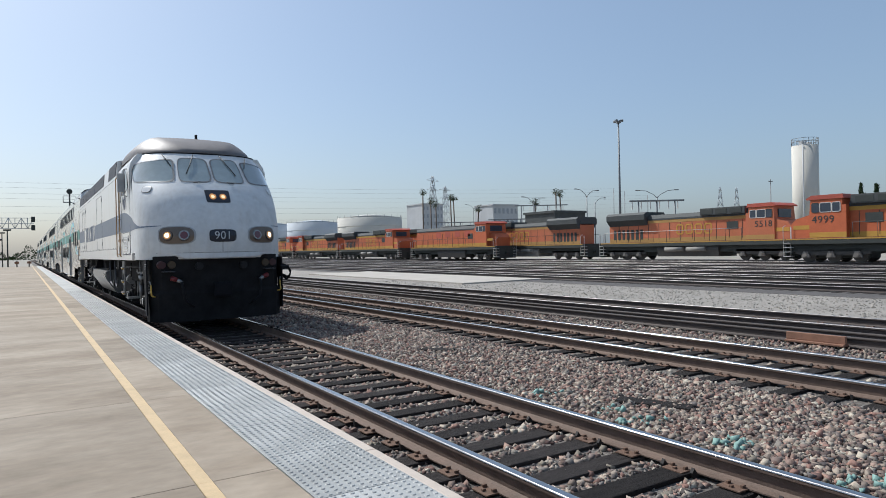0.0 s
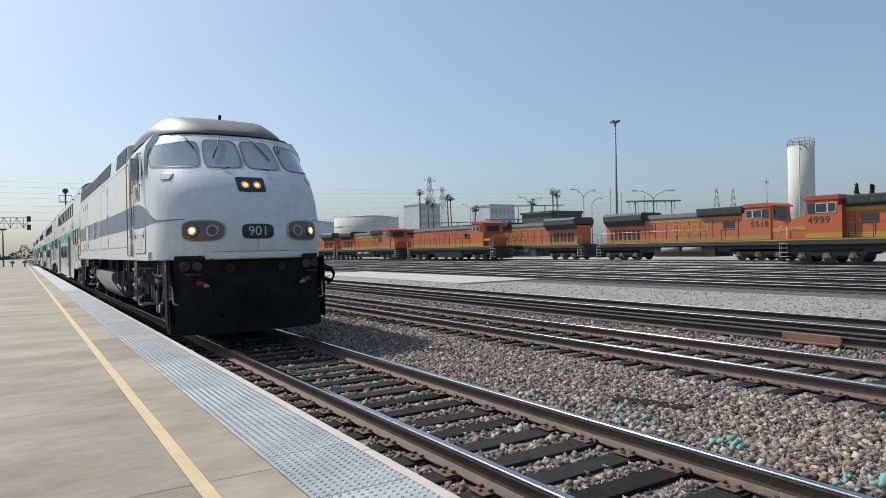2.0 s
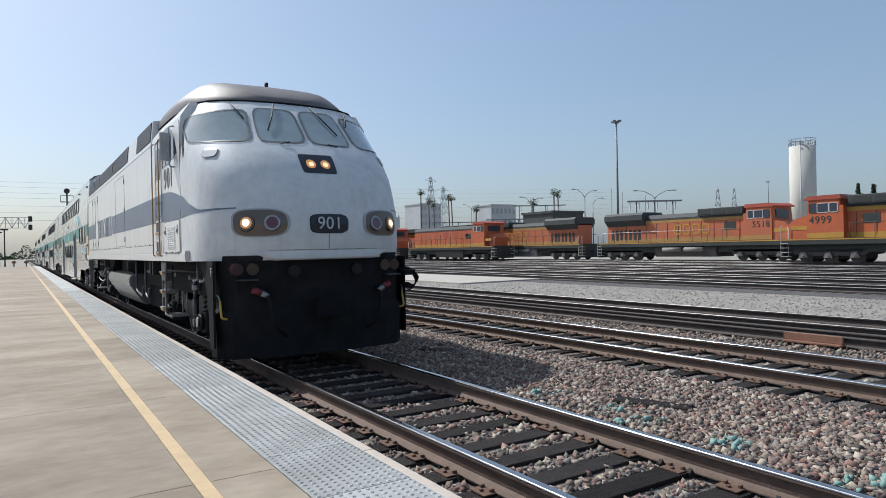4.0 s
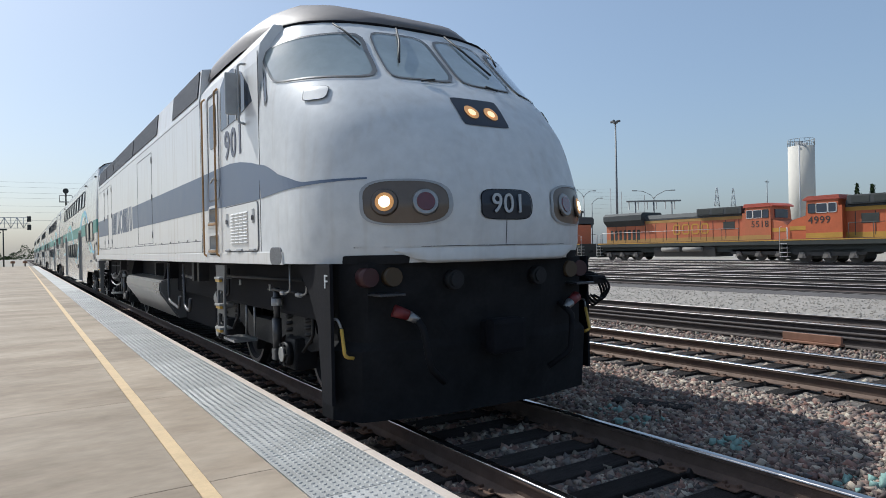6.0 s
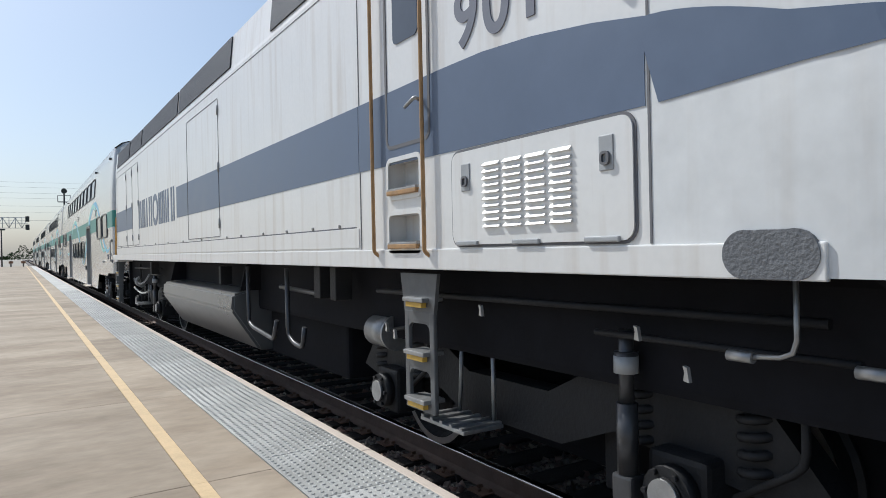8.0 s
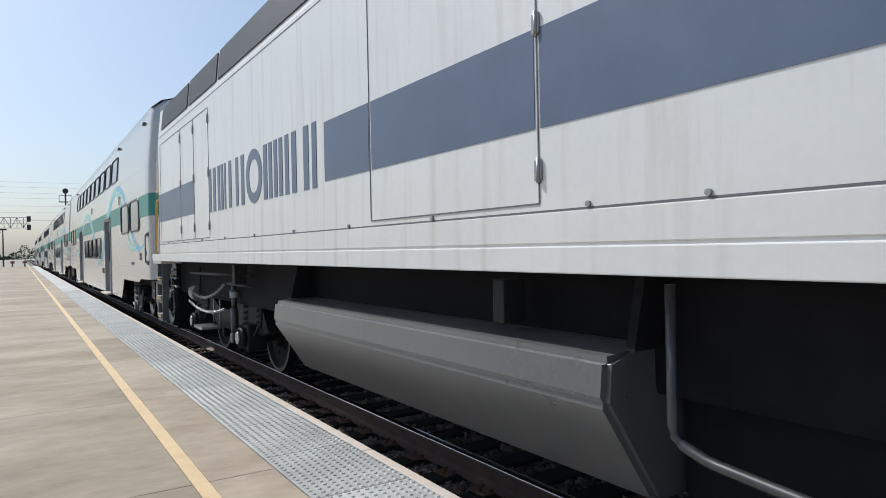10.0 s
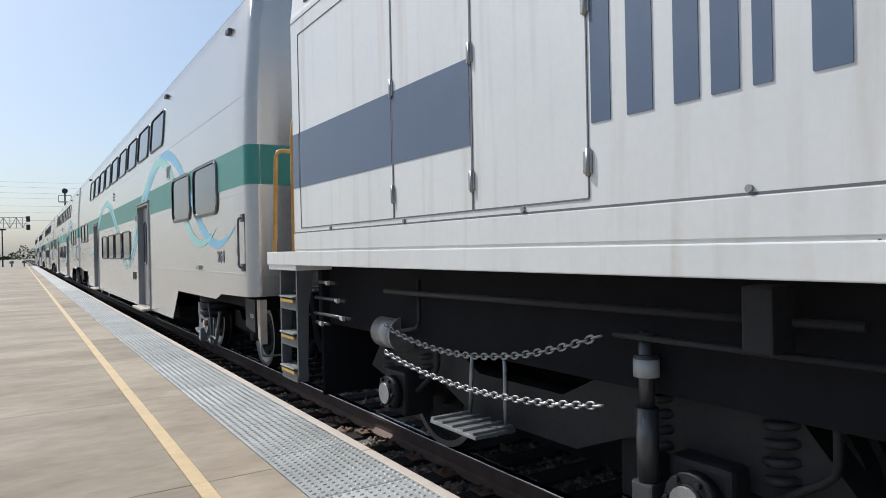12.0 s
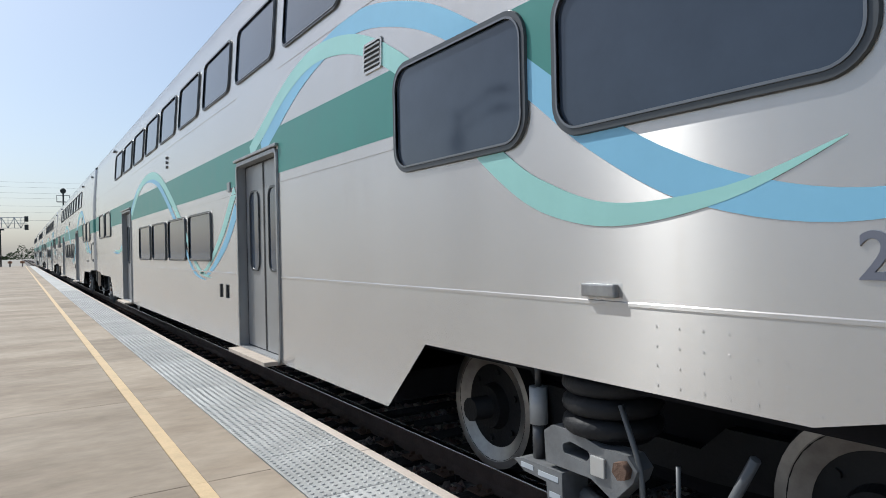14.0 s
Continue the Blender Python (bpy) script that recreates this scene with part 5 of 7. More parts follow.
def side_ring(bm, y0, y1, z0, z1, r, w, sg, off):
    o, i = rrect(y0 - w, y1 + w, z0 - w, z1 + w, r + w, 7), rrect(y0, y1, z0, z1, r, 7)
    n = len(o)
    A = [bm.verts.new((sg * (wall_x(q[1]) + 0.002), q[0], q[1])) for q in o]
    B = [bm.verts.new((sg * (wall_x(q[1]) + off), q[0] * 0.9 + p[0] * 0.1, q[1] * 0.9 + p[1] * 0.1)) for q, p in zip(o, i)]
    C = [bm.verts.new((sg * (wall_x(q[1]) + off), q[0], q[1])) for q in i]
    D = [bm.verts.new((sg * (wall_x(q[1]) + 0.001), q[0], q[1])) for q in i]
    for P, Q in ((A, B), (B, C), (C, D)):
        for k in range(n):
            bm.faces.new((P[k], P[(k + 1) % n], Q[(k + 1) % n], Q[k]))
    return bm


def ribbon(bm, pts, width, sg, off):
    """A painted ribbon along the curve through pts (y, z), swelling in the middle of its run."""
    P = [Vector((0, *q)) for q in pts]
    path = []
    for i in range(len(P) - 1):
        p0, p1, p2, p3 = P[max(i - 1, 0)], P[i], P[i + 1], P[min(i + 2, len(P) - 1)]
        for k in range(6):
            t = k / 6
            path.append(0.5 * ((2 * p1) + (p2 - p0) * t + (2 * p0 - 5 * p1 + 4 * p2 - p3) * t * t + (3 * p1 - p0 - 3 * p2 + p3) * t ** 3))
    path.append(P[-1])
    rows = []
    n = len(path)
    for i, q in enumerate(path):
        d = (path[min(i + 1, n - 1)] - path[max(i - 1, 0)]).normalized()
        nn = Vector((0, -d.z, d.y))
        f = i / (n - 1)
        w = width * min(1.0, 5.0 * f + 0.02, 6 * (1 - f) + 0.02) / 2
        rows.append([bm.verts.new((sg * (wall_x((q + nn * s).z) + off), (q + nn * s).y, (q + nn * s).z)) for s in (-w, w)])
    for a, b in zip(rows, rows[1:]):
        mid = (a[0].co + a[1].co + b[0].co + b[1].co) / 4
        if mid.z > 2.72 or not (6.74 < mid.y < 8.33 or 16.97 < mid.y < 18.56):
            bm.faces.new((a[0], a[1], b[1], b[0]))
    return bm


def pane_window(parent, y0, y1, z0, z1, r, sg, w=0.045, label="tinted window with a grey rounded frame"):
    g = part("window", on_side(bm_new(), rrect(y0, y1, z0, z1, r, 7), sg, 0.004), M_GLASS, parent, label)
    part("window_frame", side_ring(bm_new(), y0, y1, z0, z1, r, w, sg, 0.018), M_FRAME, g)
    # added paler ring, drawn for the highlight line along the dark frame
    part("glazing_bead", side_ring(bm_new(), y0, y1, z0, z1, r, w * 0.28, sg, 0.024), M_GLINT, g)
    return g


M_FRAME = mat("window_frame_grey", (0.075, 0.08, 0.085), 0.4, 0.4)
# paler metal that draws the window frames' highlight line
M_GLINT = mat("glazing_bead_alloy", (0.20, 0.20, 0.205), 0.3, 0.8)


def car_truck(parent, yc):
    tr = part("truck_frame", box(bm_new(), -0.55, 0.55, yc - 1.75, yc + 1.75, 0.22, 0.95, 0.06), M_BLACK, parent)
    for sg in (-1, 1):
        bm = bm_new()
        prism(bm, [(yc - 1.65, 0.52), (yc - 1.4, 0.68), (yc - 0.5, 0.66), (yc - 0.35, 0.52), (yc + 0.35, 0.52), (yc + 0.5, 0.66), (yc + 1.4, 0.68), (yc + 1.65, 0.52), (yc + 1.3, 0.42),
                   (yc + 0.4, 0.36), (yc - 0.4, 0.36), (yc - 1.3, 0.42)], "x", sg * 0.56, sg * 0.66)
        part("side_frame", bm, M_GREY, tr)
        cs = yc - 0.24
        bm = bm_new()
        for z in (0.735, 0.835, 0.935):
            prof = [(0.20 + 0.05 * math.cos(t), z + 0.05 * math.sin(t)) for t in [math.pi * (k / 6 - 0.5) for k in range(7)]]
            seg = 28
            rings = [[bm.verts.new((sg * 1.20 + r * math.cos(q * math.tau / seg), cs + r * math.sin(q * math.tau / seg), zz)) for r, zz in prof] for q in range(seg)]
            for q in range(seg):
                for j in range(6):
                    bm.faces.new((rings[q][j], rings[q][j + 1], rings[(q + 1) % seg][j + 1], rings[(q + 1) % seg][j])).smooth = True
        cyl(bm, (sg * 1.20, cs, 0.66), (sg * 1.20, cs, 1.0), 0.19, seg=24)
        part("air_spring", bm, M_GREY, tr, "dark ribbed rubber air spring")
        # cast bracket with its oval hole, outer plate, lug and nut
        outer = [(cs + 0.27, 0.50), (cs + 0.28, 0.66), (cs + 0.22, 0.70), (cs + 0.05, 0.70), (cs - 0.12, 0.665), (cs - 0.28, 0.665), (cs - 0.335, 0.61), (cs - 0.31, 0.55), (cs - 0.19, 0.435), (cs - 0.05, 0.50), (cs + 0.12, 0.50)]
        hole = [(cs + 0.05 + 0.095 * math.cos(math.atan2(q[1] - 0.59, q[0] - cs - 0.0)), 0.605 + 0.045 * math.sin(math.atan2(q[1] - 0.59, q[0] - cs - 0.0))) for q in outer]
        bm = bm_new()
        V = [[bm.verts.new((sg * x, q[0], q[1])) for q in loop] for loop in (outer, hole) for x in (1.30, 1.41)]
        for k in range(len(outer)):
            j = (k + 1) % len(outer)
            for A, B in ((V[0], V[1]), (V[1], V[3]), (V[3], V[2]), (V[2], V[0])):
                bm.faces.new((A[k], A[j], B[j], B[k]))
        bk = part("bolster_bracket", bm, M_BRACKET, tr, "pale grey cast bracket with an oval hole")
        part("lug_nut", cyl(bm_new(), (sg * 1.41, cs - 0.265, 0.60), (sg * 1.45, cs - 0.265, 0.60), 0.045, seg=6), M_PLATE, bk, "rusty hexagon nut")
        part("gusset", box(bm_new(), min(sg * 1.41, sg * 1.425), max(sg * 1.41, sg * 1.425), cs - 0.15, cs - 0.06, 0.525, 0.62, 0.006), M_VALVE, bk, "worn pale gusset")
        foot = part("foot_bracket", prism(bm_new(), [(cs + 0.52, 0.455), (cs + 0.44, 0.475), (cs + 0.14, 0.475), (cs + 0.14, 0.30), (cs + 0.25, 0.30), (cs + 0.26, 0.40), (cs + 0.44, 0.41)], "x", sg * 1.24, sg * 1.42), M_BRACKET, tr, "grey foot bracket with stencilled marks")
        for ya, yb, za, zb in ((0.36, 0.46, 0.428, 0.455), (0.17, 0.32, 0.418, 0.445), (0.155, 0.235, 0.33, 0.36)):
            part("stencil_bar", box(bm_new(), min(sg * 1.42, sg * 1.4225), max(sg * 1.42, sg * 1.4225), cs + ya, cs + yb, za, zb), M_NUM, foot)
        dm = part("damper", cyl(bm_new(), (sg * 1.34, cs + 0.40, 0.66), (sg * 1.34, cs + 0.40, 0.86), 0.05, seg=16), M_LIGHTGREY, tr, "grey vertical damper")
        part("damper_rod", cyl(bm_new(), (sg * 1.34, cs + 0.40, 0.46), (sg * 1.34, cs + 0.40, 0.66), 0.036, seg=12), M_PIPE, dm)
        part("damper_eye", cyl(bm_new(), (sg * 1.34, cs + 0.40, 0.86), (sg * 1.34, cs + 0.40, 1.0), 0.018, seg=8), M_PIPE, dm)
        for pts, r in (([(cs - 0.22, 0.88), (cs - 0.33, 0.62), (cs - 0.36, 0.20)], 0.014), ([(cs - 0.36, 0.42), (cs - 0.52, 0.41), (cs - 0.66, 0.38)], 0.016), ([(cs - 0.66, 0.38), (cs - 0.88, 0.80)], 0.022), ([(cs - 0.53, 0.68), (cs - 0.53, 0.22)], 0.011)):
            part("brace_strap", tube(bm_new(), [(sg * 1.38, *q) for q in pts], r, 6), M_LADDER, tr, "thin grey brace")
        part("lower_arm", tube(bm_new(), [(sg * 1.30, cs + 0.10, 0.36), (sg * 1.34, cs - 0.20, 0.31), (sg * 1.34, cs - 0.40, 0.31)], 0.04, 8), M_BRACKET, tr, "grey lower arm")
    for dy in (-1.3, 1.3):
        wheelset(parent, yc + dy, 0.46)
    return tr


WAVE_AQUA = [(1.42, 1.95), (1.85, 1.80), (2.4, 1.75), (2.85, 1.86), (3.2, 2.06), (3.7, 2.45), (4.3, 2.88), (5.0, 3.20), (5.8, 3.32), (6.5, 3.20), (7.2, 2.92), (7.7, 2.72), (8.35, 2.36), (9.0, 1.85), (9.8, 1.42), (10.3, 1.32)]
WAVE_BLUE = [(0.50, 1.95), (0.93, 1.79), (1.45, 1.73), (2.0, 1.86), (2.5, 2.13), (2.9, 2.43), (3.45, 2.82), (4.05, 3.13), (4.8, 3.34), (5.4, 3.34), (6.1, 3.20), (6.8, 2.92), (7.3, 2.70), (8.2, 2.22), (8.8, 1.75), (9.6, 1.38), (10.0, 1.30)]
WAVE_REAR = [(9.6, 1.28), (10.4, 1.42), (11.4, 2.05), (12.3, 2.55), (13.3, 2.98), (14.4, 3.14), (15.6, 3.02), (16.7, 2.6), (17.8, 2.05), (19.0, 1.72), (20.2, 1.75)]


def in_doorway(y):
    return 6.83 <= y <= 8.24 or 17.06 <= y <= 18.47


def build_car(number):
    car = thing("passenger_car", pose(CX, 33.5, 0), "pearl-grey bilevel passenger car with green band and pale wave ribbons", "train car", "cars of the train")
    # side walls with the raised belly line, ends and roof
    ys = [0.0, 0.015, 0.045, 0.09, 0.15, 0.62, 1.25, 1.55, 2.5, 4.02, 4.55, 6.83, 8.24, 10.0, 12.65, 15.3, 17.06, 18.47, 20.75, 21.28, 23.75, 24.05, 24.68, 25.15, 25.21, 25.255, 25.285, 25.3]
    bm = bm_new()
    for sg in (-1, 1):
        rows = []
        for y in ys:
            e = min(y, CAR_LEN - y)
            tuck = 0.15 * (1 - math.sqrt(max(0.0, 1 - (1 - min(1, e / 0.15)) ** 2)))
            rows.append([bm.verts.new((sg * (1.50 - tuck), y, belly(y)))] + [bm.verts.new((sg * (1.50 - tuck), y, 1.36))] + [bm.verts.new((sg * max(0, x - tuck), y, z)) for z, x in SIDE[1:]])
        for a, b in zip(rows, rows[1:]):
            for k in range(len(a) - 1):
                if k < 2 and in_doorway((a[0].co.y + b[0].co.y) / 2):
                    continue
                f = bm.faces.new((a[k], a[k + 1], b[k + 1], b[k]))
                f.smooth = True
        for row in (rows[0], rows[-1]):
            y = row[0].co.y
            bm.faces.new(row + [bm.verts.new((0, y, row[0].co.z))])
    bmesh.ops.remove_doubles(bm, verts=bm.verts, dist=0.0005)
    shell = part("body_shell", bm, M_STAINLESS, car, "brushed pearl-grey car body")
    bm = bm_new()
    rows = []
    for y in (0.02, CAR_LEN - 0.02):
        row = [bm.verts.new((sg * x, y, z + 0.004)) for sg, seq in ((-1, SIDE[5:]), (1, SIDE[5:-1][::-1])) for z, x in seq]
        rows.append(row)
    for k in range(len(rows[0]) - 1):
        bm.faces.new((rows[0][k], rows[0][k + 1], rows[1][k + 1], rows[1][k])).smooth = True
    part("roof", bm, M_CARROOF, car, "grey curved roof")
    part("belly_floor", box(bm_new(), -1.36, 1.36, 4.7, CAR_LEN - 4.7, 0.48, 0.7, 0.02), M_BLACK, car)
    part("underframe", box(bm_new(), -1.3, 1.3, 0.2, CAR_LEN - 0.2, 0.92, 1.15, 0.02), M_BLACK, car, "black underframe")
    for sg in (-1, 1):
        # green band, broken by the doors' tops
        bm = bm_new()
        for ya, yb, zb in ((0.15, 6.79, 2.40), (6.79, 8.28, 2.67), (8.28, 17.02, 2.40), (17.02, 18.51, 2.67), (18.51, CAR_LEN - 0.15, 2.40)):
            on_side(bm, [(ya, zb), (yb, zb), (yb, 2.86), (ya, 2.86)], sg, 0.0015)
        for k in range(8):
            for e0, sg2 in ((0.0, 1), (CAR_LEN, -1)):
                t0, t1 = radians(90 * k / 8), radians(90 * (k + 1) / 8)
                r = 0.1515
                V = [bm.verts.new((sg * (1.35 + r * math.sin(t)), e0 + sg2 * (0.15 - r * math.cos(t)), z)) for t, z in ((t0, 2.40), (t1, 2.40), (t1, 2.86), (t0, 2.86))]
                bm.faces.new(V).smooth = True
        part("green_band", bm, M_GREEN, car, "sea-green band")
        part("ribbon", ribbon(bm_new(), WAVE_BLUE, 0.17, sg, 0.0025), M_SKYB, car, "pale blue wave ribbon")
        part("ribbon", ribbon(bm_new(), WAVE_AQUA, 0.15, sg, 0.0035), M_AQUA, car, "pale aqua wave ribbon")
        part("ribbon", ribbon(bm_new(), WAVE_REAR, 0.14, sg, 0.0035), M_AQUA, car, "pale aqua wave ribbon")
        part("ribbon", ribbon(bm_new(), [(y + 0.3, z - 0.04) for y, z in WAVE_REAR], 0.12, sg, 0.0025), M_SKYB, car, "pale blue wave ribbon")
        # body ribs
        for z, h in ((1.36, 0.014), (2.31, 0.006), (3.44, 0.006)):
            for ya, yb in (((0.15, 1.3), (4.4, 6.8), (8.27, 17.03), (18.5, 20.9), (24.0, CAR_LEN - 0.15)) if z > 2 and z < 3 else ((0.15, 6.8), (8.27, 17.03), (18.5, CAR_LEN - 0.15))):
                bm = prism(bm_new(), [(sg * (wall_x(z) - 0.002), z - h), (sg * (wall_x(z) + 0.004), z - h * 0.5), (sg * (wall_x(z) + 0.004), z + h * 0.5), (sg * (wall_x(z) - 0.002), z + h)], "y", ya, yb)
                part("body_rib", bm, M_STAINLESS, car)
        # windows
        for ya, yb in ((1.36, 2.72), (3.0, 4.32), (21.0, 22.3), (22.58, 23.94)):
            pane_window(car, ya, yb, 2.17, 2.82, 0.13, sg)
        for k in range(9):
            yc = 12.65 + (k - 4) * 1.67
            pane_window(car, yc - 0.665, yc + 0.665, 3.62, 4.24, 0.09, sg, 0.03)
        for k in range(4):
            yc = 12.65 + (k - 1.5) * 1.62
            pane_window(car, yc - 0.67, yc + 0.67, 1.53, 2.16, 0.07, sg, 0.03)
        # sliding doors
        for y0 in (6.85, 17.08):
            y1 = y0 + 1.37
            bm = side_ring(bm_new(), y0, y1, 0.52, 2.62, 0.04, 0.045, sg, 0.02)
            dr = part("door_frame", bm, M_STEEL, car, "steel frame of the double sliding door")
            for ya, yb in ((y0 + 0.03, y0 + 0.67), (y0 + 0.70, y1 - 0.03)):
                leaf = part("door_leaf", on_side(bm_new(), rrect(ya, yb, 0.54, 2.60, 0.02, 2), sg, -0.085), M_DOORGREY, dr, "grey sliding door leaf")
                pane = part("door_window", on_side(bm_new(), rrect(ya + 0.17, yb - 0.17, 1.42, 2.30, 0.10, 4), sg, -0.080), M_GLASS, leaf)
                part("window_frame", ring_x(bm_new(), ya + 0.17, yb - 0.17, 1.42, 2.30, 0.10, 0.02, sg * 1.414, sg * 1.432), M_FRAME, pane)
            bm = bm_new()
            on_side(bm, [(y0 + 0.668, 0.54), (y0 + 0.702, 0.54), (y0 + 0.702, 2.60), (y0 + 0.668, 2.60)], sg, -0.078)
            part("door_seal", bm, M_RUBBER, dr)
            part("door_jamb", ring_x(bm_new(), y0, y1, 0.525, 2.62, 0.02, 0.03, sg * 1.40, sg * 1.503), M_DOORGREY, dr, "deep grey door jamb")
            part("door_track", box(bm_new(), min(sg * 1.38, sg * 1.412), max(sg * 1.38, sg * 1.412), y0 - 0.03, y1 + 0.03, 0.50, 2.66), M_RUBBER, dr)
            st = box(bm_new(), min(sg * 1.42, sg * 1.66), max(sg * 1.42, sg * 1.66), y0 + 0.02, y1 - 0.02, 0.47, 0.515, 0.008)
            part("door_step", st, M_TAN, dr, "worn tan step plate")
            part("drip_rail", box(bm_new(), min(sg * 1.49, sg * 1.54), max(sg * 1.49, sg * 1.54), y0 - 0.08, y1 + 0.08, 2.67, 2.70, 0.006), M_STEEL, dr)
        # vents, marker lights, boxes
        bm = side_ring(bm_new(), 4.55, 4.80, 2.93, 3.12, 0.01, 0.02, sg, 0.012)
        vt = part("vent", bm, M_STAINLESS, car, "small louvred vent")
        part("vent_dark", on_side(bm_new(), rrect(4.55, 4.80, 2.93, 3.12, 0.01, 2), sg, 0.0042), M_RUBBER, vt)
        for k in range(5):
            part("louvre", box(bm_new(), min(sg * 1.502, sg * 1.512), max(sg * 1.502, sg * 1.512), 4.55, 4.80, 2.95 + k * 0.035, 2.962 + k * 0.035), M_LIGHTGREY, vt)
        part("side_box", box(bm_new(), min(sg * 1.49, sg * 1.53), max(sg * 1.49, sg * 1.53), 2.38, 2.58, 1.385, 1.445, 0.008), M_STEEL, car, "small grey marker box")
        part("call_box", box(bm_new(), min(sg * 1.49, sg * 1.515), max(sg * 1.49, sg * 1.515), 8.55, 8.68, 2.36, 2.48, 0.006), M_STEEL, car)
        for z in (3.12, 3.20, 3.28):
            bm = bm_new()
            cyl(bm, (sg * 1.48, 12.6, z), (sg * 1.515, 12.6, z), 0.028, seg=10)
            part("indicator_lamp", bm, M_FRAME, car)
        for y in (8.75, 9.05):
            part("door_button", box(bm_new(), min(sg * 1.49, sg * 1.515), max(sg * 1.49, sg * 1.515), y, y + 0.08, 1.05, 1.22, 0.006), M_GREY, car)
        bm = bm_new()
        tube(bm, [(sg * 1.50, 0.20, 2.02), (sg * 1.55, 0.20, 2.02), (sg * 1.55, 0.23, 1.96), (sg * 1.55, 0.23, 1.50), (sg * 1.55, 0.20, 1.44), (sg * 1.50, 0.20, 1.44)], 0.013)
        for z in (1.44, 2.02):
            box(bm, min(sg * 1.49, sg * 1.52), max(sg * 1.49, sg * 1.52), 0.16, 0.27, z - 0.045, z + 0.045, 0.006)
        part("grab_handle", bm, M_LADDER, car, "grey vertical grab handle")
        bm = bm_new()
        for k, (yy, zz) in enumerate(((0.8, 4.36), (5.0, 4.40), (20.3, 4.40))):
            box(bm, min(sg * 1.34, sg * 1.46), max(sg * 1.34, sg * 1.46), yy, yy + 0.16, zz, zz + 0.06, 0.01)
        part("roof_lamp", bm, M_FRAME, car)
        bm = bm_new()
        tube(bm, [(sg * 1.34, 0.10, 1.06), (sg * 1.36, 0.06, 0.40), (sg * 1.05, 0.06, 0.40), (sg * 1.05, 0.10, 1.06)], 0.014)
        part("stirrup_step", bm, M_STEEL, car, "thin steel stirrup step")
        bm = bm_new()
        prism(bm, [(0.0, 1.06), (0.13, 1.06), (0.10, 0.62), (0.01, 0.55)], "x", sg * 1.30, sg * 1.38)
        rv = bm_new()
        for k in range(14):
            for z in (1.04, 1.12, 1.20, 1.28):
                yy = 0.75 + k * 0.11
                if z > belly(yy) + 0.03:
                    cyl(rv, (sg * 1.499, yy, z), (sg * 1.502, yy, z), 0.007, 0.004, seg=6)
        tagged(part("rivets", rv, M_STAINLESS, car), kind="stuff")
        part("corner_guard", bm, M_TAN, car, "tan corner guard plate")
        bm = bm_new()
        prism(bm, [(0.14, 1.06), (0.52, 1.06), (0.52, 0.72), (0.14, 0.67)], "x", sg * 1.30, sg * 1.40)
        ap = part("apparatus_box", bm, M_GREY, car, "dark underfloor box")
        if sg < 0 and number:
            lettering("stencil", "TLJB", 0.07, M_NUM, ap, pose(-1.402, 0.26, 0.86) @ FACE_LEFT, 0.002, label="pale stencilled letters")
    # ends: band, door, hoses
    for ye, sgn in ((0.0, -1), (CAR_LEN, 1)):
        yy = ye + sgn * 0.003
        for xa, xb in ((-1.345, -0.46), (0.46, 1.345)):
            bm = bm_new()
            vs = [bm.verts.new(q) for q in ((xa, yy, 2.40), (xb, yy, 2.40), (xb, yy, 2.86), (xa, yy, 2.86))]
            bm.faces.new(vs)
            part("green_band", bm, M_GREEN, car, "sea-green band")
        bm = bm_new()
        box(bm, -0.46, 0.46, min(ye, ye + sgn * 0.28), max(ye, ye + sgn * 0.28), 1.15, 3.5, 0.05)
        part("gangway", bm, M_HOSE, car, "black folded rubber gangway")
        bm = bm_new()
        box(bm, -0.9, 0.9, min(ye - sgn * 0.3, ye + sgn * 0.02), max(ye - sgn * 0.3, ye + sgn * 0.02), 0.78, 1.12, 0.03)
        box(bm, -0.14, 0.14, min(ye, ye + sgn * 0.34), max(ye, ye + sgn * 0.34), 0.68, 0.94, 0.04)
        part("end_sill", bm, M_BLACK, car, "black end sill with coupler")
        for x, r in ((-1.05, 0.03), (-0.8, 0.035), (0.8, 0.035)):
            bm = bm_new()
            tube(bm, [(x, ye, 1.15), (x, ye + sgn * 0.12, 1.0), (x * 0.95, ye + sgn * 0.18, 0.55), (x * 0.9, ye + sgn * 0.34, 0.40), (x * 0.9, ye + sgn * 0.5, 0.6)], r)
            part("jumper_hose", bm, M_HOSE, car, "looped black hose")
        bm = bm_new()
        tube(bm, [(-1.12, ye, 1.16), (-1.12, ye + sgn * 0.05, 1.14), (-1.10, ye + sgn * 0.05, 0.86), (-0.66, ye + sgn * 0.05, 0.86), (-0.64, ye + sgn * 0.05, 1.14), (-0.64, ye, 1.16)], 0.012)
        part("cable_guard", bm, M_STEEL, car)
        part("warning_plate", box(bm_new(), -0.99, -0.59, min(ye + sgn * 0.05, ye + sgn * 0.06), max(ye + sgn * 0.05, ye + sgn * 0.06), 1.12, 1.18), M_RED, car, "red warning plate")
        if sgn < 0:
            lettering("warning_text", "DANGER 480 VOLTS", 0.045, M_NUM, car, pose(-0.79, ye - 0.064, 1.15, 90, 0, 0), 0.002)
            if number:
                lettering("car_number", number, 0.17, M_NUMDARK, car, pose(-0.72, ye - 0.004, 1.75, 90, 0, 0), 0.003, spread=1.1)
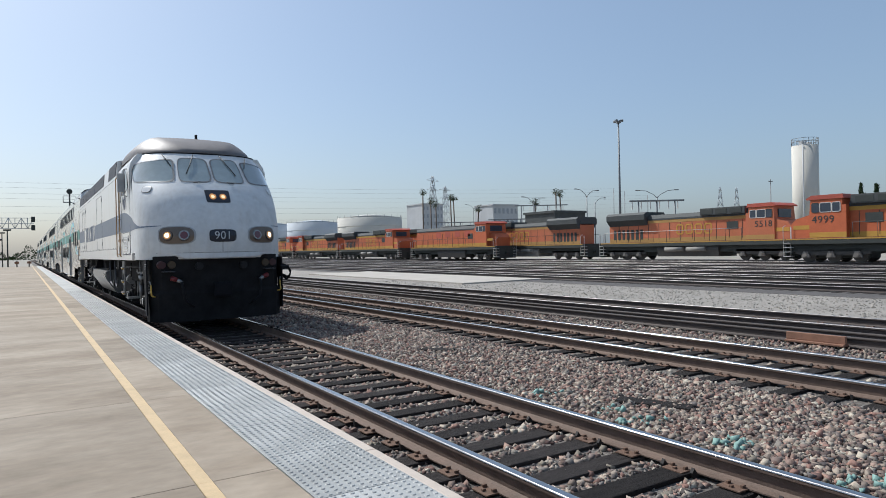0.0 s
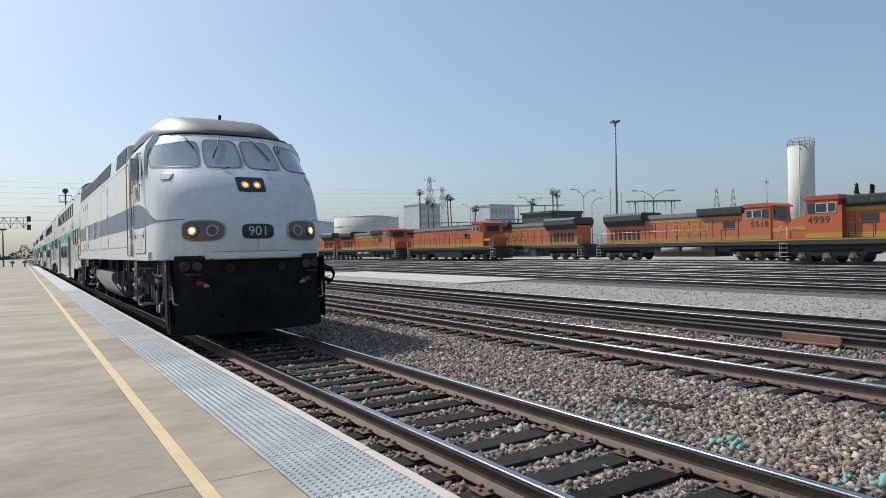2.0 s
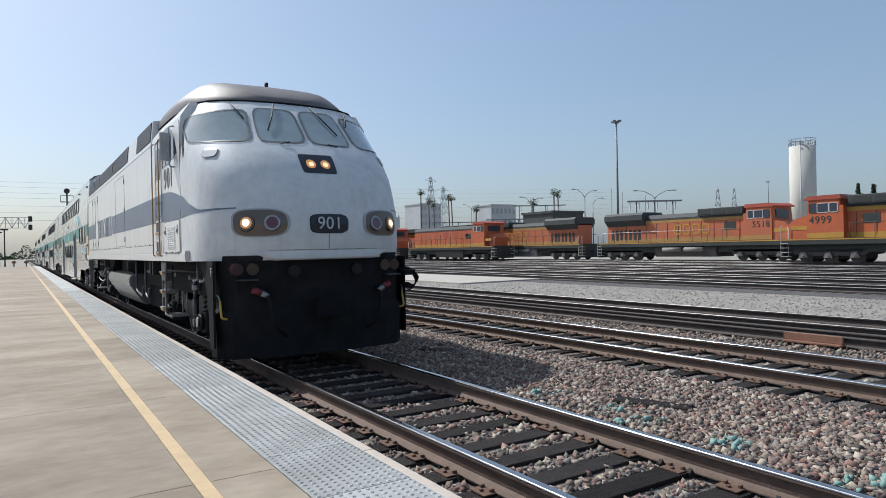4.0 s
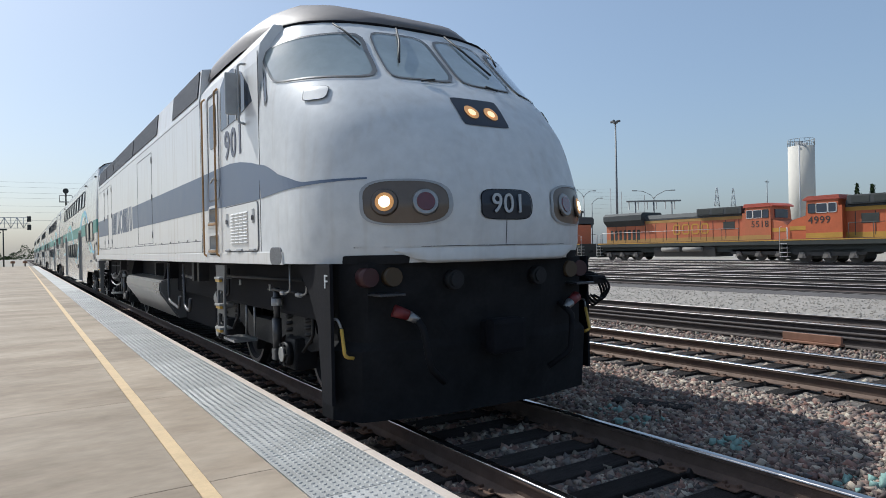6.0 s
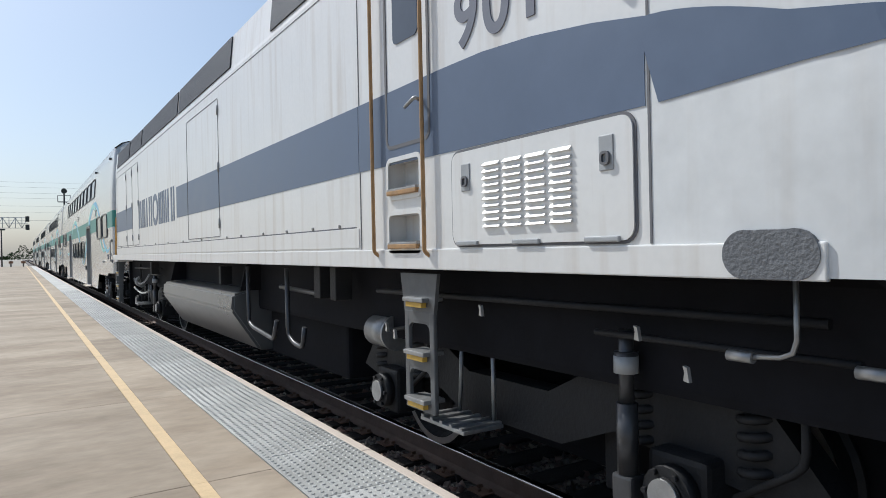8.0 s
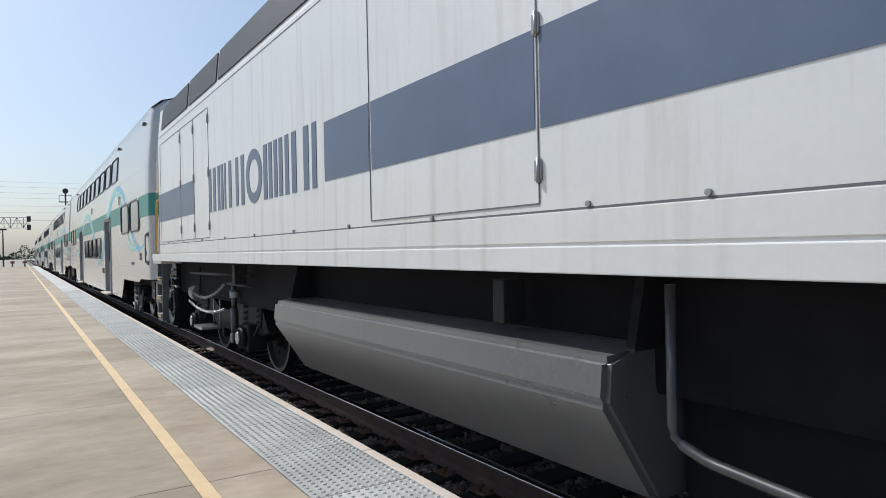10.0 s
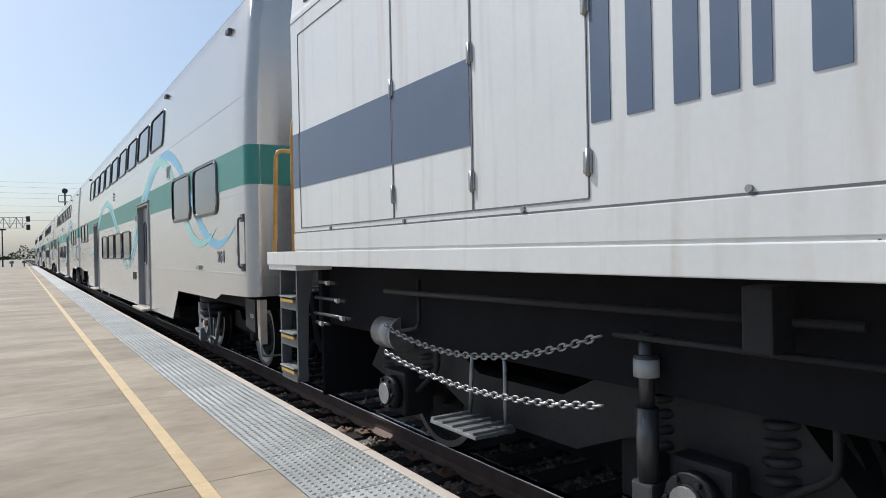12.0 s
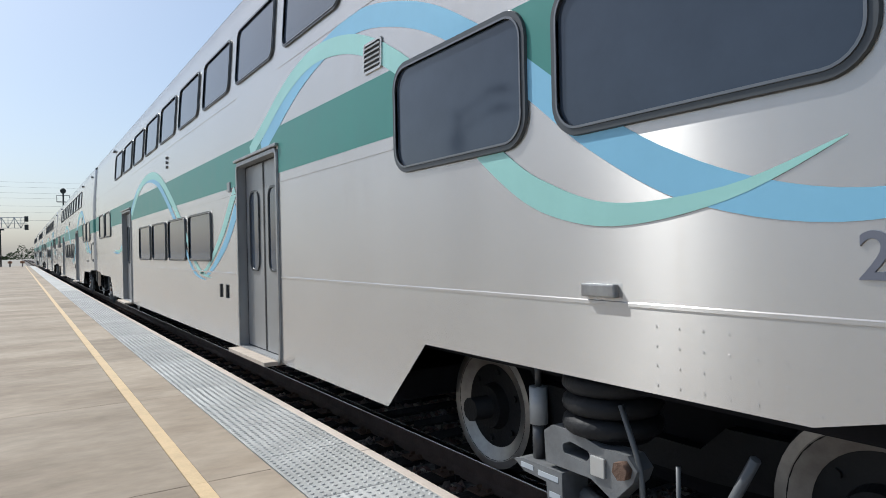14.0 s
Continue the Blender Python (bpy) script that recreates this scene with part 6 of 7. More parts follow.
    if number:
        lettering("car_number", number, 0.215, M_NUMDARK, car, pose(-1.503, 1.225, 1.56) @ FACE_LEFT, bold=0.002, spread=1.12, label="dark car number")
        lettering("car_letter", "B", 0.14, M_NUMDARK, car, pose(-1.503, 0.44, 1.63) @ FACE_LEFT)
        lettering("car_letter", "L", 0.07, M_NUMDARK, car, pose(-1.503, 0.44, 1.48) @ FACE_LEFT)
    for yc in (2.95, CAR_LEN - 2.95):
        car_truck(car, yc)
    return car


M_DOORGREY = mat("door_grey", (0.34, 0.345, 0.35), 0.4, 0.5, 0.15, 2)
car_a = build_car("264")
TRAIN = [(loco, 0.0), (car_a, 20.62)]
car_b = build_car("")
TRAIN.append((car_b, 20.62 + 26.0))
for i in range(2, 5):
    TRAIN.append((copy_thing(car_b, pose(CX, 33.5 + 26 * i, 0)), 20.62 + 26.0 * i))


# ---- parked freight locomotives ----
def freight_truck(parent, yc, axles):
    span = 1.75 * (axles - 1) / 2
    tr = part("truck", box(bm_new(), -0.6, 0.6, yc - span - 0.6, yc + span + 0.6, 0.3, 0.95, 0.05), M_FDARK, parent)
    for sg in (-1, 1):
        bm = bm_new()
        prism(bm, [(yc - span - 0.85, 0.62), (yc - span - 0.6, 0.95), (yc + span + 0.6, 0.95), (yc + span + 0.85, 0.62), (yc + span, 0.5), (yc - span, 0.5)], "x", sg * 1.0, sg * 1.15)
        part("side_frame", bm, M_FTRUCK, tr)
        for k in range(axles):
            y = yc - span + k * 1.75
            bm = bm_new()
            prism(bm, [(y - 0.30, 0.36), (y + 0.30, 0.36), (y + 0.16, 0.78), (y - 0.16, 0.78)], "x", sg * 1.12, sg * 1.30)
            cyl(bm, (sg * 1.30, y, 0.55), (sg * 1.36, y, 0.55), 0.12, seg=12)
            part("axle_box", bm, M_FTRUCK2, tr)
    for k in range(axles):
        y = yc - span + k * 1.75
        bm = bm_new()
        for sg in (-1, 1):
            cyl(bm, (sg * 0.70, y, 0.51), (sg * 0.83, y, 0.51), 0.51, seg=28)
        cyl(bm, (-0.75, y, 0.51), (0.75, y, 0.51), 0.09, seg=8)
        part("wheelset", bm, M_FTRUCK, tr)


M_FTRUCK = mat("freight_truck_grey", (0.075, 0.07, 0.065), 0.7, 0.1, 0.3, 2, 0.1, 10)
M_FTRUCK2 = mat("freight_axle_box", (0.22, 0.20, 0.18), 0.7, 0.1, 0.3, 2)
M_FROOF = mat("freight_dark_roof", (0.07, 0.075, 0.075), 0.7, 0.1, 0.3, 0.7, 0.1, 6)
M_FPALE = mat("sun_bleached_orange", (0.60, 0.16, 0.075), 0.65, 0, 0.25, 0.7, 0.05, 8, col2=(0.48, 0.15, 0.06), stain=0.2)
M_FFADE = mat("faded_orange_yellow", (0.52, 0.29, 0.085), 0.65, 0, 0.2, 0.8, 0.05, 8, stain=0.2)


def freight_loco(label, m, length, number="", wide_band=False, switcher=False, faded=False, pale_tank=False):
    lo = thing("freight_locomotive", m, label, "locomotive", "parked freight locomotives")
    L = length
    axles = 2 if switcher else 3
    orange, band = (M_FPALE if faded else M_FORANGE), (M_FFADE if faded else M_FYEL)
    part("deck", box(bm_new(), -1.55, 1.55, 0.35, L - 0.35, 1.30, 1.72, 0.02), M_FDARK, lo, "dark deck and side sill")
    part("underframe", box(bm_new(), -1.15, 1.15, 0.6, L - 0.6, 0.75, 1.32, 0.02), M_FDARK, lo, "dark underframe")
    for sg in (-1, 1):
        part("sill_stripe", box(bm_new(), min(sg * 1.55, sg * 1.56), max(sg * 1.55, sg * 1.56), 0.4, L - 0.4, 1.62, 1.70), M_FYEL, lo, "yellow sill stripe")
    # hood with banded sides
    hw = 1.05
    h0 = 4.6
    bm = box(bm_new(), -hw, hw, h0, L - 1.2, 1.72, 3.95, 0.03)
    hood = part("hood", bm, M_FPALE if faded else orange, lo, "faded orange hood" if faded else "orange hood")
    part("hood_roof", prism(bm_new(), [(-hw - 0.03, 3.82), (-hw - 0.03, 3.98), (-hw + 0.15, 4.34), (hw - 0.15, 4.34), (hw + 0.03, 3.98), (hw + 0.03, 3.82)], "y", h0, L - 1.2), M_FROOF, hood, "dark hood roof")
    if switcher:
        bm = bm_new()
        for k in range(3):
            cyl(bm, (0, h0 + 3.2 + k * 2.6, 4.2), (0, h0 + 3.2 + k * 2.6, 4.5), 0.75, seg=20)
        part("roof_fan", bm, M_FROOF, hood)
        for sg in (-1, 1):
            for k in range(4):
                y = h0 + 1.6 + k * 2.3
                part("grille", box(bm_new(), min(sg * hw, sg * (hw + 0.02)), max(sg * hw, sg * (hw + 0.02)), y, y + 1.2, 3.0, 3.7, 0.01), M_FRED, hood, "dark red grille")
    else:
        # radiator wings at the rear, dynamic brake block behind the cab
        prism_poly = [(-1.02, 3.35), (-1.55, 3.95), (-1.55, 4.45), (-1.3, 4.68), (1.3, 4.68), (1.55, 4.45), (1.55, 3.95), (1.02, 3.35)]
        part("radiator", prism(bm_new(), prism_poly, "y", L - 6.2, L - 1.25), M_FROOF, hood, "dark overhanging radiator")
        part("brake_grid", box(bm_new(), -1.3, 1.3, h0 + 0.2, h0 + 4.6, 3.98, 4.62, 0.04), M_FROOF, hood, "dark dynamic brake housing")
        for sg in (-1, 1):
            for k in range(3):
                y = h0 + 0.5 + k * 1.4
                part("grid_screen", box(bm_new(), min(sg * 1.3, sg * 1.32), max(sg * 1.3, sg * 1.32), y, y + 1.15, 4.08, 4.52, 0.01), M_FDARK, hood)
            for k in range(7):
                y = L - 5.6 + k * 0.58
                part("grille", box(bm_new(), min(sg * hw, sg * (hw + 0.02)), max(sg * hw, sg * (hw + 0.02)), y, y + 0.34, 2.0, 3.0, 0.01), M_FDARK, hood)
    for sg in (-1, 1):
        part("lower_band", box(bm_new(), min(sg * hw, sg * (hw + 0.012)), max(sg * hw, sg * (hw + 0.012)), h0, L - 1.25, 1.74, 2.1), band, hood, "yellow lower band")
        if not switcher:
            part("upper_band", box(bm_new(), min(sg * hw, sg * (hw + 0.012)), max(sg * hw, sg * (hw + 0.012)), h0, L - 6.3, 3.55, 3.92), band, hood, "yellow upper band")
        for k in range(int((L - 1.5 - h0) / 1.25)):
            y = h0 + 0.6 + k * 1.25
            part("door_seam", box(bm_new(), min(sg * hw, sg * (hw + 0.018)), max(sg * hw, sg * (hw + 0.018)), y, y + 0.04, 1.9, 3.5), M_FDARK, hood)
        # yellow name as plain shapes
        if not switcher:
            yc = (h0 + L - 6) / 2
            for k in range(4):
                y = yc - 1.9 + k * 1.0
                bm = bm_new()
                ring_x(bm, y + 0.14, y + 0.66, 2.5, 3.2, 0.03, 0.13, sg * hw, sg * (hw + 0.02), 1)
                part("name_shape", bm, M_FYEL, hood, "plain yellow shape")
    # cab and nose
    bm = bm_new()
    prism(bm, [(2.1, 1.72), (2.1, 3.35), (2.2, 4.45), (4.35, 4.45), (4.35, 3.98), (4.6, 3.98), (4.6, 1.72)], "x", -1.5, 1.5)
    cab = part("cab", bm, orange, lo, "orange driver's cab")
    bm = bm_new()
    prism(bm, [(1.95, 4.42), (1.9, 4.50), (2.3, 4.72), (4.40, 4.72), (4.48, 4.42)], "x", -1.56, 1.56)
    part("cab_roof", bm, M_FRED, cab, "red overhanging cab roof")
    bm = bm_new()
    prism(bm, [(0.75, 1.72), (0.75, 2.75), (1.1, 3.1), (2.1, 3.38), (2.1, 1.72)], "x", -1.42 if not switcher else -1.0, 1.42 if not switcher else 1.0)
    part("nose", bm, orange, cab, "orange low nose")
    bm = box(bm_new(), -0.9, 0.9, 2.06, 2.16, 3.5, 4.2, 0.02)
    part("front_window", bm, M_GLASS, cab)
    for sg in (-1, 1):
        for y0, y1 in ((2.32, 2.78), (2.88, 3.60), (3.70, 4.20)):
            w = part("side_window", prism(bm_new(), rrect(y0, y1, 3.55, 4.15, 0.06, 3), "x", sg * 1.49, sg * 1.515), M_GLASS, cab)
            part("window_frame", ring_x(bm_new(), y0, y1, 3.55, 4.15, 0.06, 0.05, sg * 1.49, sg * 1.525, 3), M_FWHITE if y0 > 2.5 and y0 < 3.9 else M_FDARK, w)
        part("lower_band", box(bm_new(), min(sg * 1.5, sg * 1.51), max(sg * 1.5, sg * 1.51), 2.1, 4.6, 1.76, 2.12), band, cab, "yellow lower band")
        part("nose_plate", box(bm_new(), min(sg * 1.42, sg * 1.435), max(sg * 1.42, sg * 1.435), 0.9, 2.05, 2.35, 2.65), M_FYEL, cab, "yellow nose panel")
        if number:
            mm = pose(sg * 1.505, 3.05, 3.0) @ FACE_LEFT if sg < 0 else pose(sg * 1.505, 3.05, 3.0, 0, 0, 180) @ FACE_LEFT
            lettering("road_number", number, 0.72, M_FDARK, cab, mm, 0.01, "dark road number", 1.1)
        part("side_grille", box(bm_new(), min(sg * hw, sg * (hw + 0.02)), max(sg * hw, sg * (hw + 0.02)), 5.6, 6.7, 2.7, 3.35, 0.01), M_FDARK, hood)
        # tanks and reservoirs
        if not switcher:
            for y0 in (L / 2 - 2.2, L / 2 + 0.2):
                bm = bm_new()
                cyl(bm, (sg * 1.40, y0, 1.02), (sg * 1.40, y0 + 2.0, 1.02), 0.21, seg=16)
                part("air_reservoir", bm, M_FGREY, lo, "pale grey air reservoir")
        # handrails
        r = bm_new()
        tube(r, [(sg * 1.5, 5.0, 2.75), (sg * 1.5, L - 1.0, 2.75)], 0.02, 6)
        rail = part("side_rail", r, M_FWHITE if number == "5518" else M_FDARK, lo)
        k = 5.0
        while k < L - 0.8:
            b2 = bm_new()
            cyl(b2, (sg * 1.5, k, 1.7), (sg * 1.5, k, 2.75), 0.022, seg=6)
            part("stanchion", b2, M_FDARK, rail)
            k += 1.55
        for y in (0.45, L - 0.45):
            for k in range(4):
                part("step", box(bm_new(), min(sg * 1.05, sg * 1.56), max(sg * 1.05, sg * 1.56), y - 0.28, y + 0.28, 0.42 + k * 0.32, 0.46 + k * 0.32), M_FWHITE, lo, "pale step")
            bm = bm_new()
            tube(bm, [(sg * 1.52, y - 0.28, 0.45), (sg * 1.52, y - 0.28, 2.6), (sg * 1.2, y - 0.28, 2.7)], 0.022, 6)
            part("grab_rail", bm, M_FWHITE, lo)
            bm = bm_new()
            tube(bm, [(sg * 1.52, y + 0.28, 0.45), (sg * 1.52, y + 0.28, 1.75), (sg * 1.52, y + 0.28, 2.6)], 0.022, 6)
            part("grab_rail", bm, M_FWHITE, lo)
    bm = bm_new()
    y0, y1 = (L / 2 - 3.4, L / 2 + 3.2)
    prism(bm, [(-1.40, 0.95), (-1.30, 1.28), (1.30, 1.28), (1.40, 0.95), (1.25, 0.34), (-1.25, 0.34)], "y", y0, y1)
    part("fuel_tank", bm, M_FGREY if pale_tank else M_FTRUCK, lo, "pale grey fuel tank" if pale_tank else "dark fuel tank")
    for y in (0.3, L - 0.3):
        part("pilot", box(bm_new(), -1.5, 1.5, y - 0.05, y + 0.05, 0.25, 1.4, 0.02), M_FDARK, lo, "dark pilot plate")
        part("coupler", box(bm_new(), -0.15, 0.15, (y - 0.5) if y < 1 else y, y if y < 1 else y + 0.5, 0.75, 1.0, 0.04), M_FDARK, lo)
    for yc in ((3.4, L - 3.4) if not switcher else (3.6, L - 3.4)):
        freight_truck(lo, yc, axles)
    return lo


XA, XB = 48.6, 52.6
freight_loco("weathered orange freight locomotive with dark roof and yellow band", pose(XA, 27.9, 0, 0, 0, 180), 22.3, "4999")
freight_loco("faded orange and yellow freight locomotive with white handrail", pose(XB, 28.7, 0), 21.5, "5518", faded=True)
freight_loco("faded orange freight locomotive with pale grey fuel tank", pose(XB, 74.4, 0, 0, 0, 180), 22.3, "", faded=True, pale_tank=True)
freight_loco("bright orange four-axle freight locomotive with black tank", pose(XA, 62.6, 0), 20.8, "", switcher=True)
freight_loco("sun-bleached orange freight locomotive with dark radiator", pose(XA, 86.6, 0), 22.3, "", faded=False)
freight_loco("orange freight locomotive with dark grey roof, far down the row", pose(XA, 131.8, 0, 0, 0, 180), 22.3, "")
freight_loco("orange freight locomotive at the end of the row", pose(XA, 132.6, 0), 22.3, "")
freight_loco("orange and dark green freight locomotive on the rear track", pose(XB, 97.5, 0, 0, 0, 180), 22.3, "")


# ---- distance ----
def tubes(name, paths, r, material, parent, label="", seg=6):
    bm = bm_new()
    for q in paths:
        tube(bm, q, r, seg)
    return part(name, bm, material, parent, label)


def high_mast(x, y, top):
    t = thing("high_mast_lamp", pose(x, y, -0.2), "tall slender grey yard lighting mast", "light mast")
    part("mast", cyl(bm_new(), (0, 0, 0), (0, 0, top), 0.17, 0.09, seg=12), M_POLE, t)
    part("ring", cyl(bm_new(), (0, 0, top - 0.25), (0, 0, top - 0.1), 0.25, 0.25, seg=14), M_POLE, t)
    for k in range(4):
        a = k * math.tau / 4 + 0.4
        b = bm_new()
        box(b, -0.22, 0.22, -0.12, 0.12, 0, 0.28, 0.05)
        o = part("floodlight", b, M_POLE, t)
        o.matrix_basis = pose(0.42 * math.cos(a), 0.42 * math.sin(a), top - 0.12, 15, 0, math.degrees(a))


def street_lamp(x, y, top, arms, rz=0.0):
    t = thing("street_lamp", pose(x, y, -0.2, 0, 0, rz), "grey street lamp with long curved arm" if arms == 1 else "grey street lamp with two long curved arms", "street lamp", "street lamps beyond the yard")
    part("pole", cyl(bm_new(), (0, 0, 0), (0, 0, top - 1.2), 0.13, 0.09, seg=10), M_POLE, t)
    for sg in ((-1, 1) if arms == 2 else (1,)):
        part("arm", tube(bm_new(), [(0, 0, top - 1.6), (sg * 0.6, 0, top - 0.9), (sg * 2.2, 0, top - 0.1), (sg * 3.6, 0, top)], 0.06, 6), M_POLE, t)
        part("lamp_head", box(bm_new(), min(sg * 3.4, sg * 4.3), max(sg * 3.4, sg * 4.3), -0.15, 0.15, top - 0.08, top + 0.1, 0.04), M_POLE, t)


def palm(x, y, top, seed):
    rnd = random.Random(seed)
    t = thing("palm_tree", pose(x, y, -0.3), "tall thin fan palm with ragged crown", "tree", "palms beyond the yard")
    bx, by = rnd.uniform(-.6, .6), rnd.uniform(-.6, .6)
    b = bm_new()
    tube(b, [(0, 0, 0), (bx * 0.3, by * 0.3, top * 0.4), (bx, by, top * 0.95)], 0.24, 8)
    part("trunk", b, M_BARK, t)
    b = bm_new()
    for k in range(46):
        a, el = rnd.uniform(0, math.tau), rnd.uniform(-0.9, 1.2)
        ln = rnd.uniform(1.5, 2.5) * (0.75 if el < -0.3 else 1)
        d = Vector((math.cos(a) * math.cos(el), math.sin(a) * math.cos(el), math.sin(el)))
        s = d.cross(Vector((0, 0, 1))).normalized()
        c = Vector((bx, by, top * 0.95))
        mid = c + d * ln * 0.55
        tip = c + d * ln + Vector((0, 0, -0.35 * ln * rnd.uniform(0.3, 1)))
        for f in (-0.5, -0.17, 0.17, 0.5):
            e = tip + s * f * ln * 0.55 - d * abs(f) * 0.3
            vs = [b.verts.new(q) for q in (mid, mid + (e - mid) * 0.5 + s * 0.09 + Vector((0, 0, 0.05)), e, mid + (e - mid) * 0.5 - s * 0.09)]
            b.faces.new(vs)
        tube(b, [c, mid], 0.03, 4)
    part("crown", b, M_PALM, t, "ragged fan leaves")


def pylon(x, y, top, w, arms=3):
    t = thing("transmission_tower", pose(x, y, -0.3, 0, 0, 25), "grey steel lattice transmission tower", "pylon", "pylons on the horizon")
    paths = []
    def wid(z):
        f = z / top
        return w * (1 - f) ** 1.1 / 2 + 0.5
    n = 9
    for i in range(n):
        z0, z1 = top * i / n, top * (i + 1) / n
        a, c = wid(z0), wid(z1)
        P = [(-a, -a, z0), (a, -a, z0), (a, a, z0), (-a, a, z0)]
        Q = [(-c, -c, z1), (c, -c, z1), (c, c, z1), (-c, c, z1)]
        for k in range(4):
            paths += [[P[k], Q[k]], [P[k], Q[(k + 1) % 4]], [P[(k + 1) % 4], Q[k]]]
    tubes("lattice", paths, 0.13, M_LATTICE, t, seg=4)
    for k in range(arms):
        z = top * (0.68 + 0.13 * k)
        tubes("crossarm", [[(-w * 0.75, 0, z), (w * 0.75, 0, z)], [(-w * 0.75, 0, z), (0, 0, z + top * 0.04)], [(w * 0.75, 0, z), (0, 0, z + top * 0.04)]], 0.13, M_LATTICE, t, seg=4)


def storage_tank(x, y, r, top, material, label):
    t = thing("storage_tank", pose(x, y, -0.3), label, "tank", "oil tanks on the horizon")
    part("shell", cyl(bm_new(), (0, 0, 0), (0, 0, top), r, seg=40), material, t)
    b = bm_new()
    cyl(b, (0, 0, top), (0, 0, top + r * 0.10), r, r * 0.3, seg=40)
    part("roof", b, material, t)
    for k in range(3):
        b = bm_new()
        cyl(b, (0, 0, top * (k + 1) / 4), (0, 0, top * (k + 1) / 4 + 0.25), r + 0.12, seg=40)
        part("wind_girder", b, material, t)
    b = bm_new()
    for k in range(24):
        a = k * math.tau / 24
        cyl(b, (r * math.cos(a), r * math.sin(a), top), (r * math.cos(a), r * math.sin(a), top + 1.2), 0.07, seg=4)
    part("rail_posts", b, M_POLE, t)


def silo(x, y, r, top):
    t = thing("silo", pose(x, y, -0.3), "tall cream concrete silo with railed top", "silo")
    part("shell", cyl(bm_new(), (0, 0, 0), (0, 0, top), r, seg=40), M_TANKW, t)
    part("pipe", cyl(bm_new(), (-r - 0.15, -1.0, 0), (-r - 0.15, -1.0, top), 0.12, seg=8), M_BLDG, t)
    paths = []
    n = 16
    ring = [(r * math.cos(k * math.tau / n), r * math.sin(k * math.tau / n)) for k in range(n)]
    for z in (top + 0.7, top + 1.35):
        paths += [[(*ring[k], z), (*ring[(k + 1) % n], z)] for k in range(n)]
    for k in range(n):
        paths.append([(*ring[k], top), (*ring[k], top + 1.35)])
    tubes("top_railing", paths, 0.05, M_POLE, t, seg=4)
    for k, (dx, dy, h) in enumerate(((-0.8, 0.2, 0.9), (0.6, -0.5, 0.7), (0.9, 0.6, 1.1), (-0.1, -0.9, 0.6))):
        part("roof_machine", box(bm_new(), dx - 0.4, dx + 0.4, dy - 0.35, dy + 0.35, top, top + h, 0.05), M_BLDG, t)


def block(name, x0, x1, y0, y1, top, rows, cols, label, material=M_BLDG):
    t = thing(name, pose((x0 + x1) / 2, (y0 + y1) / 2, -0.3), label, "building", "industrial buildings on the horizon")
    w, d = (x1 - x0) / 2, (y1 - y0) / 2
    part("wall", box(bm_new(), -w, w, -d, d, 0, top), material, t)
    part("roof", box(bm_new(), -w - 0.3, w + 0.3, -d - 0.3, d + 0.3, top, top + 0.5), material, t)
    for i in range(rows):
        for j in range(cols):
            z = top * (i + 0.55) / (rows + 0.3)
            x = -w + 2 * w * (j + 0.25) / cols
            part("window", box(bm_new(), x, x + w / cols, -d - 0.06, -d + 0.02, z, z + top / rows * 0.45), M_FARWIN, t)


def frame_gantry(x, y, length, z, rz, label, legs=3):
    t = thing("pipe_gantry", pose(x, y, -0.3, 0, 0, rz), label, "gantry", "pipe gantries behind the yard")
    part("beam", box(bm_new(), 0, length, -0.2, 0.2, z - 0.25, z + 0.05, 0.03), M_POLE, t)
    for k in range(legs):
        xx = length * (k + 0.5) / legs
        part("leg", cyl(bm_new(), (xx, 0, 0), (xx, 0, z - 0.2), 0.14, seg=8), M_POLE, t)
    for k in range(legs * 2):
        xx = length * (k + 0.3) / (legs * 2)
        part("hanger", box(bm_new(), xx - 0.08, xx + 0.08, -0.1, 0.1, z - 1.6, z - 0.2), M_FWHITE, t)


def conifer(x, y, top, w, seed):
    rnd = random.Random(seed)
    t = thing("conifer_tree", pose(x, y, -0.3), "dark narrow conifer with uneven outline", "tree", "trees behind the yard")
    part("trunk", cyl(bm_new(), (0, 0, 0), (0, 0, top * 0.95), 0.28, 0.05, seg=8), M_BARK, t)
    b = bm_new()
    for k in range(1500):
        f = rnd.random() ** 0.8
        z = top * (0.15 + 0.85 * f)
        rr = w * (1 - f) ** 0.75 * (0.75 + 0.5 * rnd.random()) * (0.8 + 0.3 * math.sin(z * 2.3 + seed)) * math.sqrt(rnd.random() * 0.8 + 0.2) + 0.05
        a = rnd.uniform(0, math.tau)
        c = Vector((rr * math.cos(a), rr * math.sin(a), z))
        s = rnd.uniform(0.12, 0.34)
        vs = [b.verts.new(c + Vector((rnd.uniform(-s, s), rnd.uniform(-s, s), rnd.uniform(-s, s)))) for _ in range(3)]
        b.faces.new(vs)
    part("crown", b, M_LEAF, t, "dark needle clumps")


def tree_line():
    rnd = random.Random(5)
    b = bm_new()
    for k in range(14000):
        x = -40 + 460 * rnd.random() ** 1.8
        y = 520 + 40 * math.sin(x * 0.02) + rnd.uniform(-20, 20)
        h = 6 + 3.2 * math.sin(x * 0.11) + 2.2 * math.sin(x * 0.37 + 1) + 1.5 * math.sin(x * 0.9)
        c = Vector((x, y, max(2.0, h) * rnd.random() ** 1.4))
        s = rnd.uniform(0.3, 0.75)
        vs = [b.verts.new(c + Vector((rnd.uniform(-s, s), rnd.uniform(-s, s), rnd.uniform(-s, s)))) for _ in range(4)]
        b.faces.new(vs[:3])
        b.faces.new(vs[1:])
    tagged(part("far_trees", b, M_LEAF), "uneven line of far trees on the horizon", "trees", kind="stuff")


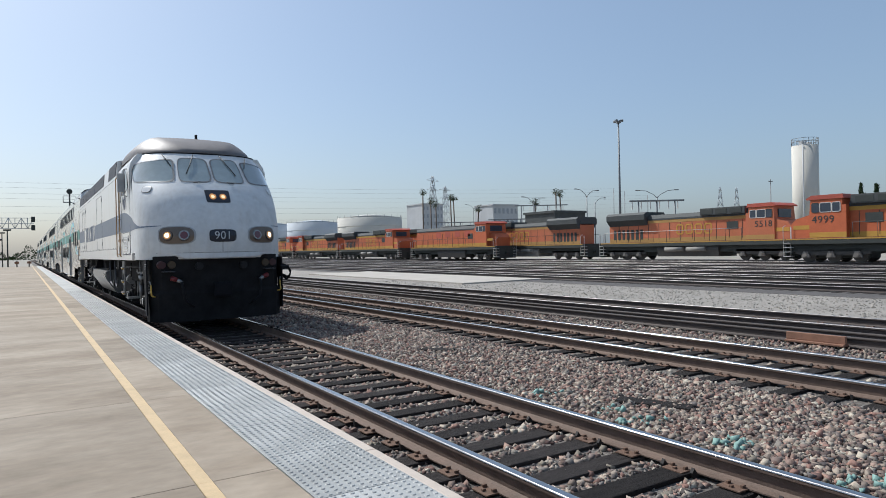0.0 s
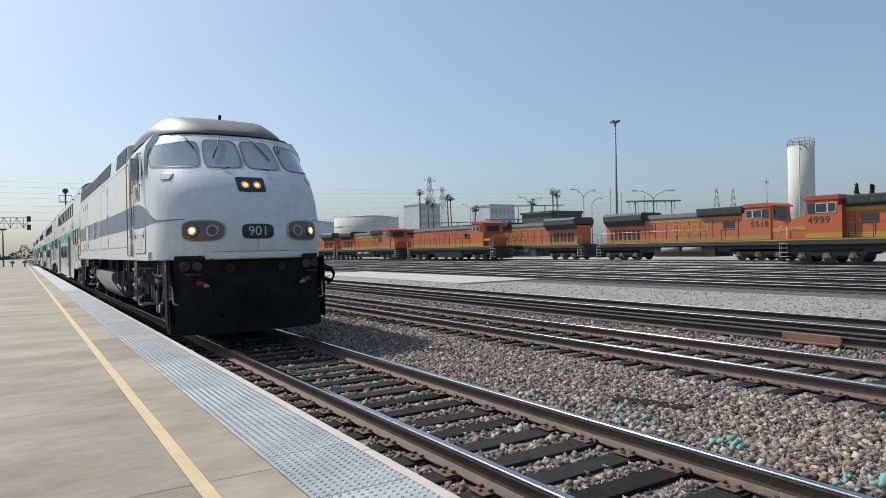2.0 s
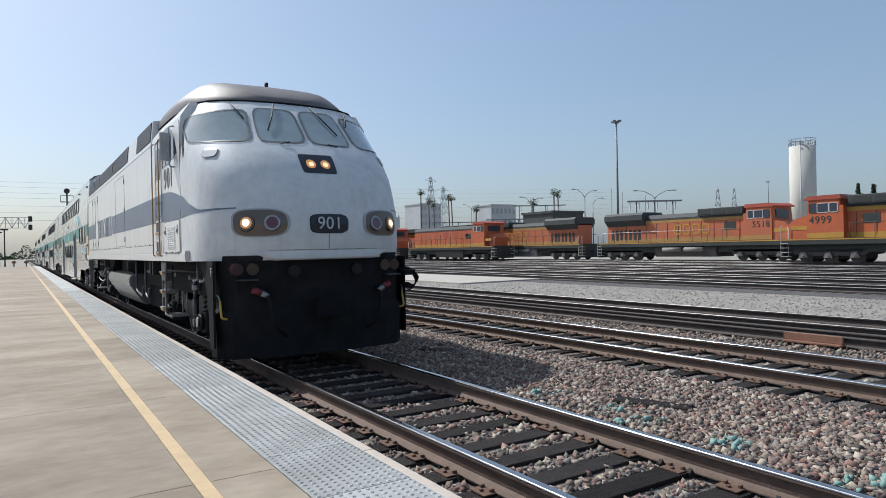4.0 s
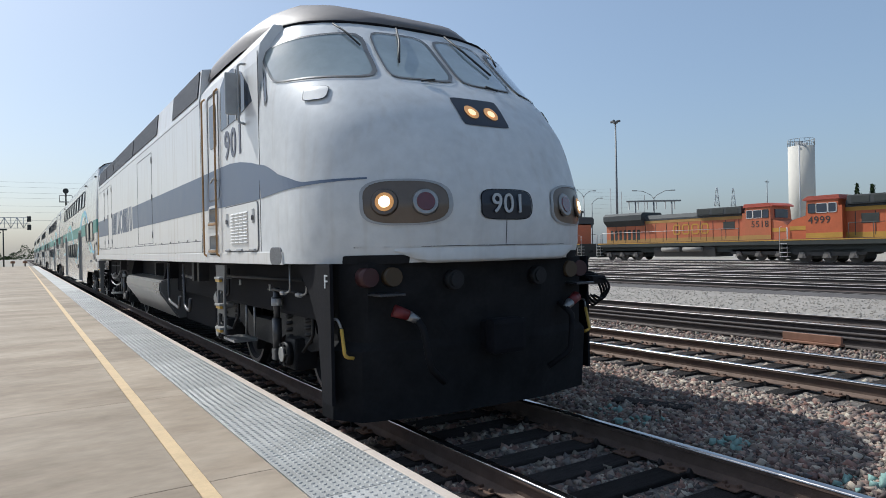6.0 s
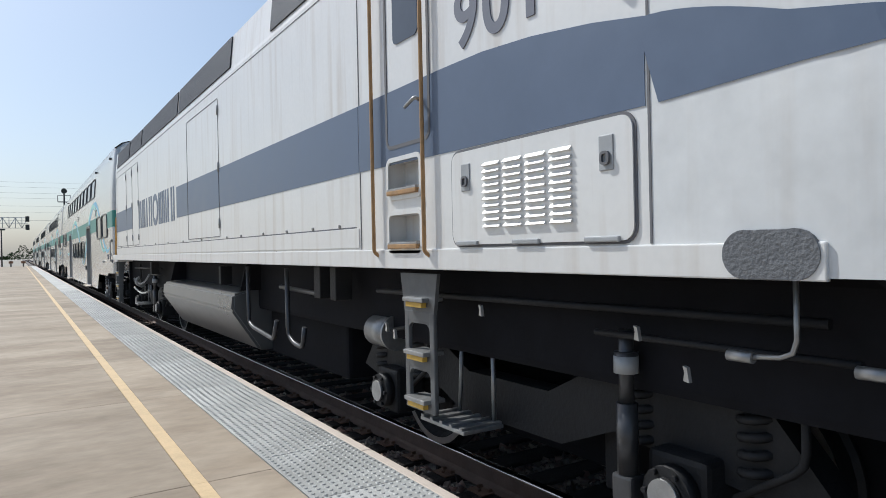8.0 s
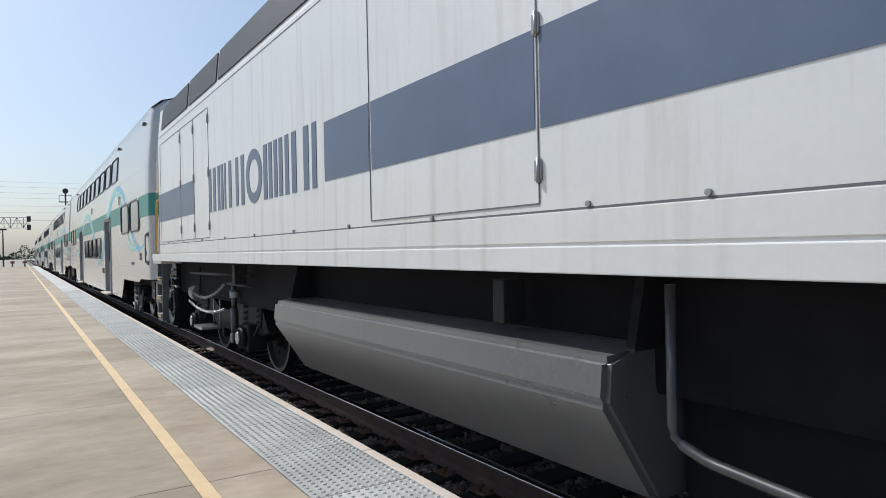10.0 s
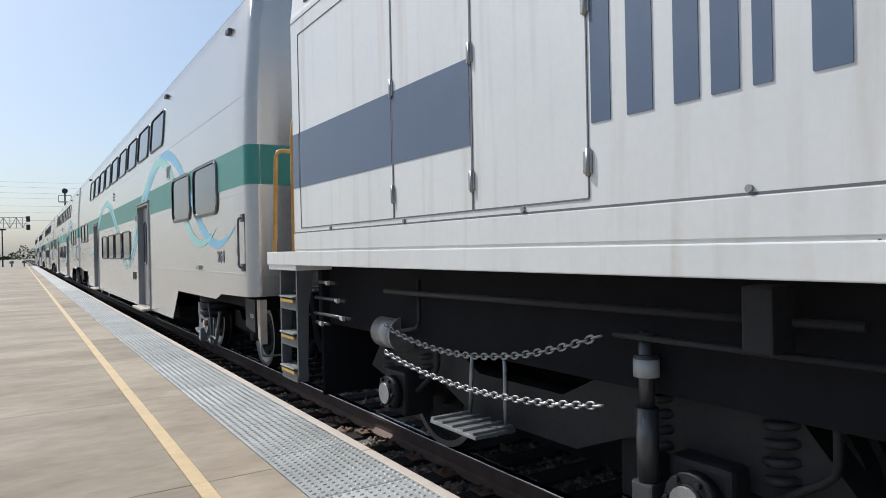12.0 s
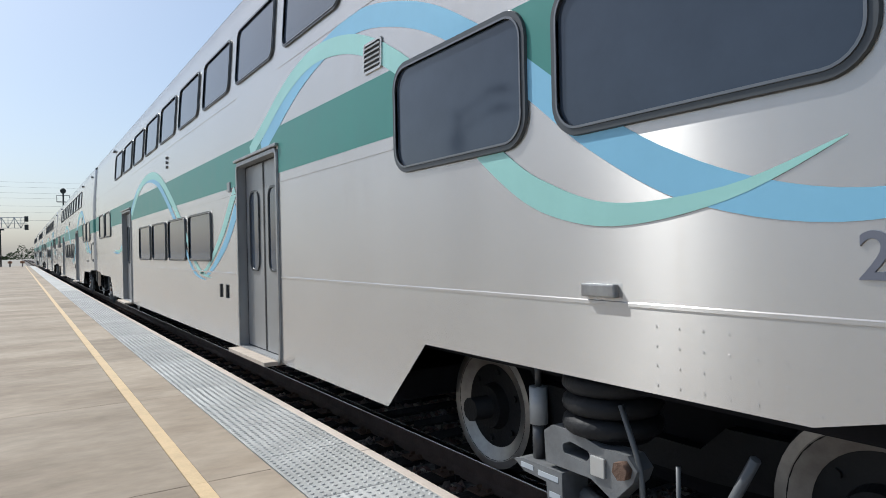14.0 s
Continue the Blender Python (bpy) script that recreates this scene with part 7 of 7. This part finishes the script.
high_mast(62.4, 57.5, 17.0)
silo(130, 71.8, 2.36, 20.4)
street_lamp(100.6, 101.9, 13.4, 2, 10)
street_lamp(109.3, 108.2, 12.5, 1, 10)
street_lamp(104.1, 123.4, 13.5, 2, 10)
street_lamp(105.0, 87.2, 12.2, 2, -30)
street_lamp(143.5, 205, 17.8, 2, 10)
for i, (x, y, z) in enumerate(((132.5, 223.9, 25), (137.8, 226.4, 22), (142.2, 229.6, 20.6), (143.1, 219.5, 23.0), (146.4, 222.2, 23.2), (143.5, 203, 17.2),
                               (150.2, 177, 18), (159.8, 176.8, 21.7), (164.6, 179.7, 21.8))):
    palm(x, y, z, 10 + i)
pylon(219.6, 358.2, 47.5, 9, 3)
pylon(258.5, 404.6, 46.5, 10, 3)
pylon(532.8, 371.8, 51.5, 11, 3)
pylon(590.7, 394.1, 55, 11, 3)
storage_tank(146, 299, 16, 17.5, M_TANKW, "large white oil storage tank")
storage_tank(134, 345, 14, 17, M_TANKFAR, "pale grey oil storage tank")
storage_tank(118, 372, 13, 17, M_TANKFAR, "grey oil storage tank half hidden")
block("office_block", 150, 161, 254, 268, 21.5, 6, 6, "pale grey multi-storey office block")
block("industrial_block", 152, 164, 204, 216, 17.8, 4, 6, "grey industrial block with dark windows")
block("yard_shed", 97, 106, 108, 118, 9.0, 1, 4, "dark-roofed low yard shed", M_FROOF)
frame_gantry(92.7, 83.2, 9.9, 9.7, -32, "grey overhead pipe gantry with hangers")
frame_gantry(125.3, 157.3, 16, 14.2, -32, "grey overhead pipe gantry beside a shed", 4)
frame_gantry(110, 150, 18, 9.6, -32, "low grey pipe gantry behind the locomotives", 5)
frame_gantry(118, 190, 26, 10.5, -32, "long low grey pipe gantry", 5)
t_pole = thing("utility_pole", pose(142.8, 86.8, -0.3), "thin far utility pole with short arm", "pole")
part("pole", cyl(bm_new(), (0, 0, 0), (0, 0, 15.8), 0.14, 0.08, seg=8), M_POLE, t_pole)
part("arm", box(bm_new(), -0.7, 0.7, -0.08, 0.08, 15.2, 15.4), M_POLE, t_pole)
conifer(138.6, 65.7, 12.8, 1.7, 3)
conifer(141.0, 64.0, 12.6, 2.4, 4)
tree_line()


# ---- along the platform's far end ----
def signal_bridge():
    t = thing("signal_bridge", pose(-4, 226, -0.3), "grey lattice signal bridge over the tracks", "signal bridge")
    paths = []
    n = 8
    for k in range(n):
        x0, x1 = -6 + k * 1.55, -6 + (k + 1) * 1.55
        for z in (10.2, 13.2):
            paths.append([(x0, 0, z), (x1, 0, z)])
        paths.append([(x0, 0, 10.2), (x1, 0, 13.2)] if k % 2 else [(x0, 0, 13.2), (x1, 0, 10.2)])
        paths.append([(x0, 0, 10.2), (x0, 0, 13.2)])
        paths.append([(x0, 0, 11.6), (x1, 0, 11.6)])
    tubes("truss", paths, 0.09, M_LATTICE, t, seg=5)
    part("leg", tube(bm_new(), [(-6, 0, 0), (-6, 0, 13)], 0.2, 8), M_POLE, t)
    for z in (10.6, 13.0):
        b = bm_new()
        box(b, 5.7, 6.7, -0.3, 0.0, z - 1.0, z + 0.6, 0.1)
        part("signal_head", b, M_FDARK, t)


def platform_signal():
    t = thing("wayside_signal", pose(6.25, 122, -0.3), "black round-backed railway signal on a tall mast", "signal")
    part("mast", cyl(bm_new(), (0, 0, 0), (0, 0, 12.3), 0.12, seg=8), M_FDARK, t)
    b = bm_new()
    cyl(b, (0, -0.12, 12.3), (0, 0.05, 12.3), 0.42, seg=24)
    part("target_disc", b, M_FDARK, t, "black round signal disc")
    b = bm_new()
    tube(b, [(-0.9, 0, 10.6), (-0.9, 0, 11.6), (0.9, 0, 11.6), (0.9, 0, 10.6), (-0.9, 0, 10.6)], 0.05, 5)
    part("cage", b, M_POLE, t)
    part("platform_grate", box(bm_new(), -0.9, 0.9, -0.4, 0.4, 10.5, 10.6), M_POLE, t)


def far_left():
    for x, y, h in ((-2.2, 120, 6.0), (-3.6, 150, 6.5), (-3.0, 105, 4.2)):
        t = thing("lamp_post", pose(x, y, -0.3), "dark platform lamp post far down the platform", "lamp post", "platform lamp posts")
        part("post", cyl(bm_new(), (0, 0, 0), (0, 0, h), 0.11, 0.08, seg=8), M_FDARK, t)
        part("lamp_head", box(bm_new(), -0.5, 0.5, -0.2, 0.2, h - 0.05, h + 0.2, 0.05), M_FDARK, t)
    for x, y in ((-1.0, 113.0), (0.5, 112.0)):
        t = thing("barrier_post", pose(x, y, 0.185), "reddish barrier standing at the platform end", "barrier", "platform end barriers")
        part("post", box(bm_new(), -0.09, 0.09, -0.06, 0.06, 0, 0.9, 0.02), M_FTRUCK2, t)
        part("board", box(bm_new(), -0.28, 0.28, -0.10, -0.058, 0.5, 0.8, 0.01), M_ORANGE_STEEL, t)
    for i, (z, y) in enumerate(((26, 300), (24, 300), (21, 300), (18.5, 300), (30, 320), (15.5, 300), (33, 330))):
        t = thing("overhead_line", pose(0, y, 0), "thin sagging overhead power line", "power line", "power lines across the sky")
        pts = [(-220 + 44 * k, 0, z + 3.0 * ((k - 5) / 5) ** 2) for k in range(14)]
        part("wire", tube(bm_new(), pts, 0.035, 4), M_WIRE, t)
        for k in (0, 13):
            part("pole", cyl(bm_new(), (pts[k][0], 0.1, -0.3), (pts[k][0], 0.1, pts[k][2] + 0.3), 0.2, seg=8), M_POLE, t)


def platform_lamp():
    t = thing("platform_lamp", pose(-6.6, 16.2, 0.185), "dark platform lamp with two curved arms", "lamp post", "platform lamp posts")
    part("pole", cyl(bm_new(), (0, 0, 0), (0, 0, 5.5), 0.09, 0.07, seg=12), M_FDARK, t)
    part("camera_box", box(bm_new(), -0.14, 0.14, -0.12, 0.12, 4.3, 4.75, 0.02), M_FDARK, t)
    for k, z in enumerate((5.4, 4.9)):
        part("arm", tube(bm_new(), [(0, 0, z - 0.3), (0.1, -0.6, z), (0.4, -2.3, z + 0.12)], 0.035, 6), M_FDARK, t)
        part("lamp_head", box(bm_new(), 0.28, 0.52, -2.9, -2.25, z + 0.07, z + 0.18, 0.03), M_FDARK, t)


signal_bridge()
platform_signal()
platform_lamp()
far_left()


# ---- small things beside the tracks ----
b = bm_new()
box(b, -0.03, 0.03, 0, 1.0, -0.13, 0.0, 0.01)
box(b, -0.09, 0.09, 0, 1.0, -0.17, -0.13, 0.01)
joint = tagged(part("joint_bar", b, M_ORANGE_STEEL), "orange rusty joint bar bolted on a siding rail", "joint bar")
joint.matrix_basis = pose(11.40, 5.68, 0.01)
spare = tagged(new("spare_rail"), "dull loose rail lying beside the siding", "rail")
part("rail_body", prism(bm_new(), rail_profile(11.55), "y", -12, 60), M_YARDRAIL, spare)
part("rail_body", prism(bm_new(), rail_profile(12.15), "y", -12, 60), M_YARDRAIL, spare)
for k, (x, y, rz, ln) in enumerate(((5.9, 5.0, 68, 0.85), (6.1, 9.9, 62, 0.6))):
    o = tagged(part("old_tie", box(bm_new(), -ln / 2, ln / 2, -0.11, 0.11, -0.08, 0.04, 0.02), M_TIE), "dark broken timber tie half buried in ballast", "timber")
    o.matrix_basis = pose(x, y, -0.19, 2, 0, -rz)
scatter("loose_ballast", 78000, 2.12, 7.4, 1.2, 14, (-0.234, -0.176), 0.015, 0.043, 1, label="loose grey and brown ballast stones", near_bias=1.35)
scatter("far_ballast", 42000, 4.5, 12.9, 3.0, 34, (-0.235, -0.19), 0.026, 0.056, 2, label="loose ballast stones between the tracks", near_bias=1.5, fine=False)
scatter("lane_gravel", 7000, 15.3, 21.5, 5, 34, (-0.21, -0.195), 0.02, 0.045, 3, M_LANESTONE, label="pale loose gravel of the lane", near_bias=1.5, fine=False)
for k, (x, y, n) in enumerate(((5.3, 6.13, 12), (5.3, 5.08, 13), (5.21, 4.58, 16), (5.3, 3.57, 17), (5.19, 2.45, 18))):
    scatter("dyed_stones", n, x - 0.22, x + 0.22, y - 0.16, y + 0.16, (-0.19, -0.15), 0.022, 0.048, 20 + k, M_GLASSBIT, False, "ballast stones stained pale green")

platform_slabs()
tactile()


# ---- what moves ----
TRAVEL = [(0, 14.986), (0.5, 14.306), (1, 13.617), (1.5, 12.912), (2, 12.181), (2.5, 11.418), (3, 10.617), (3.5, 9.773), (4, 8.88), (4.5, 7.937),
          (5, 6.939), (5.5, 5.886), (6, 4.775), (6.5, 3.606), (7, 2.378), (7.5, 1.092), (8, -0.254), (8.5, -1.657), (9, -3.125), (9.5, -4.64),
          (10, -6.208), (10.5, -7.843), (11, -9.53), (11.5, -11.271), (12, -13.068), (12.5, -14.92), (13, -16.88), (13.5, -18.87), (14, -20.985)]


def nose_at(t):
    for (ta, ya), (tb, yb) in zip(TRAVEL, TRAVEL[1:]):
        if t <= tb:
            return ya + (yb - ya) * (t - ta) / (tb - ta)
    return TRAVEL[-1][1]


def motions():
    for ob, back in TRAIN:
        walk(ob, [(t, pose(CX, y + back, 0)) for t, y in TRAVEL])
    for ob, y, r in WHEELS:
        rows = []
        for k in range(106):
            t = min(14.0, k * 4 / 30)
            turn = (nose_at(0) - nose_at(t)) / r
            rows.append((t, Matrix.Translation((0, y, r)) @ Matrix.Rotation(turn, 4, 'X')))
        walk(ob, rows)


motions()
